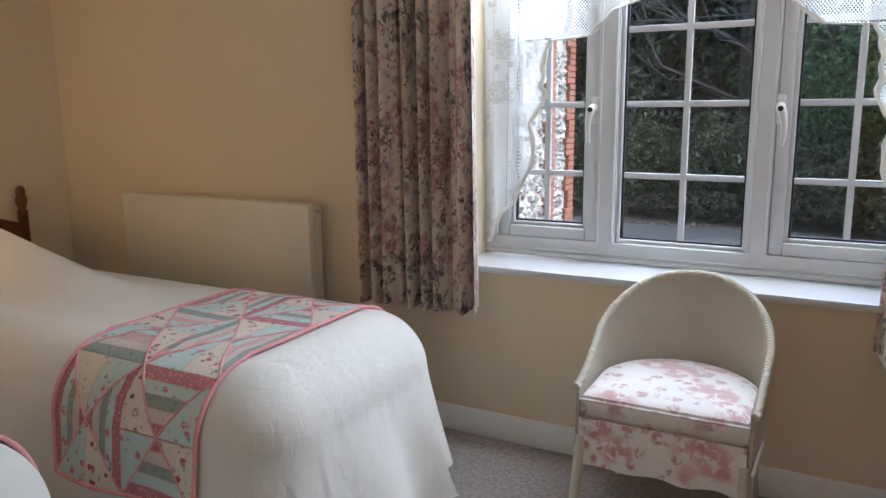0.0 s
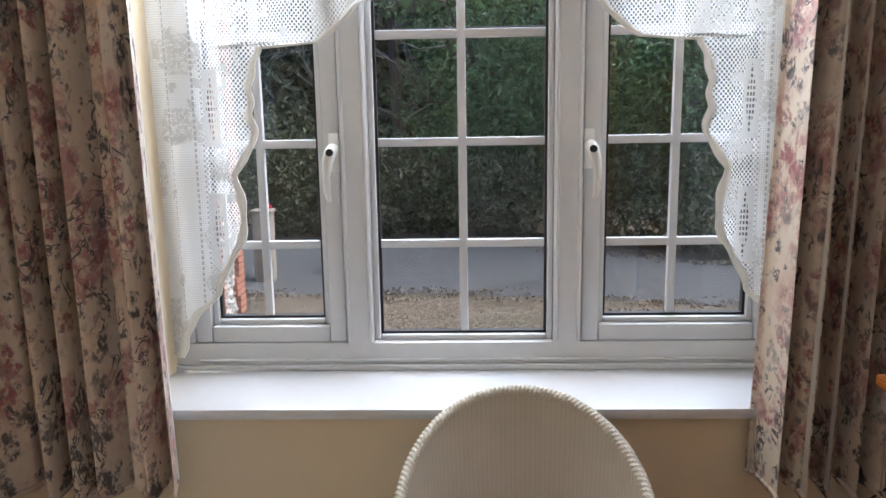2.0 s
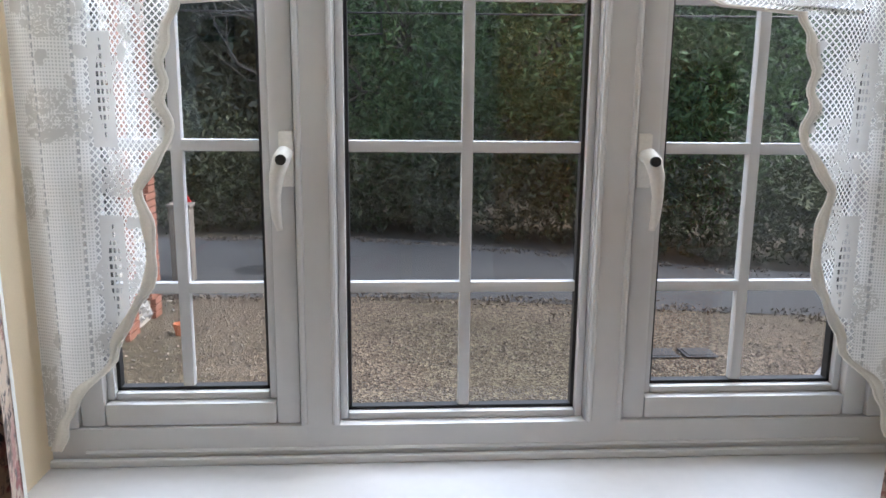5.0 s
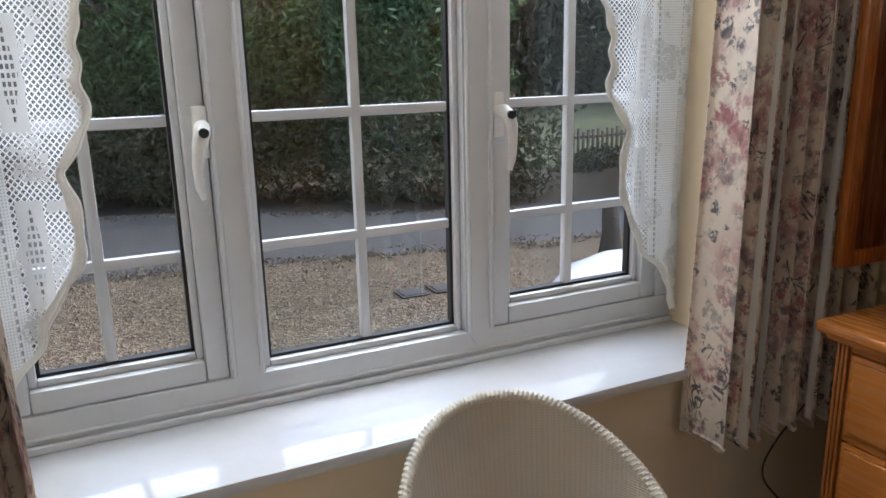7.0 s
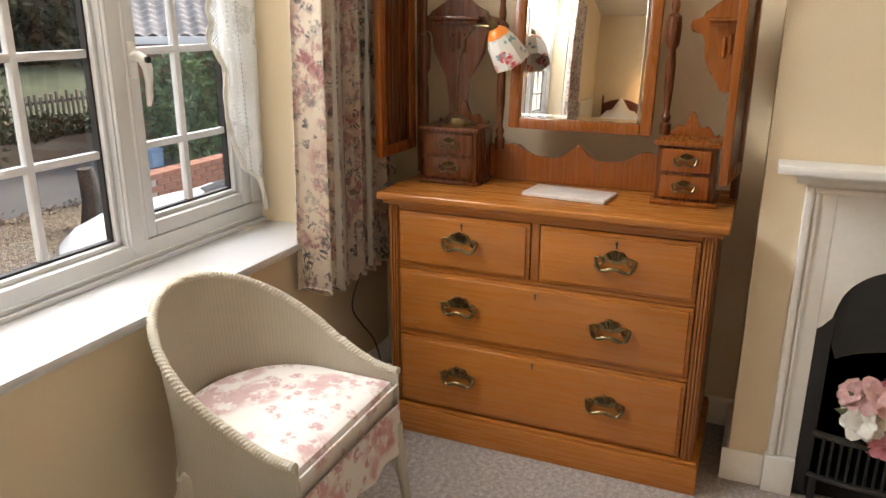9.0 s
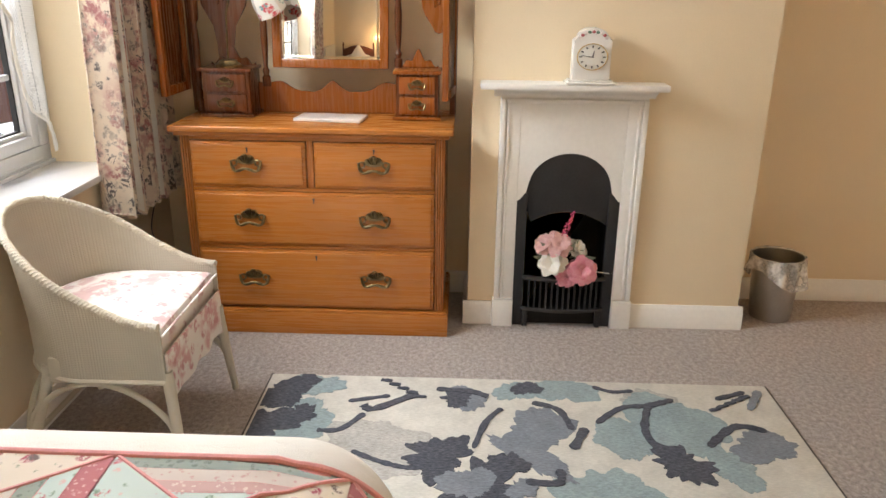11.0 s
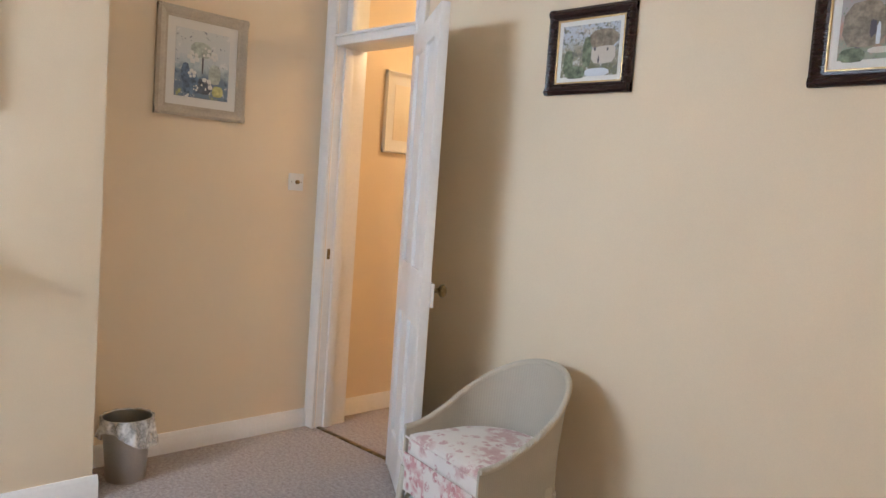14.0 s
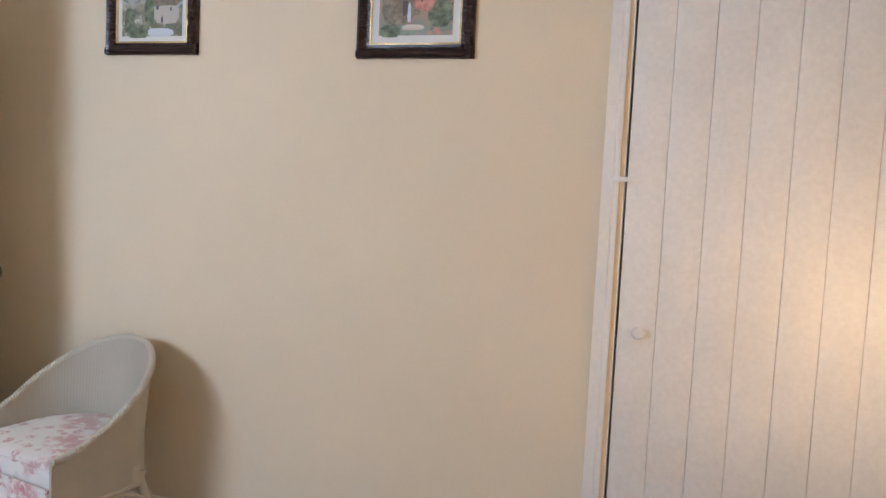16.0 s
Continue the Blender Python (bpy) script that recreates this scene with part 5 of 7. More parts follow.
def rug_flower(x, y, r, mat, lobes=6, seed=0, depth=0.2, long=1.0, turn=0.0):
    rnd = random.Random(seed * 31 + lobes)
    ph, ph2, ph3 = (rnd.uniform(0, 6.28) for _ in range(3))
    out = []
    for i in range(120):
        a = 2 * math.pi * i / 120
        k = 0.86 * r * (1 - depth * 0.3 + depth * 0.25 * abs(math.sin(a * lobes / 2 + ph)) + 0.20 * math.sin(2 * a + ph2) + 0.12 * math.sin(3 * a + ph3))
        k += r * (0.10 + 0.55 * depth) * noise.noise((3.2 * math.cos(a) + seed * 7, 3.2 * math.sin(a) + ph, lobes)) + 0.010 * noise.noise((19 * math.cos(a), 19 * math.sin(a) + ph, seed))
        u, w = k * math.cos(a) * long, k * math.sin(a)
        out.append((x + u * math.cos(turn) - w * math.sin(turn), y + u * math.sin(turn) + w * math.cos(turn)))
    rug_shape("woven_flower", out, mat)


def rug_stem(points, wid, mat, seed=0):
    """A brushed stroke of uneven width through a few points."""
    rnd = random.Random(seed)
    pts = [Vector((x, y, 0)) for x, y in points]
    fine = []
    for i in range(len(pts) - 1):
        p0, p1, p2, p3 = pts[max(i - 1, 0)], pts[i], pts[i + 1], pts[min(i + 2, len(pts) - 1)]
        for k in range(8):
            t = k / 8
            fine.append(0.5 * (2 * p1 + (p2 - p0) * t + (2 * p0 - 5 * p1 + 4 * p2 - p3) * t * t + (3 * p1 - p0 - 3 * p2 + p3) * t ** 3))
    fine.append(pts[-1])
    left, right = [], []
    z = 0.0130 + 0.00006 * next(RUG_LIFT)
    for i, p in enumerate(fine):
        d = (fine[min(i + 1, len(fine) - 1)] - fine[max(i - 1, 0)]).normalized()
        nrm = Vector((-d.y, d.x, 0))
        w = wid * (0.75 + 0.5 * rnd.random()) * (0.45 if i in (0, len(fine) - 1) else 1)
        left.append(p + nrm * w / 2)
        right.append(p - nrm * w / 2)
    b = bmesh.new()
    va = [b.verts.new((p.x, p.y, z)) for p in left]
    vb = [b.verts.new((p.x, p.y, z)) for p in right]
    for i in range(len(va) - 1):
        b.faces.new((va[i], va[i + 1], vb[i + 1], vb[i]))
    ex = bmesh.ops.extrude_face_region(b, geom=b.faces[:])
    bmesh.ops.translate(b, vec=(0, 0, -0.002), verts=[q for q in ex["geom"] if isinstance(q, bmesh.types.BMVert)])
    part("woven_stem", b, mat, rug)


for args in ((-0.36, -0.40, 0.10, M_RUG_GHOST, 5, 1), (0.12, 0.42, 0.17, M_RUG_GHOST, 6, 2), (-0.30, 0.62, 0.15, M_RUG_GHOST, 5, 3), (0.42, -0.42, 0.09, M_RUG_GHOST, 5, 4)):
    rug_flower(*args)
for args in ((0.28, -0.47, 0.165, M_RUG_TEAL, 5, 1, 0.22, 1.25), (0.20, -0.33, 0.12, M_RUG_TEAL, 5, 2, 0.2, 1.2), (-0.09, -0.22, 0.17, M_RUG_TEAL, 5, 3, 0.2), (0.47, -0.15, 0.11, M_RUG_TEAL, 5, 4),
             (0.45, 0.01, 0.075, M_RUG_TEAL, 4, 5), (0.46, 0.67, 0.09, M_RUG_TEAL, 5, 6), (0.28, 0.66, 0.09, M_RUG_TEAL, 4, 7), (0.17, 0.68, 0.10, M_RUG_TEAL, 5, 8), (0.05, -0.58, 0.09, M_RUG_TEAL, 4, 9),
             (0.23, -0.05, 0.13, M_RUG_GREY, 5, 10), (0.08, -0.02, 0.055, M_RUG_GREY, 4, 11, 0.2, 3.0, 0.75), (0.40, 0.17, 0.08, M_RUG_GREY, 5, 12), (0.17, -0.70, 0.10, M_RUG_GREY, 6, 13),
             (-0.36, 0.10, 0.16, M_RUG_TEAL, 5, 14), (-0.33, -0.66, 0.15, M_RUG_GREY, 6, 15), (-0.40, 0.45, 0.10, M_RUG_TEAL, 5, 16)):
    rug_flower(*args)
for args in ((0.08, 0.25, 0.115, M_RUG_DARK, 7, 1, 0.5), (-0.05, 0.12, 0.13, M_RUG_DARK, 8, 2, 0.5), (0.06, 0.05, 0.06, M_RUG_DARK, 5, 3, 0.45), (0.40, 0.20, 0.062, M_RUG_DARK, 6, 4, 0.5),
             (0.47, -0.03, 0.055, M_RUG_DARK, 4, 5, 0.2), (0.07, -0.44, 0.10, M_RUG_DARK, 8, 6, 0.5), (0.40, 0.77, 0.11, M_RUG_DARK, 6, 7, 0.4), (0.22, 0.80, 0.12, M_RUG_DARK, 7, 8, 0.45),
             (0.28, 0.68, 0.055, M_RUG_DARK, 5, 9, 0.5), (0.49, 0.70, 0.045, M_RUG_DARK, 4, 10, 0.3), (0.05, 0.78, 0.09, M_RUG_DARK, 6, 11, 0.45), (-0.42, -0.20, 0.10, M_RUG_DARK, 7, 12, 0.5), (-0.28, 0.30, 0.09, M_RUG_DARK, 7, 13, 0.5)):
    rug_flower(*args)
rug_flower(-0.04, 0.17, 0.085, M_RUG_GREY, 5, 21, 0.25)
rug_flower(-0.06, 0.02, 0.05, M_RUG_GREY, 4, 22, 0.25)
rug_stem([(0.42, 0.33), (0.32, 0.46), (0.34, 0.50)], 0.030, M_RUG_DARK, 1)
rug_stem([(0.19, 0.62), (0.20, 0.55), (0.29, 0.49)], 0.020, M_RUG_DARK, 2)
rug_stem([(0.36, 0.55), (0.40, 0.42)], 0.020, M_RUG_DARK, 3)
rug_stem([(0.12, 0.15), (0.26, 0.11), (0.34, 0.06)], 0.020, M_RUG_DARK, 4)
rug_stem([(0.38, -0.04), (0.34, -0.12), (0.23, -0.15)], 0.022, M_RUG_DARK, 5)
rug_stem([(0.13, -0.14), (0.24, -0.19)], 0.030, M_RUG_DARK, 6)
rug_stem([(0.27, -0.23), (0.36, -0.32), (0.38, -0.41), (0.42, -0.50)], 0.024, M_RUG_DARK, 7)
rug_stem([(0.38, -0.41), (0.23, -0.37), (0.10, -0.40)], 0.024, M_RUG_DARK, 8)
rug_stem([(0.16, -0.54), (0.27, -0.65), (0.25, -0.74)], 0.028, M_RUG_DARK, 9)
rug_stem([(0.09, 0.50), (0.05, 0.43), (0.02, 0.35), (0.02, 0.29)], 0.018, M_RUG_DARK, 10)
rug_stem([(-0.03, 0.01), (-0.03, -0.08), (0.03, -0.09)], 0.026, M_RUG_DARK, 11)
rug_stem([(0.45, 0.27), (0.44, 0.16), (0.41, 0.10)], 0.026, M_RUG_DARK, 12)
rug_stem([(0.49, -0.25), (0.46, -0.31), (0.47, -0.38)], 0.018, M_RUG_DARK, 13)
rug_stem([(0.43, -0.64), (0.48, -0.75)], 0.020, M_RUG_DARK, 14)
rug_stem([(0.37, -0.73), (0.49, -0.80)], 0.026, M_RUG_GREY, 15)
rug_stem([(-0.30, 0.55), (-0.22, 0.40), (-0.26, 0.30)], 0.022, M_RUG_DARK, 16)
rug_stem([(-0.22, -0.10), (-0.36, -0.30), (-0.30, -0.50)], 0.024, M_RUG_DARK, 17)
for k in range(5):
    rug_stem([(0.36 + 0.02 * k, -0.60 - 0.03 * k), (0.375 + 0.02 * k, -0.64 - 0.03 * k)], 0.016, M_RUG_DARK, 30 + k)
    rug_stem([(0.50 - 0.025 * k, 0.46 - 0.03 * k), (0.495 - 0.025 * k, 0.42 - 0.03 * k)], 0.018, M_RUG_DARK, 40 + k)

# ---- door, its frame and fanlight ----
frame_d = structure("door_1", box(DX1 - 0.003, DX1 + 0.022, SOUTH - 0.195, SOUTH - 0.002, 0, DTOP, 0.003), M_GLOSS, "white painted door frame with fanlight and open door", "door")
link("jamb", box(DX0 - 0.022, DX0 + 0.003, SOUTH - 0.195, SOUTH - 0.002, 0, DTOP, 0.003), M_GLOSS, frame_d)
link("door_stop", box(DX1 - 0.017, DX1 - 0.003, SOUTH - 0.10, SOUTH - 0.045, 0, 1.985, 0.003), M_GLOSS, frame_d)
link("head", box(DX0, DX1, SOUTH - 0.195, SOUTH - 0.002, DTOP - 0.03, DTOP, 0.003), M_GLOSS, frame_d)
link("transom_bar", box(DX0, DX1, SOUTH - 0.185, SOUTH + 0.010, 1.992, 2.035, 0.008), M_GLOSS, frame_d)
link("transom_moulding", box(DX0, DX1, SOUTH - 0.002, SOUTH + 0.018, 2.035, 2.050, 0.006), M_GLOSS, frame_d)
fx0, fx1, fz0, fz1 = DX0 + 0.003, DX1 - 0.003, 2.050, DTOP - 0.03
for a in ((fx0, fx0 + 0.03, fz0, fz1), (fx1 - 0.045, fx1, fz0, fz1), (fx0, fx1, fz0, fz0 + 0.012), (fx0, fx1, fz1 - 0.012, fz1)):
    link("fanlight_frame", box(a[0], a[1], SOUTH - 0.09, SOUTH - 0.05, a[2], a[3], 0.004), M_GLOSS, frame_d)
pane = link("pane", sheet(1, 1, lambda u, v: Vector((fx1 - 0.045 - (fx1 - fx0 - 0.075) * u, SOUTH - 0.07, fz0 + 0.012 + (fz1 - fz0 - 0.024) * v))), M_GLASS, frame_d, "clear fanlight pane")
pane.visible_shadow = False
ARCH = [(0, 0), (0.016, 0), (0.020, 0.012), (0.014, 0.018), (0.018, 0.03), (0.018, 0.052), (0.024, 0.062), (0.020, 0.072), (0, 0.072)]
link("architrave", moulding(ARCH, (DX1 + 0.001, SOUTH, 0), (DX1 + 0.001, SOUTH, TOP - 0.06), up=(1, 0, 0), out=(0, 1, 0)), M_GLOSS, frame_d)
link("architrave", moulding(ARCH, (DX0 - 0.001, SOUTH, 0), (DX0 - 0.001, SOUTH, TOP - 0.06), up=(-1, 0, 0), out=(0, 1, 0)), M_GLOSS, frame_d)
link("strike_plate", box(DX1 - 0.0045, DX1 - 0.0025, SOUTH - 0.03, SOUTH - 0.012, 0.90, 0.955), M_BRASS, frame_d, "small brass strike plate")

LEAF_A = 146.0
leaf_m = pose(DX0 + 0.004, SOUTH + 0.012, 0, 0, 0, LEAF_A)
DL, DT, DH = 0.68, 0.036, 1.985
leaf = link("door_leaf", turned(box(0, 0.10, 0, DT, 0.012, DH, 0.002), leaf_m), M_GLOSS, frame_d, "open white panelled door leaf")


def leaf_part(name, a0, a1, t0, t1, z0, z1, bev=0.003, mat=None):
    link(name, turned(box(a0, a1, t0, t1, z0, z1, bev), leaf_m), mat or M_GLOSS, leaf)


leaf_part("stile", DL - 0.10, DL, 0, DT, 0.012, DH)
leaf_part("stile", 0.285, 0.375, 0, DT, 0.012, DH)
for z0, z1 in ((0.012, 0.20), (0.76, 0.98), (1.88, DH)):
    leaf_part("rail", 0.10, DL - 0.10, 0.0005, DT - 0.0005, z0, z1)
for a0, a1 in ((0.10, 0.285), (0.375, DL - 0.10)):
    for z0, z1 in ((0.20, 0.76), (0.98, 1.88)):
        leaf_part("door_panel", a0, a1, 0.013, 0.023, z0, z1)
        for q in ((a0, a0 + 0.014, z0, z1), (a1 - 0.014, a1, z0, z1)):
            leaf_part("panel_moulding", q[0], q[1], 0.005, DT - 0.005, q[2], q[3], 0.005)
leaf_part("rim_lock", DL - 0.075, DL + 0.003, DT + 0.0005, DT + 0.014, 0.855, 0.945, 0.003)
b = lathe([(0, 0), (0.012, 0), (0.009, 0.012), (0.010, 0.022), (0.024, 0.032), (0.026, 0.044), (0.018, 0.054), (0, 0.057)], 18, None, leaf_m @ pose(DL - 0.045, DT + 0.014, 0.915, -90))
link("door_knob", b, M_BRASS, leaf, "round brass door knob")

# ---- plank cupboard door ----
cup = structure("door_2", box(CX1 - 0.004, CX1 + 0.016, SOUTH - 0.12, SOUTH - 0.002, 0, CTOP, 0.003), M_GLOSS, "white painted boarded cupboard door with round knob", "door")
link("architrave", moulding([(0, 0), (0.014, 0), (0.016, 0.014), (0.012, 0.02), (0.016, 0.034), (0.020, 0.05), (0, 0.05)], (CX1 + 0.012, SOUTH, 0), (CX1 + 0.012, SOUTH, CTOP + 0.03), up=(1, 0, 0), out=(0, 1, 0)), M_GLOSS, cup)
link("head", box(CX0, CX1 - 0.004, SOUTH - 0.12, SOUTH + 0.012, CTOP - 0.02, CTOP, 0.003), M_GLOSS, cup)
# near-black back: the unlit gap behind the boards put into its colour
link("cupboard_back", box(CX0, CX1, SOUTH - 0.19, SOUTH - 0.11, 0, CTOP), M_SOOT_DARK, cup)
px = CX1 - 0.010
M_PLANK = paint("white_painted_board", (0.83, 0.79, 0.73), 0.42, 70, 2.5, 0.05, 0.15)
widths = [0.110, 0.112, 0.108, 0.114, 0.110, 0.112, 0.106, 0.110, 0.110]
rnd_p = random.Random(9)
link("ledge_board", box(CX0 + 0.004, CX1 - 0.012, SOUTH - 0.045, SOUTH - 0.0285, 0.012, CTOP - 0.024), M_PLANK, cup)
for w in widths:
    x0 = max(px - w, CX0 + 0.004)
    if px - x0 < 0.01:
        break
    pk = link("plank", box(x0 + 0.0004, px - 0.0004, SOUTH - 0.028, SOUTH - 0.006 - 0.0015 * rnd_p.random(), 0.012, CTOP - 0.024, 0.0025), M_PLANK, cup)
    px = x0
kb = lathe([(0, 0), (0.010, 0), (0.008, 0.012), (0.018, 0.02), (0.020, 0.03), (0.013, 0.038), (0, 0.040)], 18, None, pose(CX1 - 0.070, SOUTH - 0.006, 0.868, -90))
link("cupboard_knob", kb, M_PORCELAIN, cup, "round white knob")
b = box(CX1 - 0.022, CX1 + 0.03, SOUTH + 0.014, SOUTH + 0.024, 1.312, 1.326, 0.003)
link("turn_catch", b, M_GLOSS, cup, "small painted turn catch")


# ---- pictures ----
def art(name, sky_c, mid, low, dabs, split=0.0):
    """A small printed landscape or flower piece: washes from top to bottom with fine dabs of colour."""
    m, n, l, b = nodes_of(name)
    v = coords(n, l)
    sep = n.new("ShaderNodeSeparateXYZ")
    l.new(v, sep.inputs[0])
    h = maths(n, l, 'ADD', maths(n, l, 'MULTIPLY', sep.outputs["Z"], 4.5), maths(n, l, 'MULTIPLY', noise_tex(n, l, v, 16, 5, 0.65), 0.9))
    col = ramp(n, l, h, [(0.15 + split, low), (0.42 + split, mid), (0.62 + split, sky_c)])
    for c, sc, lo, hi, off in dabs:
        mp = n.new("ShaderNodeMapping")
        mp.inputs["Location"].default_value = (off, off * 0.6, off * 1.7)
        l.new(v, mp.inputs["Vector"])
        k = ramp(n, l, noise_tex(n, l, mp.outputs["Vector"], sc, 5, 0.7), [(lo, (0, 0, 0)), (hi, (1, 1, 1))])
        col = blend(n, l, k, col, c)
    l.new(col, b.inputs["Base Color"])
    b.inputs["Roughness"].default_value = 0.35
    return m


def picture(m, w, h, fw, mount, frame_mat, art_mat, label, gilt=True, shapes=()):
    e = thing("framed_picture", m, label, "picture", "wall pictures")
    prof = [(0, 0), (0.016, 0), (0.024, fw * 0.25), (0.020, fw * 0.6), (0.012, fw * 0.8), (0.012, fw), (0, fw)]
    for a, c, up in (((-w / 2, 0, -h / 2), (w / 2, 0, -h / 2), (0, 0, 1)), ((-w / 2, 0, h / 2), (w / 2, 0, h / 2), (0, 0, -1)),
                     ((-w / 2, 0, -h / 2), (-w / 2, 0, h / 2), (1, 0, 0)), ((w / 2, 0, -h / 2), (w / 2, 0, h / 2), (-1, 0, 0))):
        part("frame_rail", moulding(prof, a, c, up=up, out=(0, -1, 0)), frame_mat, e)
    iw, ih = w / 2 - fw, h / 2 - fw
    if gilt:
        k = 0.006
        for q in ((-iw, iw, -ih, -ih + k), (-iw, iw, ih - k, ih), (-iw, -iw + k, -ih, ih), (iw - k, iw, -ih, ih)):
            part("gilt_slip", box(q[0], q[1], -0.013, -0.004, q[2], q[3], 0.002), M_GILT, e)
    part("mount", box(-iw, iw, -0.006, -0.001, -ih, ih), M_MOUNT, e)
    part("print", box(-iw + mount, iw - mount, -0.0085, -0.0062, -ih + mount, ih - mount), art_mat, e)
    for nm, x0, x1, z0, z1, mt in shapes:
        b = lathe([(0, -0.5), (0.35, -0.46), (0.5, -0.2), (0.48, 0.2), (0.3, 0.45), (0, 0.5)], 12)
        bmesh.ops.scale(b, vec=(x1 - x0, 0.0012, z1 - z0), verts=b.verts)
        part(nm, turned(b, pose((x0 + x1) / 2, -0.0088, (z0 + z1) / 2)), mt, e)
    return e


A1_ = art("cottage_print", (0.50, 0.54, 0.60), (0.34, 0.31, 0.22), (0.17, 0.17, 0.09), [((0.15, 0.16, 0.12), 48, 0.52, 0.60, 2.0), ((0.56, 0.54, 0.48), 34, 0.54, 0.62, 5.0), ((0.28, 0.25, 0.19), 90, 0.55, 0.62, 8.0)])
A2_ = art("garden_print", (0.36, 0.33, 0.30), (0.44, 0.22, 0.15), (0.22, 0.24, 0.15), [((0.50, 0.20, 0.15), 24, 0.56, 0.64, 3.0), ((0.12, 0.18, 0.09), 34, 0.56, 0.62, 7.0), ((0.10, 0.09, 0.10), 20, 0.62, 0.66, 9.0)])
A3_ = art("lily_print", (0.66, 0.68, 0.66), (0.50, 0.57, 0.58), (0.16, 0.22, 0.30), [((0.07, 0.10, 0.15), 28, 0.60, 0.66, 4.0), ((0.46, 0.46, 0.16), 13, 0.62, 0.70, 1.0), ((0.76, 0.76, 0.73), 22, 0.58, 0.62, 8.0)])
A4_ = art("sketch_print", (0.76, 0.70, 0.56), (0.74, 0.67, 0.52), (0.70, 0.62, 0.46), [((0.25, 0.18, 0.06), 20, 0.66, 0.70, 4.0)])
M_STONEINK = paint("print_stone", (0.55, 0.50, 0.42), 0.6)
M_DARKINK = paint("print_shade", (0.09, 0.08, 0.09), 0.6)
M_PALEINK = paint("print_pale", (0.62, 0.66, 0.70), 0.6)
M_BLUEINK = paint("print_blue", (0.13, 0.19, 0.28), 0.6, 60, 30, 0.35)
M_DUSKINK = paint("print_dusk", (0.10, 0.12, 0.16), 0.6, 60, 30, 0.35)
M_YELLOWINK = paint("print_yellow", (0.52, 0.50, 0.20), 0.6, 60, 30, 0.2)
M_SAGEINK = paint("print_sage", (0.46, 0.50, 0.44), 0.6, 60, 30, 0.2)
M_BRICKINK = paint("print_brick", (0.46, 0.20, 0.15), 0.6, 60, 30, 0.25)
M_GREENINK = paint("print_green", (0.17, 0.20, 0.12), 0.6, 60, 30, 0.4)
M_THATCHINK = paint("print_thatch", (0.24, 0.20, 0.14), 0.6, 60, 30, 0.3)
picture(pose(-1.63, SOUTH + 0.001, 1.843, 0, 0, 180), 0.372, 0.315, 0.040, 0.024, M_DARKFRAME, A1_, "dark framed print of a thatched cottage",
        shapes=(("roof_shape", -0.005, 0.118, 0.005, 0.072, M_THATCHINK), ("cottage_shape", 0.008, 0.112, -0.052, 0.022, M_STONEINK), ("tree_shape", -0.112, -0.07, -0.085, 0.005, M_GREENINK), ("tree_shape", -0.03, 0.01, -0.06, 0.05, M_GREENINK), ("hedge_shape", -0.10, -0.01, -0.10, -0.055, M_GREENINK), ("door_shape", 0.035, 0.05, -0.05, -0.012, M_DARKINK), ("window_shape", 0.07, 0.085, -0.012, 0.008, M_DARKINK), ("window_shape", 0.018, 0.030, -0.005, 0.010, M_DARKINK), ("path_shape", -0.02, 0.09, -0.095, -0.066, M_PALEINK)))
picture(pose(-2.602, SOUTH + 0.001, 1.836, 0, 0, 180), 0.388, 0.330, 0.042, 0.030, M_DARKFRAME, A2_, "dark framed print of a cottage garden doorway",
        shapes=(("brick_shape", -0.01, 0.085, -0.02, 0.075, M_BRICKINK), ("porch_shape", -0.115, 0.0, -0.06, 0.07, M_THATCHINK), ("shrub_shape", 0.04, 0.118, -0.07, 0.03, M_GREENINK), ("shrub_shape", -0.118, -0.05, -0.10, -0.06, M_GREENINK), ("doorway_shape", -0.062, -0.016, -0.045, 0.035, M_DARKINK), ("pale_shape", -0.030, -0.014, -0.055, 0.018, M_PALEINK), ("path_shape", -0.045, 0.03, -0.078, -0.060, M_STONEINK), ("window_shape", 0.012, 0.026, 0.005, 0.024, M_DARKINK), ("window_shape", 0.032, 0.046, 0.008, 0.027, M_DARKINK)))
petals = [("blue_wash", -0.095, -0.01, -0.135, -0.045, M_BLUEINK), ("blue_wash", -0.10, -0.06, -0.09, 0.0, M_BLUEINK), ("blue_wash", -0.03, 0.045, -0.13, -0.06, M_DUSKINK), ("yellow_wash", 0.05, 0.105, -0.135, -0.085, M_YELLOWINK), ("sage_wash", 0.03, 0.09, -0.08, 0.01, M_SAGEINK), ("sage_wash", -0.06, 0.04, 0.03, 0.10, M_SAGEINK)]
for fx, fz, fr in ((-0.045, 0.03, 0.030), (0.012, 0.06, 0.026), (0.02, -0.085, 0.032), (-0.05, -0.045, 0.022), (0.055, 0.045, 0.020), (-0.03, -0.105, 0.016)):
    for k in range(5):
        a = k * 1.257 + fx * 40
        px, pz = fx + 0.62 * fr * math.cos(a), fz + 0.62 * fr * math.sin(a)
        petals.append(("bloom", px - fr * 0.42, px + fr * 0.42, pz - fr * 0.36, pz + fr * 0.36, M_MOUNT))
petals.append(("stem", -0.004, 0.004, -0.04, 0.05, M_DARKINK))
picture(pose(-0.001, 1.316, 1.785, 0, 0, -90), 0.435, 0.475, 0.048, 0.040, M_PALEFRAME, A3_, "pale limed frame with watercolour of white lilies", False, shapes=petals)
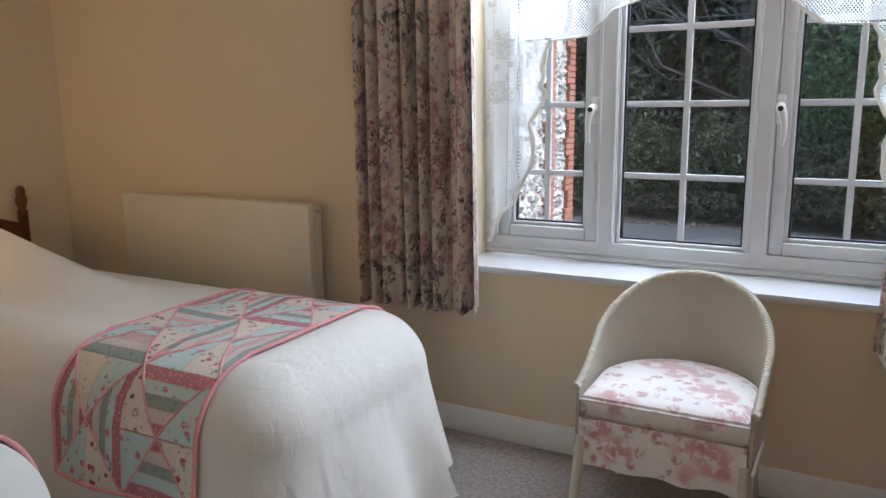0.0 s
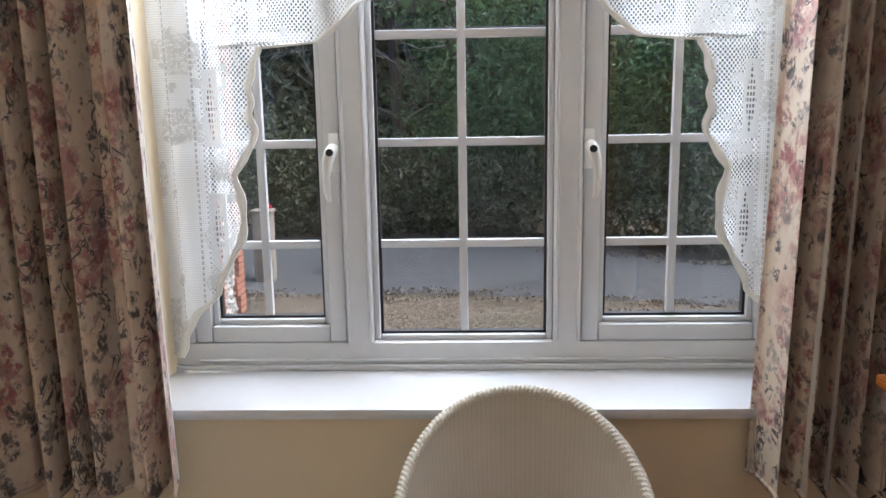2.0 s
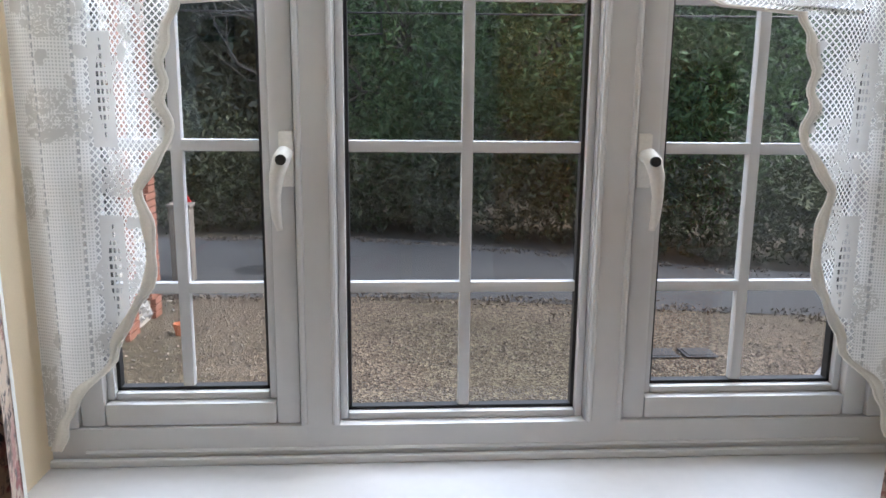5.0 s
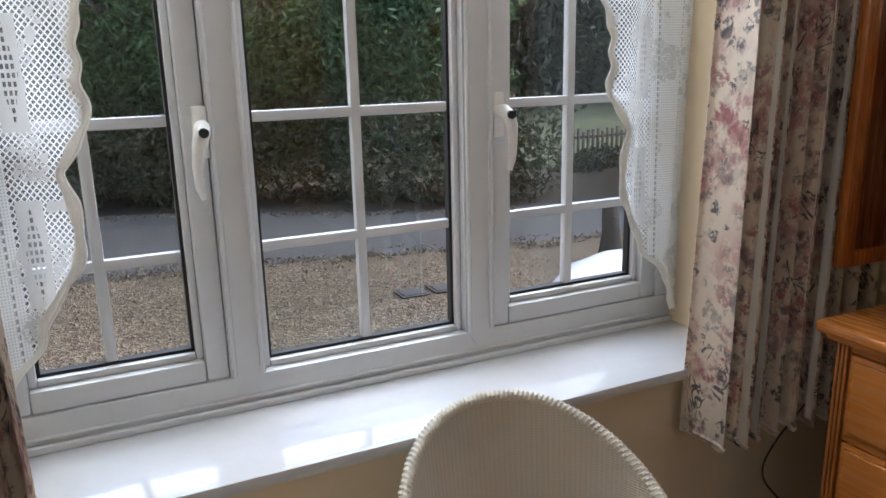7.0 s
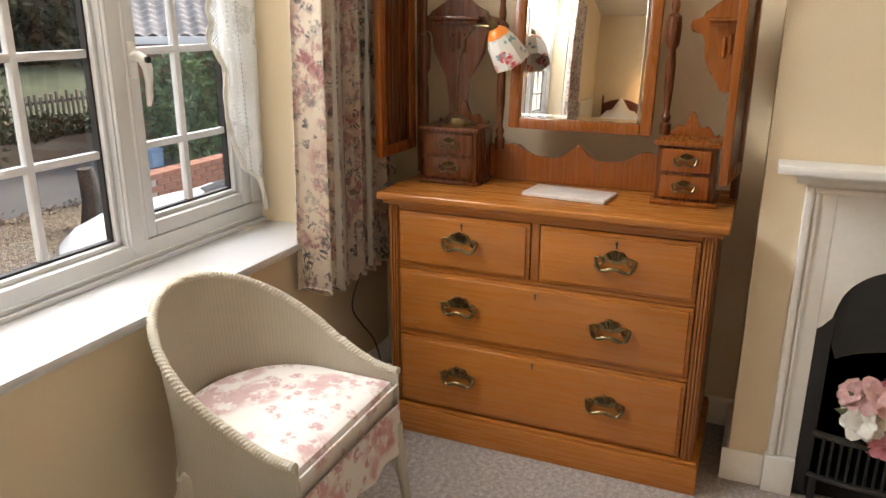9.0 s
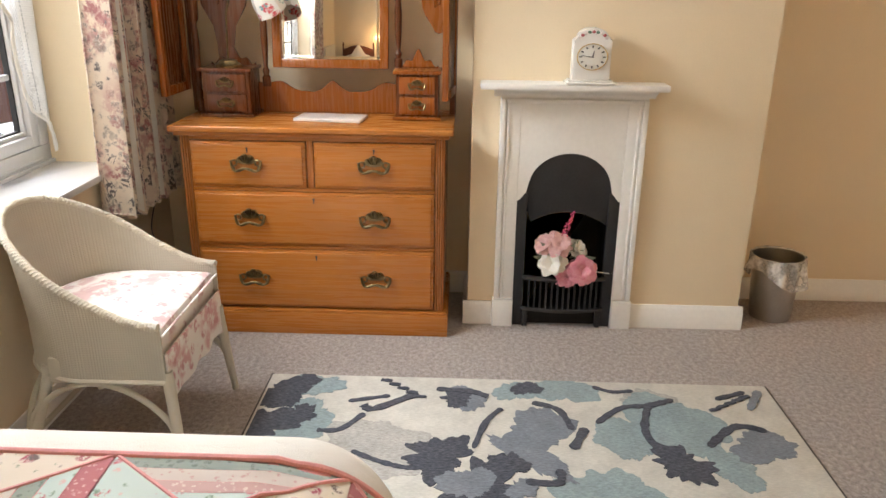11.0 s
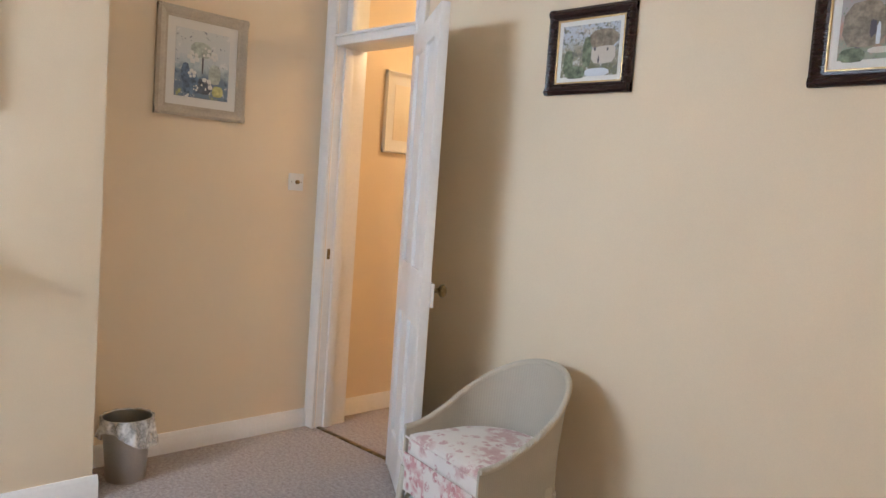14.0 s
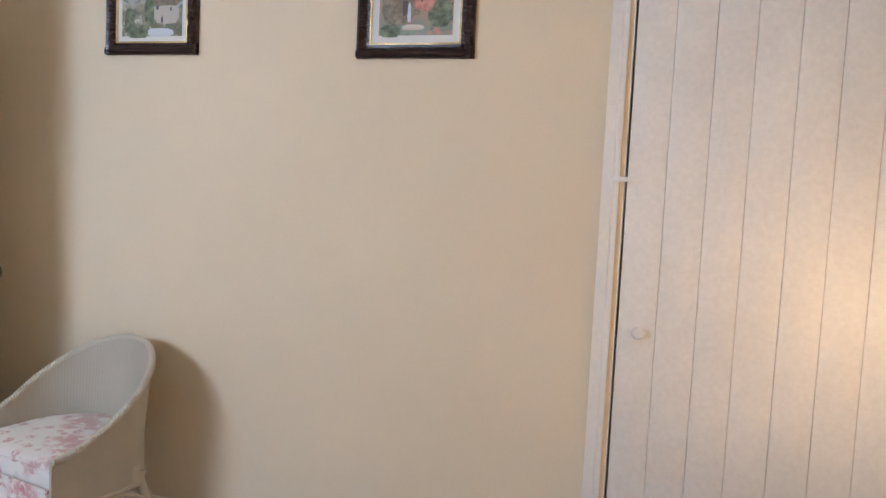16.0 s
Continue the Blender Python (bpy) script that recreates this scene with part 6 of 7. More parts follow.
A5_ = art("dusk_print", (0.09, 0.10, 0.12), (0.035, 0.032, 0.03), (0.045, 0.062, 0.095), [((0.018, 0.017, 0.016), 9, 0.50, 0.60, 3.0), ((0.12, 0.10, 0.08), 26, 0.60, 0.68, 6.0)], -0.9)
M_PEWTER = paint("pewter_frame", (0.30, 0.265, 0.225), 0.32, 120, 20, 0.10, 0.1, 0.6)
picture(pose(CHX - 0.001, 2.545, 1.718, 0, 0, -90), 0.632, 0.480, 0.030, 0.006, M_PEWTER, A5_, "pewter framed dark blue print above the mantelpiece", False)
picture(pose(0.028, -0.02, 1.72, 0, 0, -90), 0.46, 0.455, 0.022, 0.05, M_MOUNT, A4_, "white framed sketch on the landing wall", False,
        shapes=(("sketch_wash", -0.02, 0.12, -0.07, 0.10, M_YELLOWINK), ("sketch_line", 0.0, 0.014, -0.04, 0.08, M_THATCHINK), ("sketch_line", 0.01, 0.06, -0.075, -0.06, M_THATCHINK), ("sketch_line", 0.05, 0.066, -0.09, 0.02, M_DARKINK), ("sketch_spot", -0.03, -0.022, -0.10, -0.09, M_YELLOWINK)))

# ---- light switch ----
swt = thing("light_switch", pose(-0.001, 0.783, 1.289, 0, 0, -90), "white square dimmer switch with brass knob", "light switch")
part("plate", box(-0.043, 0.043, -0.009, 0, -0.043, 0.043, 0.003), M_WHITEPLASTIC, swt)
part("dimmer_knob", lathe([(0, 0), (0.011, 0), (0.010, 0.012), (0, 0.013)], 16, None, pose(0.004, -0.009, 0, 90)), M_BRASS, swt)
for sx in (-0.030, 0.030):
    part("screw", lathe([(0, 0), (0.003, 0), (0.002, 0.001), (0, 0.001)], 8, None, pose(sx, -0.009, 0, 90)), M_BRASS, swt)

# ---- mantel clock ----
clk = thing("mantel_clock", pose(-0.385, 2.510, 0.957, 0, 0, -90) @ Matrix.Diagonal((1.12, 1.0, 0.95, 1.0)), "white china arched mantel clock", "clock")
out = [(-0.058, 0.016), (0.058, 0.016), (0.058, 0.155)]
for i in range(13):
    a = math.pi * i / 12
    out.append((0.046 * math.cos(a), 0.165 + 0.034 * math.sin(a)))
out.append((-0.058, 0.155))
part("case", turned(prism(out, 0.055, 0.004), pose(0, -0.03, 0)), M_PORCELAIN, clk)
part("base", box(-0.076, 0.076, -0.042, 0.034, 0, 0.009, 0.003), M_PORCELAIN, clk)
part("base_step", box(-0.068, 0.068, -0.037, 0.030, 0.009, 0.016, 0.003), M_PORCELAIN, clk)
dial = part("dial", lathe([(0, 0), (0.046, 0), (0.046, 0.002), (0.043, 0.003), (0, 0.003)], 32, None, pose(0, -0.030, 0.098, 90)), M_MOUNT, clk, "white dial")
part("bezel", tube([(0.046 * math.cos(a * math.pi / 18), -0.033, 0.098 + 0.046 * math.sin(a * math.pi / 18)) for a in range(36)], 0.0018, 6, None, True), M_GILT, clk)
for i in range(12):
    a = math.pi * i / 6
    r0, r1 = 0.032, 0.040
    part("hour_mark", tube([(r0 * math.sin(a), -0.0335, 0.098 + r0 * math.cos(a)), (r1 * math.sin(a), -0.0335, 0.098 + r1 * math.cos(a))], 0.0024, 5), M_INK, dial)
part("hour_hand", tube([(0, -0.0345, 0.098), (0.005, -0.0345, 0.120)], [0.0022, 0.001], 5), M_INK, dial)
part("minute_hand", tube([(0.004, -0.0350, 0.097), (-0.034, -0.0350, 0.103)], [0.0018, 0.001], 5), M_INK, dial)
for i in range(9):
    a = math.pi * (0.12 + 0.76 * i / 8)
    part("painted_flower", lathe([(0, 0), (0.006, 0), (0.004, 0.0015), (0, 0.0018)], 8, None, pose(0.043 * math.cos(a), -0.030, 0.153 + 0.032 * math.sin(a), 90)), M_ROSEINK if i % 3 == 1 else M_LEAFINK if i % 2 else M_MARBLE, clk)

# ---- silk flowers in the grate ----
flw = thing("flower_arrangement", pose(-0.335, 2.53, 0.19), "pink and white silk flowers lying in the grate", "flowers")


def petal_material(name, a, c):
    m, n, l, b = nodes_of(name)
    v = coords(n, l)
    l.new(ramp(n, l, noise_tex(n, l, v, 60, 3), [(0.3, a), (0.7, c)]), b.inputs["Base Color"])
    b.inputs["Roughness"].default_value = 0.8
    return m


M_PINKP = petal_material("pink_petal", (0.72, 0.24, 0.32), (0.82, 0.42, 0.48))
M_WHITEP = petal_material("white_petal", (0.74, 0.70, 0.62), (0.82, 0.80, 0.74))
M_DEEPP = petal_material("deep_pink_petal", (0.42, 0.05, 0.12), (0.60, 0.12, 0.22))
M_BLUSHP = petal_material("blush_petal", (0.62, 0.34, 0.34), (0.76, 0.50, 0.48))
M_STEMG = paint("dusty_leaf", (0.20, 0.24, 0.16), 0.7)


def bloom(name, c, r, layers, mat, seed, aim):
    rnd = random.Random(seed)
    b = bmesh.new()
    aim = Vector(aim).normalized()
    q = aim.to_track_quat('Z', 'Y').to_matrix().to_4x4()
    for k in range(layers):
        cnt = 7 + k
        for i in range(cnt):
            az = 2 * math.pi * (i + 0.5 * (k % 2)) / cnt + rnd.uniform(-0.2, 0.2)
            el = radians(80 - 72 * (k + 0.5) / layers + rnd.uniform(-8, 8))
            L = r * (0.55 + 0.45 * (k + 1) / layers) * rnd.uniform(0.85, 1.1)
            w = L * 0.42
            pts = []
            for u in range(5):
                for v in range(3):
                    t, s = u / 4, v - 1
                    ww = w * math.sin(math.pi * min(0.97, 0.15 + 0.75 * t)) * s
                    bend = el - 0.5 * t
                    pts.append(Vector((L * t * math.cos(bend), ww, L * t * math.sin(bend) + 0.12 * w * abs(s) + rnd.uniform(-1, 1) * 0.03 * r)))
            vs = [b.verts.new(Matrix.Rotation(az, 3, 'Z') @ p) for p in pts]
            for u in range(4):
                for v in range(2):
                    a = u * 3 + v
                    b.faces.new((vs[a], vs[a + 1], vs[a + 4], vs[a + 3]))
    turned(b, Matrix.Translation(c) @ q)
    part(name, b, mat, flw)


bloom("peony", (-0.045, -0.048, 0.065), 0.062, 5, M_PINKP, 1, (-1, -0.1, 0.3))
bloom("peony", (-0.040, 0.010, 0.030), 0.048, 4, M_PINKP, 2, (-1, 0.2, -0.2))
bloom("magnolia", (-0.035, 0.065, 0.090), 0.060, 2, M_WHITEP, 3, (-1, 0.3, 0.4))
bloom("lily", (-0.020, 0.040, 0.160), 0.058, 2, M_BLUSHP, 4, (-0.8, 0.0, 0.7))
bloom("lily", (-0.010, 0.095, 0.150), 0.050, 2, M_BLUSHP, 5, (-0.7, 0.6, 0.5))
bloom("rosebud", (0.0, -0.030, 0.135), 0.045, 2, M_WHITEP, 6, (-0.6, -0.4, 0.6))
b = bmesh.new()
rnd = random.Random(4)
for i in range(34):
    t = i / 33
    lathe([(0, -0.006), (0.006, 0), (0, 0.007)], 6, b, pose(-0.01 + rnd.uniform(-0.012, 0.012) * (1 - t), 0.03 - 0.035 * t + rnd.uniform(-0.014, 0.014) * (1 - t * 0.6), 0.17 + 0.115 * t))
part("larkspur_spike", b, M_DEEPP, flw)
b = bmesh.new()
for i in range(10):
    a = rnd.uniform(-1.4, 1.4)
    c = Vector((0.0, 0.02, 0.08))
    d = Vector((-0.35 * rnd.random(), math.sin(a), abs(math.cos(a)) * 0.9)).normalized()
    L = rnd.uniform(0.09, 0.13)
    s = d.cross(Vector((1, 0, 0))).normalized() * 0.018
    vs = [b.verts.new(c + d * L * 0.3), b.verts.new(c + d * L * 0.65 + s), b.verts.new(c + d * L), b.verts.new(c + d * L * 0.65 - s)]
    b.faces.new(vs)
part("leaf_spray", b, M_STEMG, flw)
part("stem", tube([(0.0, 0.0, 0.05), (-0.03, -0.10, 0.055), (-0.035, -0.155, 0.05)], 0.0018, 5), M_WHITEP, flw)

# ---- waste bin ----
wb = thing("waste_bin", pose(-0.185, 1.665, 0), "brushed steel waste bin with clear plastic liner", "waste bin")
part("body", lathe([(0, 0.0), (0.078, 0.0), (0.080, 0.006), (0.098, 0.262), (0.100, 0.266), (0.096, 0.264), (0.077, 0.010), (0, 0.008)], 32), M_STEEL, wb)
part("rolled_rim", tube([(0.099 * math.cos(i * math.pi / 18), 0.099 * math.sin(i * math.pi / 18), 0.264) for i in range(36)], 0.003, 6, None, True), M_STEEL, wb)


def liner(u, v):
    a = 2 * math.pi * u
    f = 0.5 + 0.5 * math.sin(a * 2 + 0.6)
    r = 0.104 + 0.012 * v * (1 + math.sin(a * 5)) + 0.004 * math.sin(a * 13)
    return Vector((r * math.cos(a), r * math.sin(a), 0.268 - v * (0.05 + 0.075 * f)))


part("plastic_liner", sheet(72, 6, liner), M_FILM, wb, "clear crumpled plastic liner")

# ---- table lamp on the trinket box ----
lamp = thing("table_lamp", CHEST @ pose(-0.345, 0.225, 0.978), "brass swan-neck lamp with floral glass shade", "lamp")
part("base", lathe([(0, 0), (0.050, 0), (0.051, 0.008), (0.040, 0.014), (0.034, 0.024), (0.010, 0.026), (0, 0.026)], 8), M_BRASS, lamp)
neck = [(0, 0, 0.02), (0.002, 0, 0.10), (0.008, -0.005, 0.19), (0.030, -0.015, 0.262), (0.068, -0.025, 0.302), (0.126, -0.032, 0.300)]
part("swan_neck", tube(neck, 0.0038, 8), M_BRASS, lamp)
SH = pose(0.134, -0.036, 0.292, 0, 0, 0) @ pose(0, 0, 0, 22, -24, 0) @ Matrix.Scale(1.04, 4)
part("shade_holder", lathe([(0, 0.035), (0.008, 0.032), (0.012, 0.01), (0.010, 0.0), (0, 0.0)], 14, None, SH), M_BRASS, lamp)
part("amber_collar", lathe([(0.014, 0.004), (0.021, 0.0), (0.031, -0.012), (0.035, -0.020), (0.032, -0.020), (0.014, 0.0)], 10, None, SH), M_ORANGE, lamp, "orange glass collar")
shade_b = lathe([(0.034, -0.019), (0.046, -0.045), (0.053, -0.080), (0.056, -0.108), (0.053, -0.107), (0.050, -0.080), (0.044, -0.045), (0.032, -0.021)], 8, None, SH)
M_SHADE = fabric("floral_milk_glass", (0.78, 0.76, 0.70), [((0.60, 0.08, 0.10), 19, 0.26, 0.33, 1.7), ((0.20, 0.36, 0.36), 30, 0.22, 0.29, 5.1)], 0.25, 50.0)
part("glass_shade", shade_b, M_SHADE, lamp, "faceted milk glass shade painted with flowers")
part("finial_wire", tube([(0.112, -0.03, 0.305), (0.098, -0.03, 0.345)], 0.0015, 5), M_BRASS, lamp)
fl = thing("lamp_cable", pose(0, 0, 0), "black lamp cable trailing behind the chest", "cable")
knots = [Vector(p) for p in ((-0.30, 4.10, 0.56), (-0.43, 4.09, 0.47), (-0.46, 4.09, 0.40), (-0.40, 4.09, 0.32), (-0.30, 4.10, 0.22), (-0.20, 4.12, 0.06), (-0.15, 4.13, 0.006))]
run = []
for i in range(len(knots) - 1):
    p0, p1, p2, p3 = knots[max(i - 1, 0)], knots[i], knots[i + 1], knots[min(i + 2, len(knots) - 1)]
    for k in range(8):
        t = k / 8
        run.append(0.5 * (2 * p1 + (p2 - p0) * t + (2 * p0 - 5 * p1 + 4 * p2 - p3) * t * t + (3 * p1 - p0 - 3 * p2 + p3) * t ** 3))
part("flex", tube(run, 0.0024, 6), M_CABLE, fl)

# ---- place mat on the chest ----
mat_t = thing("marble_slab", CHEST @ pose(0.045, 0.155, 0.800, 0, 0, -6), "pale marbled rectangular slab on the chest top", "tray")
part("slab", box(-0.125, 0.125, -0.065, 0.065, 0, 0.011, 0.003), M_MARBLE, mat_t)

# ---- outside: ground, road ----
GZ = -1.0


def bend(x, far):
    """The lane swings towards the house as it runs east."""
    return (-2.9 if far else -1.1) * smoothstep(-2.5, 5.0, x)


structure("ground", box(-60, 60, OUT + 0.02, 90, GZ - 0.3, GZ - 0.02), M_EARTH, "dark earth and rough grass beyond the lane", "ground")
structure("gravel_drive", sheet(40, 20, lambda u, v: Vector((-9 + 24 * u, 4.6 + 7.5 * v, GZ + 0.012 * noise.noise((u * 30, v * 12, 0))))), M_GRAVEL, "brown gravel forecourt outside the window", "ground")
def lane(u, v):
    x = -40 + 80 * u
    y = 11.95 + bend(x, False) + 0.10 * noise.noise((u * 60, 3, 0))
    return Vector((x, y + (15.9 + bend(x, True) - y) * v, GZ + 0.028 + 0.03 * math.sin(math.pi * v) - (0.02 if v < 0.01 else 0)))


structure("road", sheet(240, 8, lane), M_ROAD, "worn grey tarmac country lane", "road")
stn = bmesh.new()
rnd = random.Random(12)
for i in range(2600):
    x, y = rnd.uniform(-4.5, 3.5), rnd.uniform(6.4, 11.6)
    y = min(y, 11.7 + bend(x, False) - rnd.uniform(0.0, 2.0))
    r = rnd.uniform(0.010, 0.024)
    c = Vector((x, y, GZ + 0.008))
    vs = [stn.verts.new(c + Vector((r * rnd.uniform(0.7, 1.3) * math.cos(a), r * rnd.uniform(0.7, 1.3) * math.sin(a), 0))) for a in (0, 1.26, 2.5, 3.77, 5.03)]
    t = stn.verts.new(c + Vector((0, 0, r * 0.8)))
    for k in range(5):
        stn.faces.new((vs[k], vs[(k + 1) % 5], t))
M_STONES = leaf_material("loose_stones", (0.04, 0.03, 0.02), (0.17, 0.135, 0.10))
tagged(link("loose_gravel", stn, M_STONES), "loose brown and pale gravel stones", "gravel", "", "stuff")
for dx in (0.0, 0.36):
    dr = thing("drain_cover", pose(1.10 + dx, 9.75, GZ + 0.012), "small grey drain cover set in gravel", "drain cover", "drain covers")
    part("rim", box(-0.15, 0.15, -0.13, 0.13, 0, 0.012, 0.004), M_ROAD, dr)
    part("lid", box(-0.12, 0.12, -0.10, 0.10, 0.012, 0.020, 0.003), M_ROAD, dr)
tar = thing("tar_patch", pose(-3.24, 13.25, GZ + 0.052), "dark round patch on the lane", "road patch")
part("patch", lathe([(0, 0.008), (0.26, 0.006), (0.30, 0.0)], 20), M_TYRE, tar)


# ---- hedge and trees ----
def leaf_cloud(name, blobs, size, mat, label, seed, flat=0.6):
    """Many small leaves spread through lumpy volumes: (centre, radii, count)."""
    rs = np.random.RandomState(seed)
    vs, fs = [], []
    for c, rad_, cnt in blobs:
        d = rs.normal(size=(cnt, 3))
        d /= np.linalg.norm(d, axis=1)[:, None]
        r = rs.uniform(0.55, 1.04, size=cnt) ** 0.6
        lump = 1 + 0.16 * np.sin(d[:, 0] * 9 + c[0] * 3) * np.cos(d[:, 2] * 8 + c[2])
        p = np.array(c) + d * np.array(rad_) * (r * lump)[:, None]
        a = rs.normal(size=(cnt, 3))
        a /= np.linalg.norm(a, axis=1)[:, None]
        e = np.cross(a, rs.normal(size=(cnt, 3)))
        e /= np.linalg.norm(e, axis=1)[:, None]
        s = size * rs.uniform(0.6, 1.4, size=cnt)[:, None]
        base = len(vs)
        quad = np.stack([p - a * s, p + e * s * flat * 0.5, p + a * s, p - e * s * flat * 0.5], axis=1).reshape(-1, 3)
        vs.extend(quad.tolist())
        fs.extend([(base + 4 * i, base + 4 * i + 1, base + 4 * i + 2, base + 4 * i + 3) for i in range(cnt)])
    me = bpy.data.meshes.new(name)
    me.from_pydata(vs, [], fs)
    me.materials.append(mat)
    return tagged(new(name, me), label, "foliage", "", "stuff")


rnd = random.Random(20)
hb = []
for i in range(90):
    x = rnd.uniform(-5.0, 4.5)
    hb.append(((x, 11.95 + bend(x, False) + rnd.gauss(-0.05, 0.16), GZ + 0.030), (0.30, 0.07, 0.012), 26))
for i in range(60):
    x = rnd.uniform(-5.0, 4.5)
    hb.append(((x, 15.6 + bend(x, True) + rnd.gauss(0, 0.12), GZ + 0.050), (0.35, 0.12, 0.015), 30))
leaf_cloud("leaf_litter", hb, 0.030, M_STONES, "brown leaf litter along the lane edges", 9)
rnd = random.Random(21)
hb = []
for i in range(36):
    x = -16 + i * 0.60 + rnd.uniform(-0.2, 0.2)
    h = rnd.uniform(0.75, 1.15) * (1.0 if x > -4 else 1.15)
    hb.append(((x, 16.9 + bend(x, True) + rnd.uniform(-0.3, 0.4), GZ + h * 0.95), (0.75, 0.8, h), 1400))
for i in range(14):
    hb.append(((7.6 + i * 0.55, 15.9 + rnd.uniform(-0.2, 0.2), GZ + 0.12), (0.5, 0.35, rnd.uniform(0.18, 0.34)), 500))
leaf_cloud("hedge", hb, 0.062, M_LEAF_DRY, "low mixed hedge of bramble and ivy along the lane", 5)
hb = []
for i in range(36):
    x = -2 + i * 0.20 + rnd.uniform(-0.3, 0.3)
    z = rnd.uniform(0.2, 4.4)
    hb.append(((x, 17.9 + bend(x, True) + rnd.uniform(-0.5, 0.6), GZ + 0.6 + z), (1.0, 0.9, 1.0), 1300))
leaf_cloud("laurel_bushes", hb, 0.075, M_LEAF, "tall glossy laurel bushes behind the hedge", 6)
hb = []
for i in range(70):
    x = -26 + i * 0.8 + rnd.uniform(-0.5, 0.5)
    for k in range(4):
        hb.append(((x + rnd.uniform(-0.8, 0.8), 22.5 + rnd.uniform(-1.5, 2.5), GZ + 1.2 + 2.6 * k + rnd.uniform(-0.9, 0.9)), (1.5, 1.3, 1.7), 520))
structure("grass_bank", sheet(30, 10, lambda u, v: Vector((7.0 + 20 * u, 16.3 + 6 * v, GZ + 0.9 * v + 0.05 * noise.noise((u * 30, v * 9, 1))))), M_GRASS, "pale rough grass behind the paling fence", "ground")
leaf_cloud("woodland", hb, 0.17, M_LEAF_DARK, "dark evergreen woodland behind the lane", 7)
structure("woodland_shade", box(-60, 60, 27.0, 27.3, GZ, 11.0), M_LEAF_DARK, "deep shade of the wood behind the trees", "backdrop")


def tree(x, y, h, r, seed, label):
    rs = random.Random(seed)
    e = thing("tree", pose(x, y, GZ - 0.05), label, "tree", "bare lane trees")
    pts, rr = [], []
    for i in range(9):
        t = i / 8
        pts.append((0.25 * math.sin(t * 2 + seed), 0.2 * math.sin(t * 1.7 + seed), h * t))
        rr.append(r * (1 - 0.8 * t))
    part("trunk", tube(pts, rr, 9), M_BARK, e)
    b = bmesh.new()

    def grow(p, d, L, rad, depth):
        q = [p + d * L * k / 3 + Vector((rs.uniform(-1, 1), rs.uniform(-1, 1), rs.uniform(-0.6, 1))) * L * 0.07 * k for k in range(4)]
        tube(q, [rad, rad * 0.8, rad * 0.6, rad * 0.4], 4, b)
        if depth:
            for _ in range(3):
                grow(q[rs.randint(1, 3)], (d + Vector((rs.uniform(-0.9, 0.9), rs.uniform(-0.9, 0.9), rs.uniform(-0.3, 0.8)))).normalized(), L * rs.uniform(0.5, 0.75), rad * 0.5, depth - 1)
    for i in range(12):
        t = 0.2 + 0.75 * i / 12
        a = rs.uniform(0, 6.28)
        grow(Vector(pts[int(t * 8)]), Vector((math.cos(a), math.sin(a), rs.uniform(0.3, 1.0))).normalized(), h * 0.22, r * 0.3, 2)
    part("branches", b, M_TWIG, e)


tree(-2.6, 18.4, 9.0, 0.16, 3, "bare twiggy tree behind the hedge")
tree(-0.2, 18.9, 10.0, 0.20, 5, "bare twiggy tree behind the hedge")
tree(1.3, 18.2, 7.5, 0.12, 8, "slender bare tree behind the hedge")
wire = thing("overhead_wire", pose(0, 0, 0), "thin black overhead wire across the lane", "cable")
part("wire", tube([(-25 + 2 * i, 11.2, 2.05 + 0.0018 * (i - 12) ** 2 + 0.012 * i) for i in range(27)], 0.010, 5), M_CABLE, wire)

# ---- neighbouring flint wing with brick corner, on the far side of the drive ----
wing = thing("flint_wing", pose(0, 0, 0), "knapped flint house wall with red brick corner", "house")
WXC, WYC = -3.95, 11.3
part("wall_core", box(-8.5, WXC - 0.02, 5.4, WYC - 0.02, GZ, 5.0), M_MORTAR, wing)
part("roof", turned(prism([(-8.9, 4.95), (-3.6, 4.95), (-6.2, 6.9)], 6.3), pose(0, 5.2, 0)), M_TILE, wing)
fb = bmesh.new()
rnd = random.Random(31)
for i in range(4200):
    y, z = rnd.uniform(6.5, WYC - 0.26), rnd.uniform(GZ + 0.05, 3.2)
    r = rnd.uniform(0.035, 0.075)
    ring = [fb.verts.new((WXC - 0.016 + rnd.uniform(0.0, 0.01), y + r * rnd.uniform(0.7, 1.2) * math.cos(a), z + r * rnd.uniform(0.6, 1.0) * math.sin(a))) for a in (0, 1.05, 2.1, 3.14, 4.2, 5.2)]
    t = fb.verts.new((WXC + rnd.uniform(0.012, 0.028), y, z))
    for k in range(6):
        fb.faces.new((ring[k], ring[(k + 1) % 6], t))
M_FLINTS = leaf_material("flint_nodules", (0.12, 0.115, 0.11), (0.42, 0.40, 0.37))
part("flintwork", fb, M_FLINTS, wing)
bl = bpy.data.meshes.new("brick_long")
bb = box(-0.11, 0.0, -0.3, 0.0, 0, 0.065, 0.004)
bb.to_mesh(bl)
bb.free()
bl.materials.append(M_BRICK)
bs = bpy.data.meshes.new("brick_short")
bb = box(-0.22, 0.0, -0.21, 0.0, 0, 0.065, 0.004)
bb.to_mesh(bs)
bb.free()
bs.materials.append(M_BRICK)
for i in range(64):
    o = new("brick", bl if (i // 3) % 2 else bs)
    o.parent = wing
    o.matrix_basis = pose(WXC + 0.034 + 0.002 * (i % 3), WYC, GZ + i * 0.075)
    o = new("brick", bs if (i // 3) % 2 else bl)
    o.parent = wing
    o.matrix_basis = pose(WXC + 0.034 + 0.002 * (i % 2), WYC - 0.72, GZ + i * 0.075)
gp = thing("gate_post", pose(-4.05, 12.7, GZ), "weathered wooden gate post by the lane", "post")
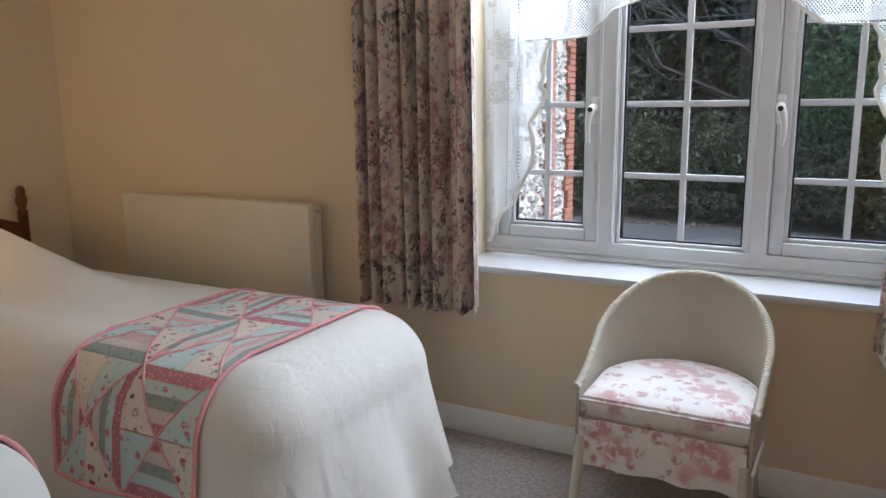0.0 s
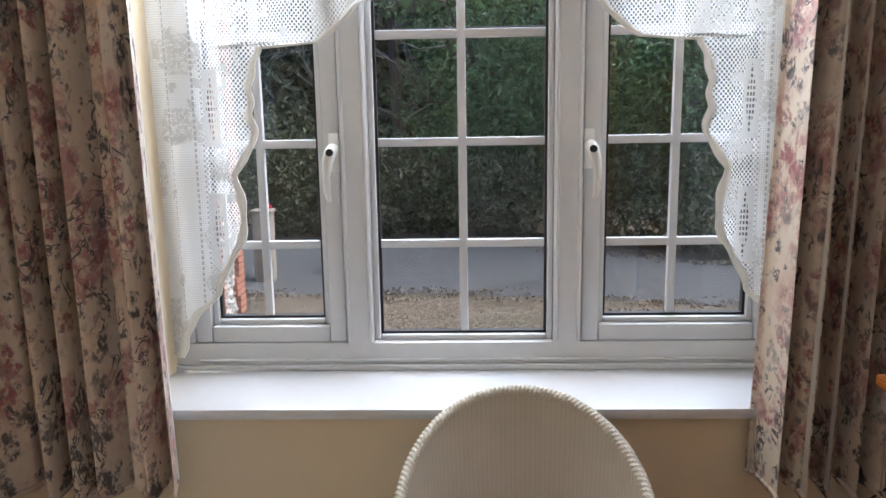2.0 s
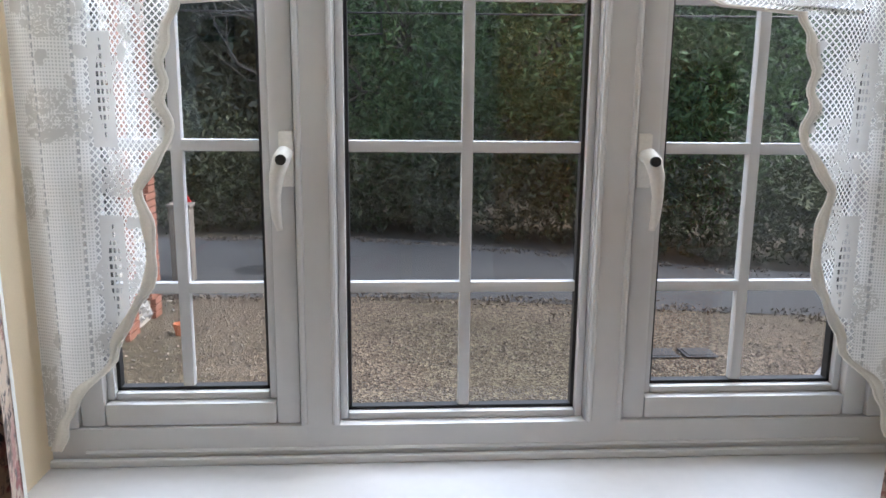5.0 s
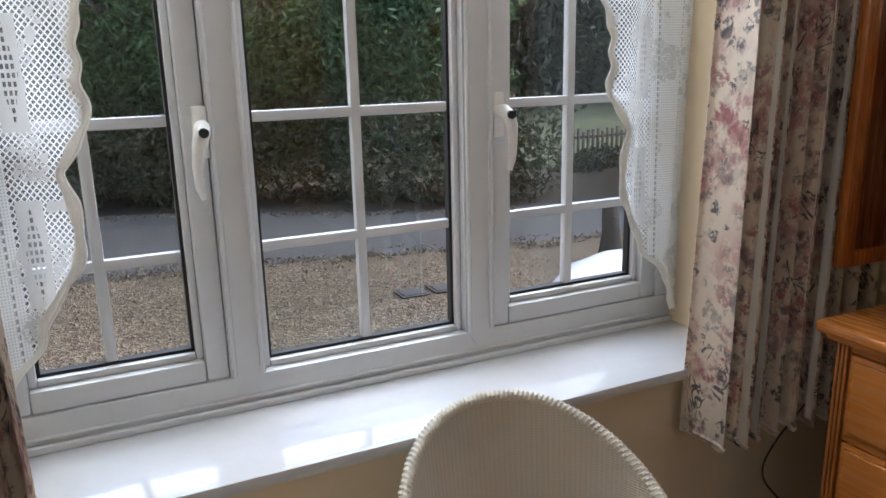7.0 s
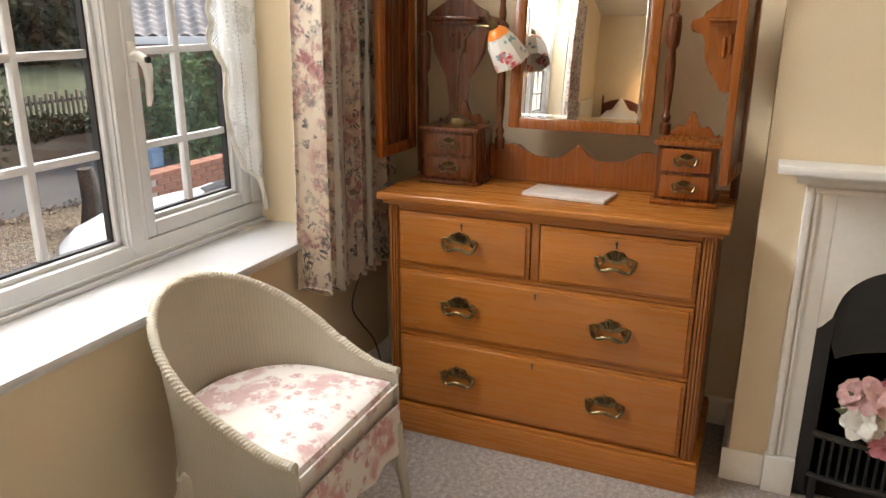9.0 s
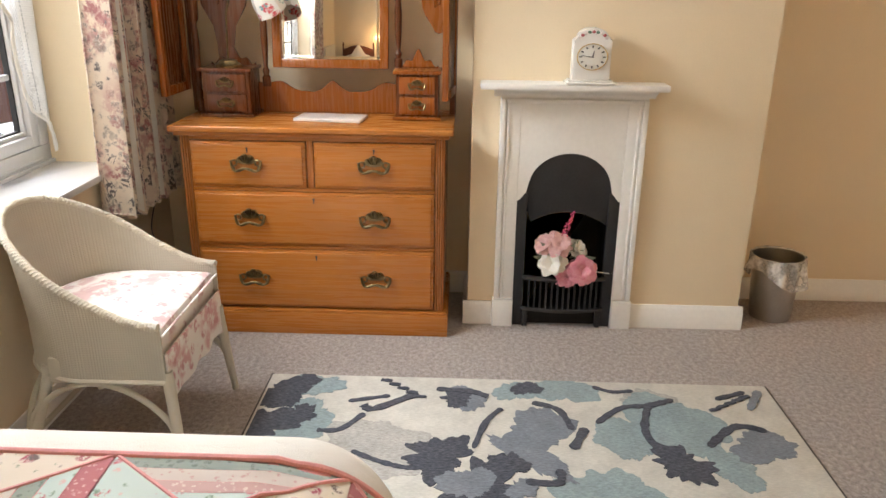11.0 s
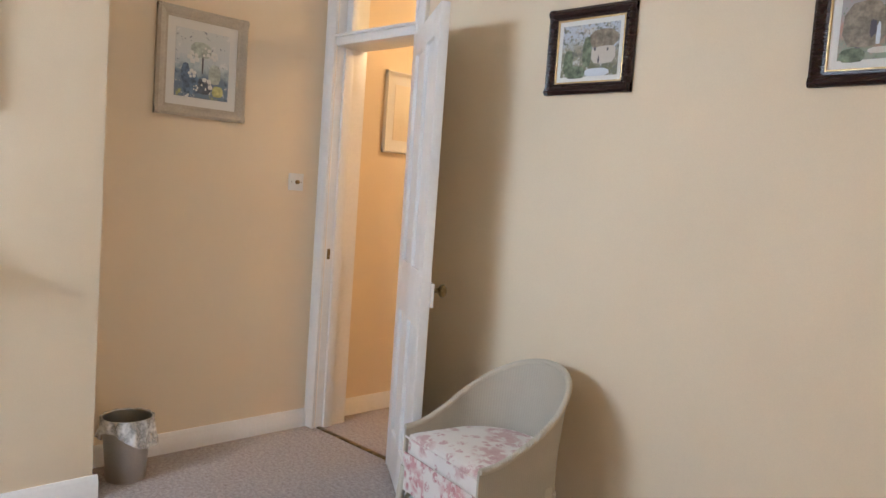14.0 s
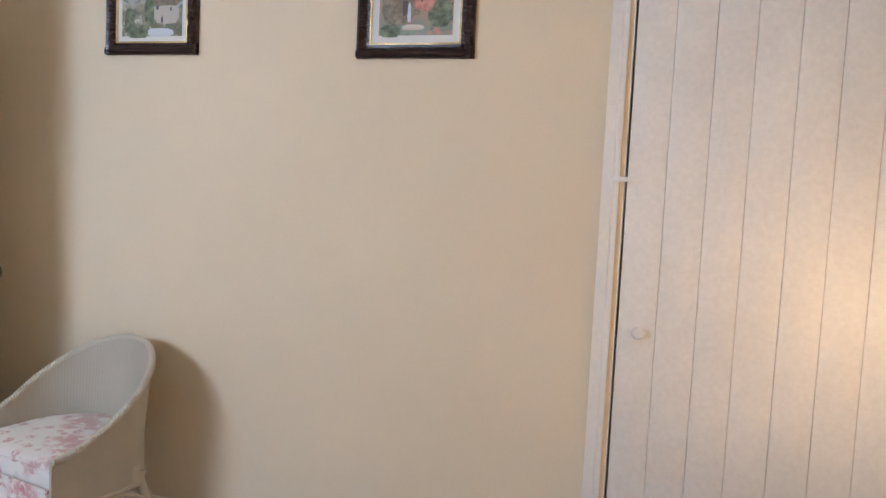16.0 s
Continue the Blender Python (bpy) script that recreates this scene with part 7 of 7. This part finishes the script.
part("shaft", box(-0.13, 0.13, -0.11, 0.11, 0, 0.98, 0.02), M_POST, gp)
part("cap", box(-0.15, 0.15, -0.13, 0.13, 0.98, 1.03, 0.02), M_POST, gp)
rs_ = thing("red_sign", pose(-4.12, 12.95, GZ), "red triangular sign beside the gate post", "sign")
part("plate", turned(prism([(-0.09, 1.0), (0.09, 1.0), (0.0, 1.15)], 0.02), pose(0.05, 0, 0)), M_RED, rs_)
part("stake", box(-0.02, 0.02, 0.02, 0.05, 0, 1.1, 0.003), M_POST, rs_)
pot = thing("flower_pot", pose(-3.50, 10.5, GZ) @ Matrix.Scale(0.45, 4), "terracotta flower pot on the gravel", "flower pot")
part("pot", lathe([(0, 0), (0.10, 0), (0.14, 0.22), (0.155, 0.22), (0.155, 0.27), (0.135, 0.27), (0.13, 0.20), (0, 0.2)], 20), M_TERRACOTTA, pot)

# ---- parked white car ----
car = thing("car", pose(2.68, 6.10, GZ, 0, 0, -40), "white parked hatchback on the gravel", "car")


def car_body(u, v):
    """u: nose to tail, v: across."""
    L, W = 4.0, 1.70
    x = -L / 2 + L * u
    s = (v - 0.5) * 2
    prof = [(0, 0.62), (0.03, 0.74), (0.10, 0.84), (0.24, 0.93), (0.27, 0.94), (0.42, 1.16), (0.55, 1.22), (0.80, 1.19), (0.94, 0.98), (1.0, 0.78)]
    for (a, z0), (c, z1) in zip(prof, prof[1:]):
        if u <= c:
            t = smoothstep(0, 1, (u - a) / (c - a)) * 0.4 + 0.6 * (u - a) / (c - a)
            z = z0 + (z1 - z0) * t
            break
    w = W / 2 * (1 - 0.20 * (abs(2 * u - 1)) ** 5)
    k = abs(s)
    top = z - 0.10 * k ** 3
    if k < 0.7:
        return Vector((x, s / 0.7 * w * (0.80 if z > 1.0 else 0.93), top))
    t = (k - 0.7) / 0.3
    y0 = w * (0.80 if z > 1.0 else 0.93)
    return Vector((x, math.copysign(y0 + (w - y0) * math.sin(t * math.pi / 2), s), top - (top - 0.28) * t ** 1.3))


part("body", sheet(60, 40, car_body), M_CAR, car, "white painted car body")


def glass_patch(u0, u1, v0, v1):
    return sheet(10, 10, lambda u, v: car_body(u0 + (u1 - u0) * u, v0 + (v1 - v0) * v) + Vector((-0.008, 0, 0.010)))


part("windscreen", glass_patch(0.275, 0.41, 0.22, 0.78), M_CARGLASS, car, "dark windscreen")
part("rear_window", glass_patch(0.83, 0.92, 0.25, 0.75), M_CARGLASS, car, "dark rear window")
for v0, v1 in ((0.06, 0.135), (0.865, 0.94)):
    part("headlight", sheet(6, 6, lambda u, v: car_body(0.02 + 0.06 * u, v0 + (v1 - v0) * v) + Vector((-0.012, 0, 0.012))), M_CARGLASS, car)
for wx in (-1.25, 1.25):
    for wy in (-0.80, 0.80):
        wl = part("wheel", lathe([(0.0, -0.09), (0.30, -0.09), (0.31, -0.07), (0.31, 0.07), (0.30, 0.09), (0, 0.09)], 28, None, pose(wx, wy, 0.31, 90)), M_TYRE, car)
        part("rim", lathe([(0, 0.0), (0.19, 0.0), (0.20, 0.02), (0.08, 0.03), (0, 0.03)], 20, None, pose(wx, wy - 0.095 if wy < 0 else wy + 0.065, 0.31, 90)), M_STEEL, wl)

# ---- house, fence and tree stump across the lane ----
hs = thing("brick_house", pose(0, 0, 0), "low brick building with tiled roof beyond the drive", "house")
hs.matrix_basis = pose(6.9, 12.3, 0, 0, 0, -42) @ Matrix.Translation((-6.9, -12.3, 0))
part("wall", box(6.9, 15.0, 12.5, 17.0, GZ, 1.10), M_BRICK, hs)


def pantiles(u, v):
    """Rippled courses up the slope that faces the lane."""
    step = (v * 26) % 1.0
    return Vector((6.75 + 8.6 * u, 12.1 + 2.6 * v, 1.0 + 2.3 * v + 0.022 * math.sin(u * 8.6 * 2 * math.pi / 0.24) - 0.035 * step))


part("roof", sheet(300, 104, pantiles), M_TILE, hs)
part("fascia", box(6.7, 15.4, 12.06, 12.09, 0.86, 0.98, 0.01), M_GLOSS, hs)
part("barge_board", tube([(6.72, 12.05, 0.98), (6.72, 14.7, 3.32)], 0.05, 4), M_GLOSS, hs)
part("roof_back", turned(prism([(14.75, 3.2), (17.4, 0.9), (12.3, 0.9)], 8.4), Matrix(((0, 1, 0, 6.85), (1, 0, 0, 0), (0, 0, 1, 0), (0, 0, 0, 1)))), M_TILE, hs)
lw = thing("garden_wall", pose(4.85, 9.55, GZ), "low red brick garden wall by the drive", "wall")
part("core", box(-0.7, 0.9, -0.09, 0.09, 0, 0.50), M_MORTAR, lw)
wbm = bpy.data.meshes.new("wall_brick")
bb = box(-0.104, 0.104, -0.11, 0.11, 0, 0.065, 0.004)
bb.to_mesh(wbm)
bb.free()
wbm.materials.append(M_BRICK)
for c in range(7):
    for i in range(7):
        o = new("brick", wbm)
        o.parent = lw
        o.matrix_basis = pose(-0.58 + i * 0.218 + (0.109 if c % 2 else 0), 0, c * 0.075)
bx_ = thing("plastic_box", pose(6.45, 11.6, GZ), "small pale blue plastic box beside the wall", "box")
part("body", box(-0.12, 0.12, -0.12, 0.12, 0.0, 0.29, 0.02), M_WATERBLUE, bx_)
part("lid", box(-0.13, 0.13, -0.13, 0.13, 0.29, 0.33, 0.012), M_WATERBLUE, bx_)
fn_ = thing("picket_fence", pose(0, 0, 0), "weathered split paling fence across the lane", "fence")
rnd = random.Random(77)
for i in range(60):
    x = 7.6 + i * 0.13
    part("pale", box(x - 0.03, x + 0.03, 16.5, 16.53, GZ + 0.02, GZ + rnd.uniform(0.68, 0.80), 0.006), M_POST, fn_)
for z in (0.2, 0.55):
    part("rail", box(7.5, 15.5, 16.53, 16.57, GZ + z, GZ + z + 0.06, 0.006), M_POST, fn_)
hb = []
for i in range(26):
    hb.append(((rnd.uniform(6.9, 9.2), rnd.uniform(11.3, 12.0), GZ + rnd.uniform(0.2, 1.45)), (0.5, 0.45, 0.5), 620))
leaf_cloud("shrub", hb, 0.055, M_LEAF, "variegated shrub beside the brick building", 15)
st = thing("tree_stump", pose(3.66, 9.85, GZ), "pale ivy-clad tree stump beside the lane", "tree stump")
part("trunk", tube([(0, 0, 0), (0.02, 0.01, 0.3), (-0.01, 0.02, 0.66)], [0.15, 0.11, 0.09], 10), M_BARK, st)
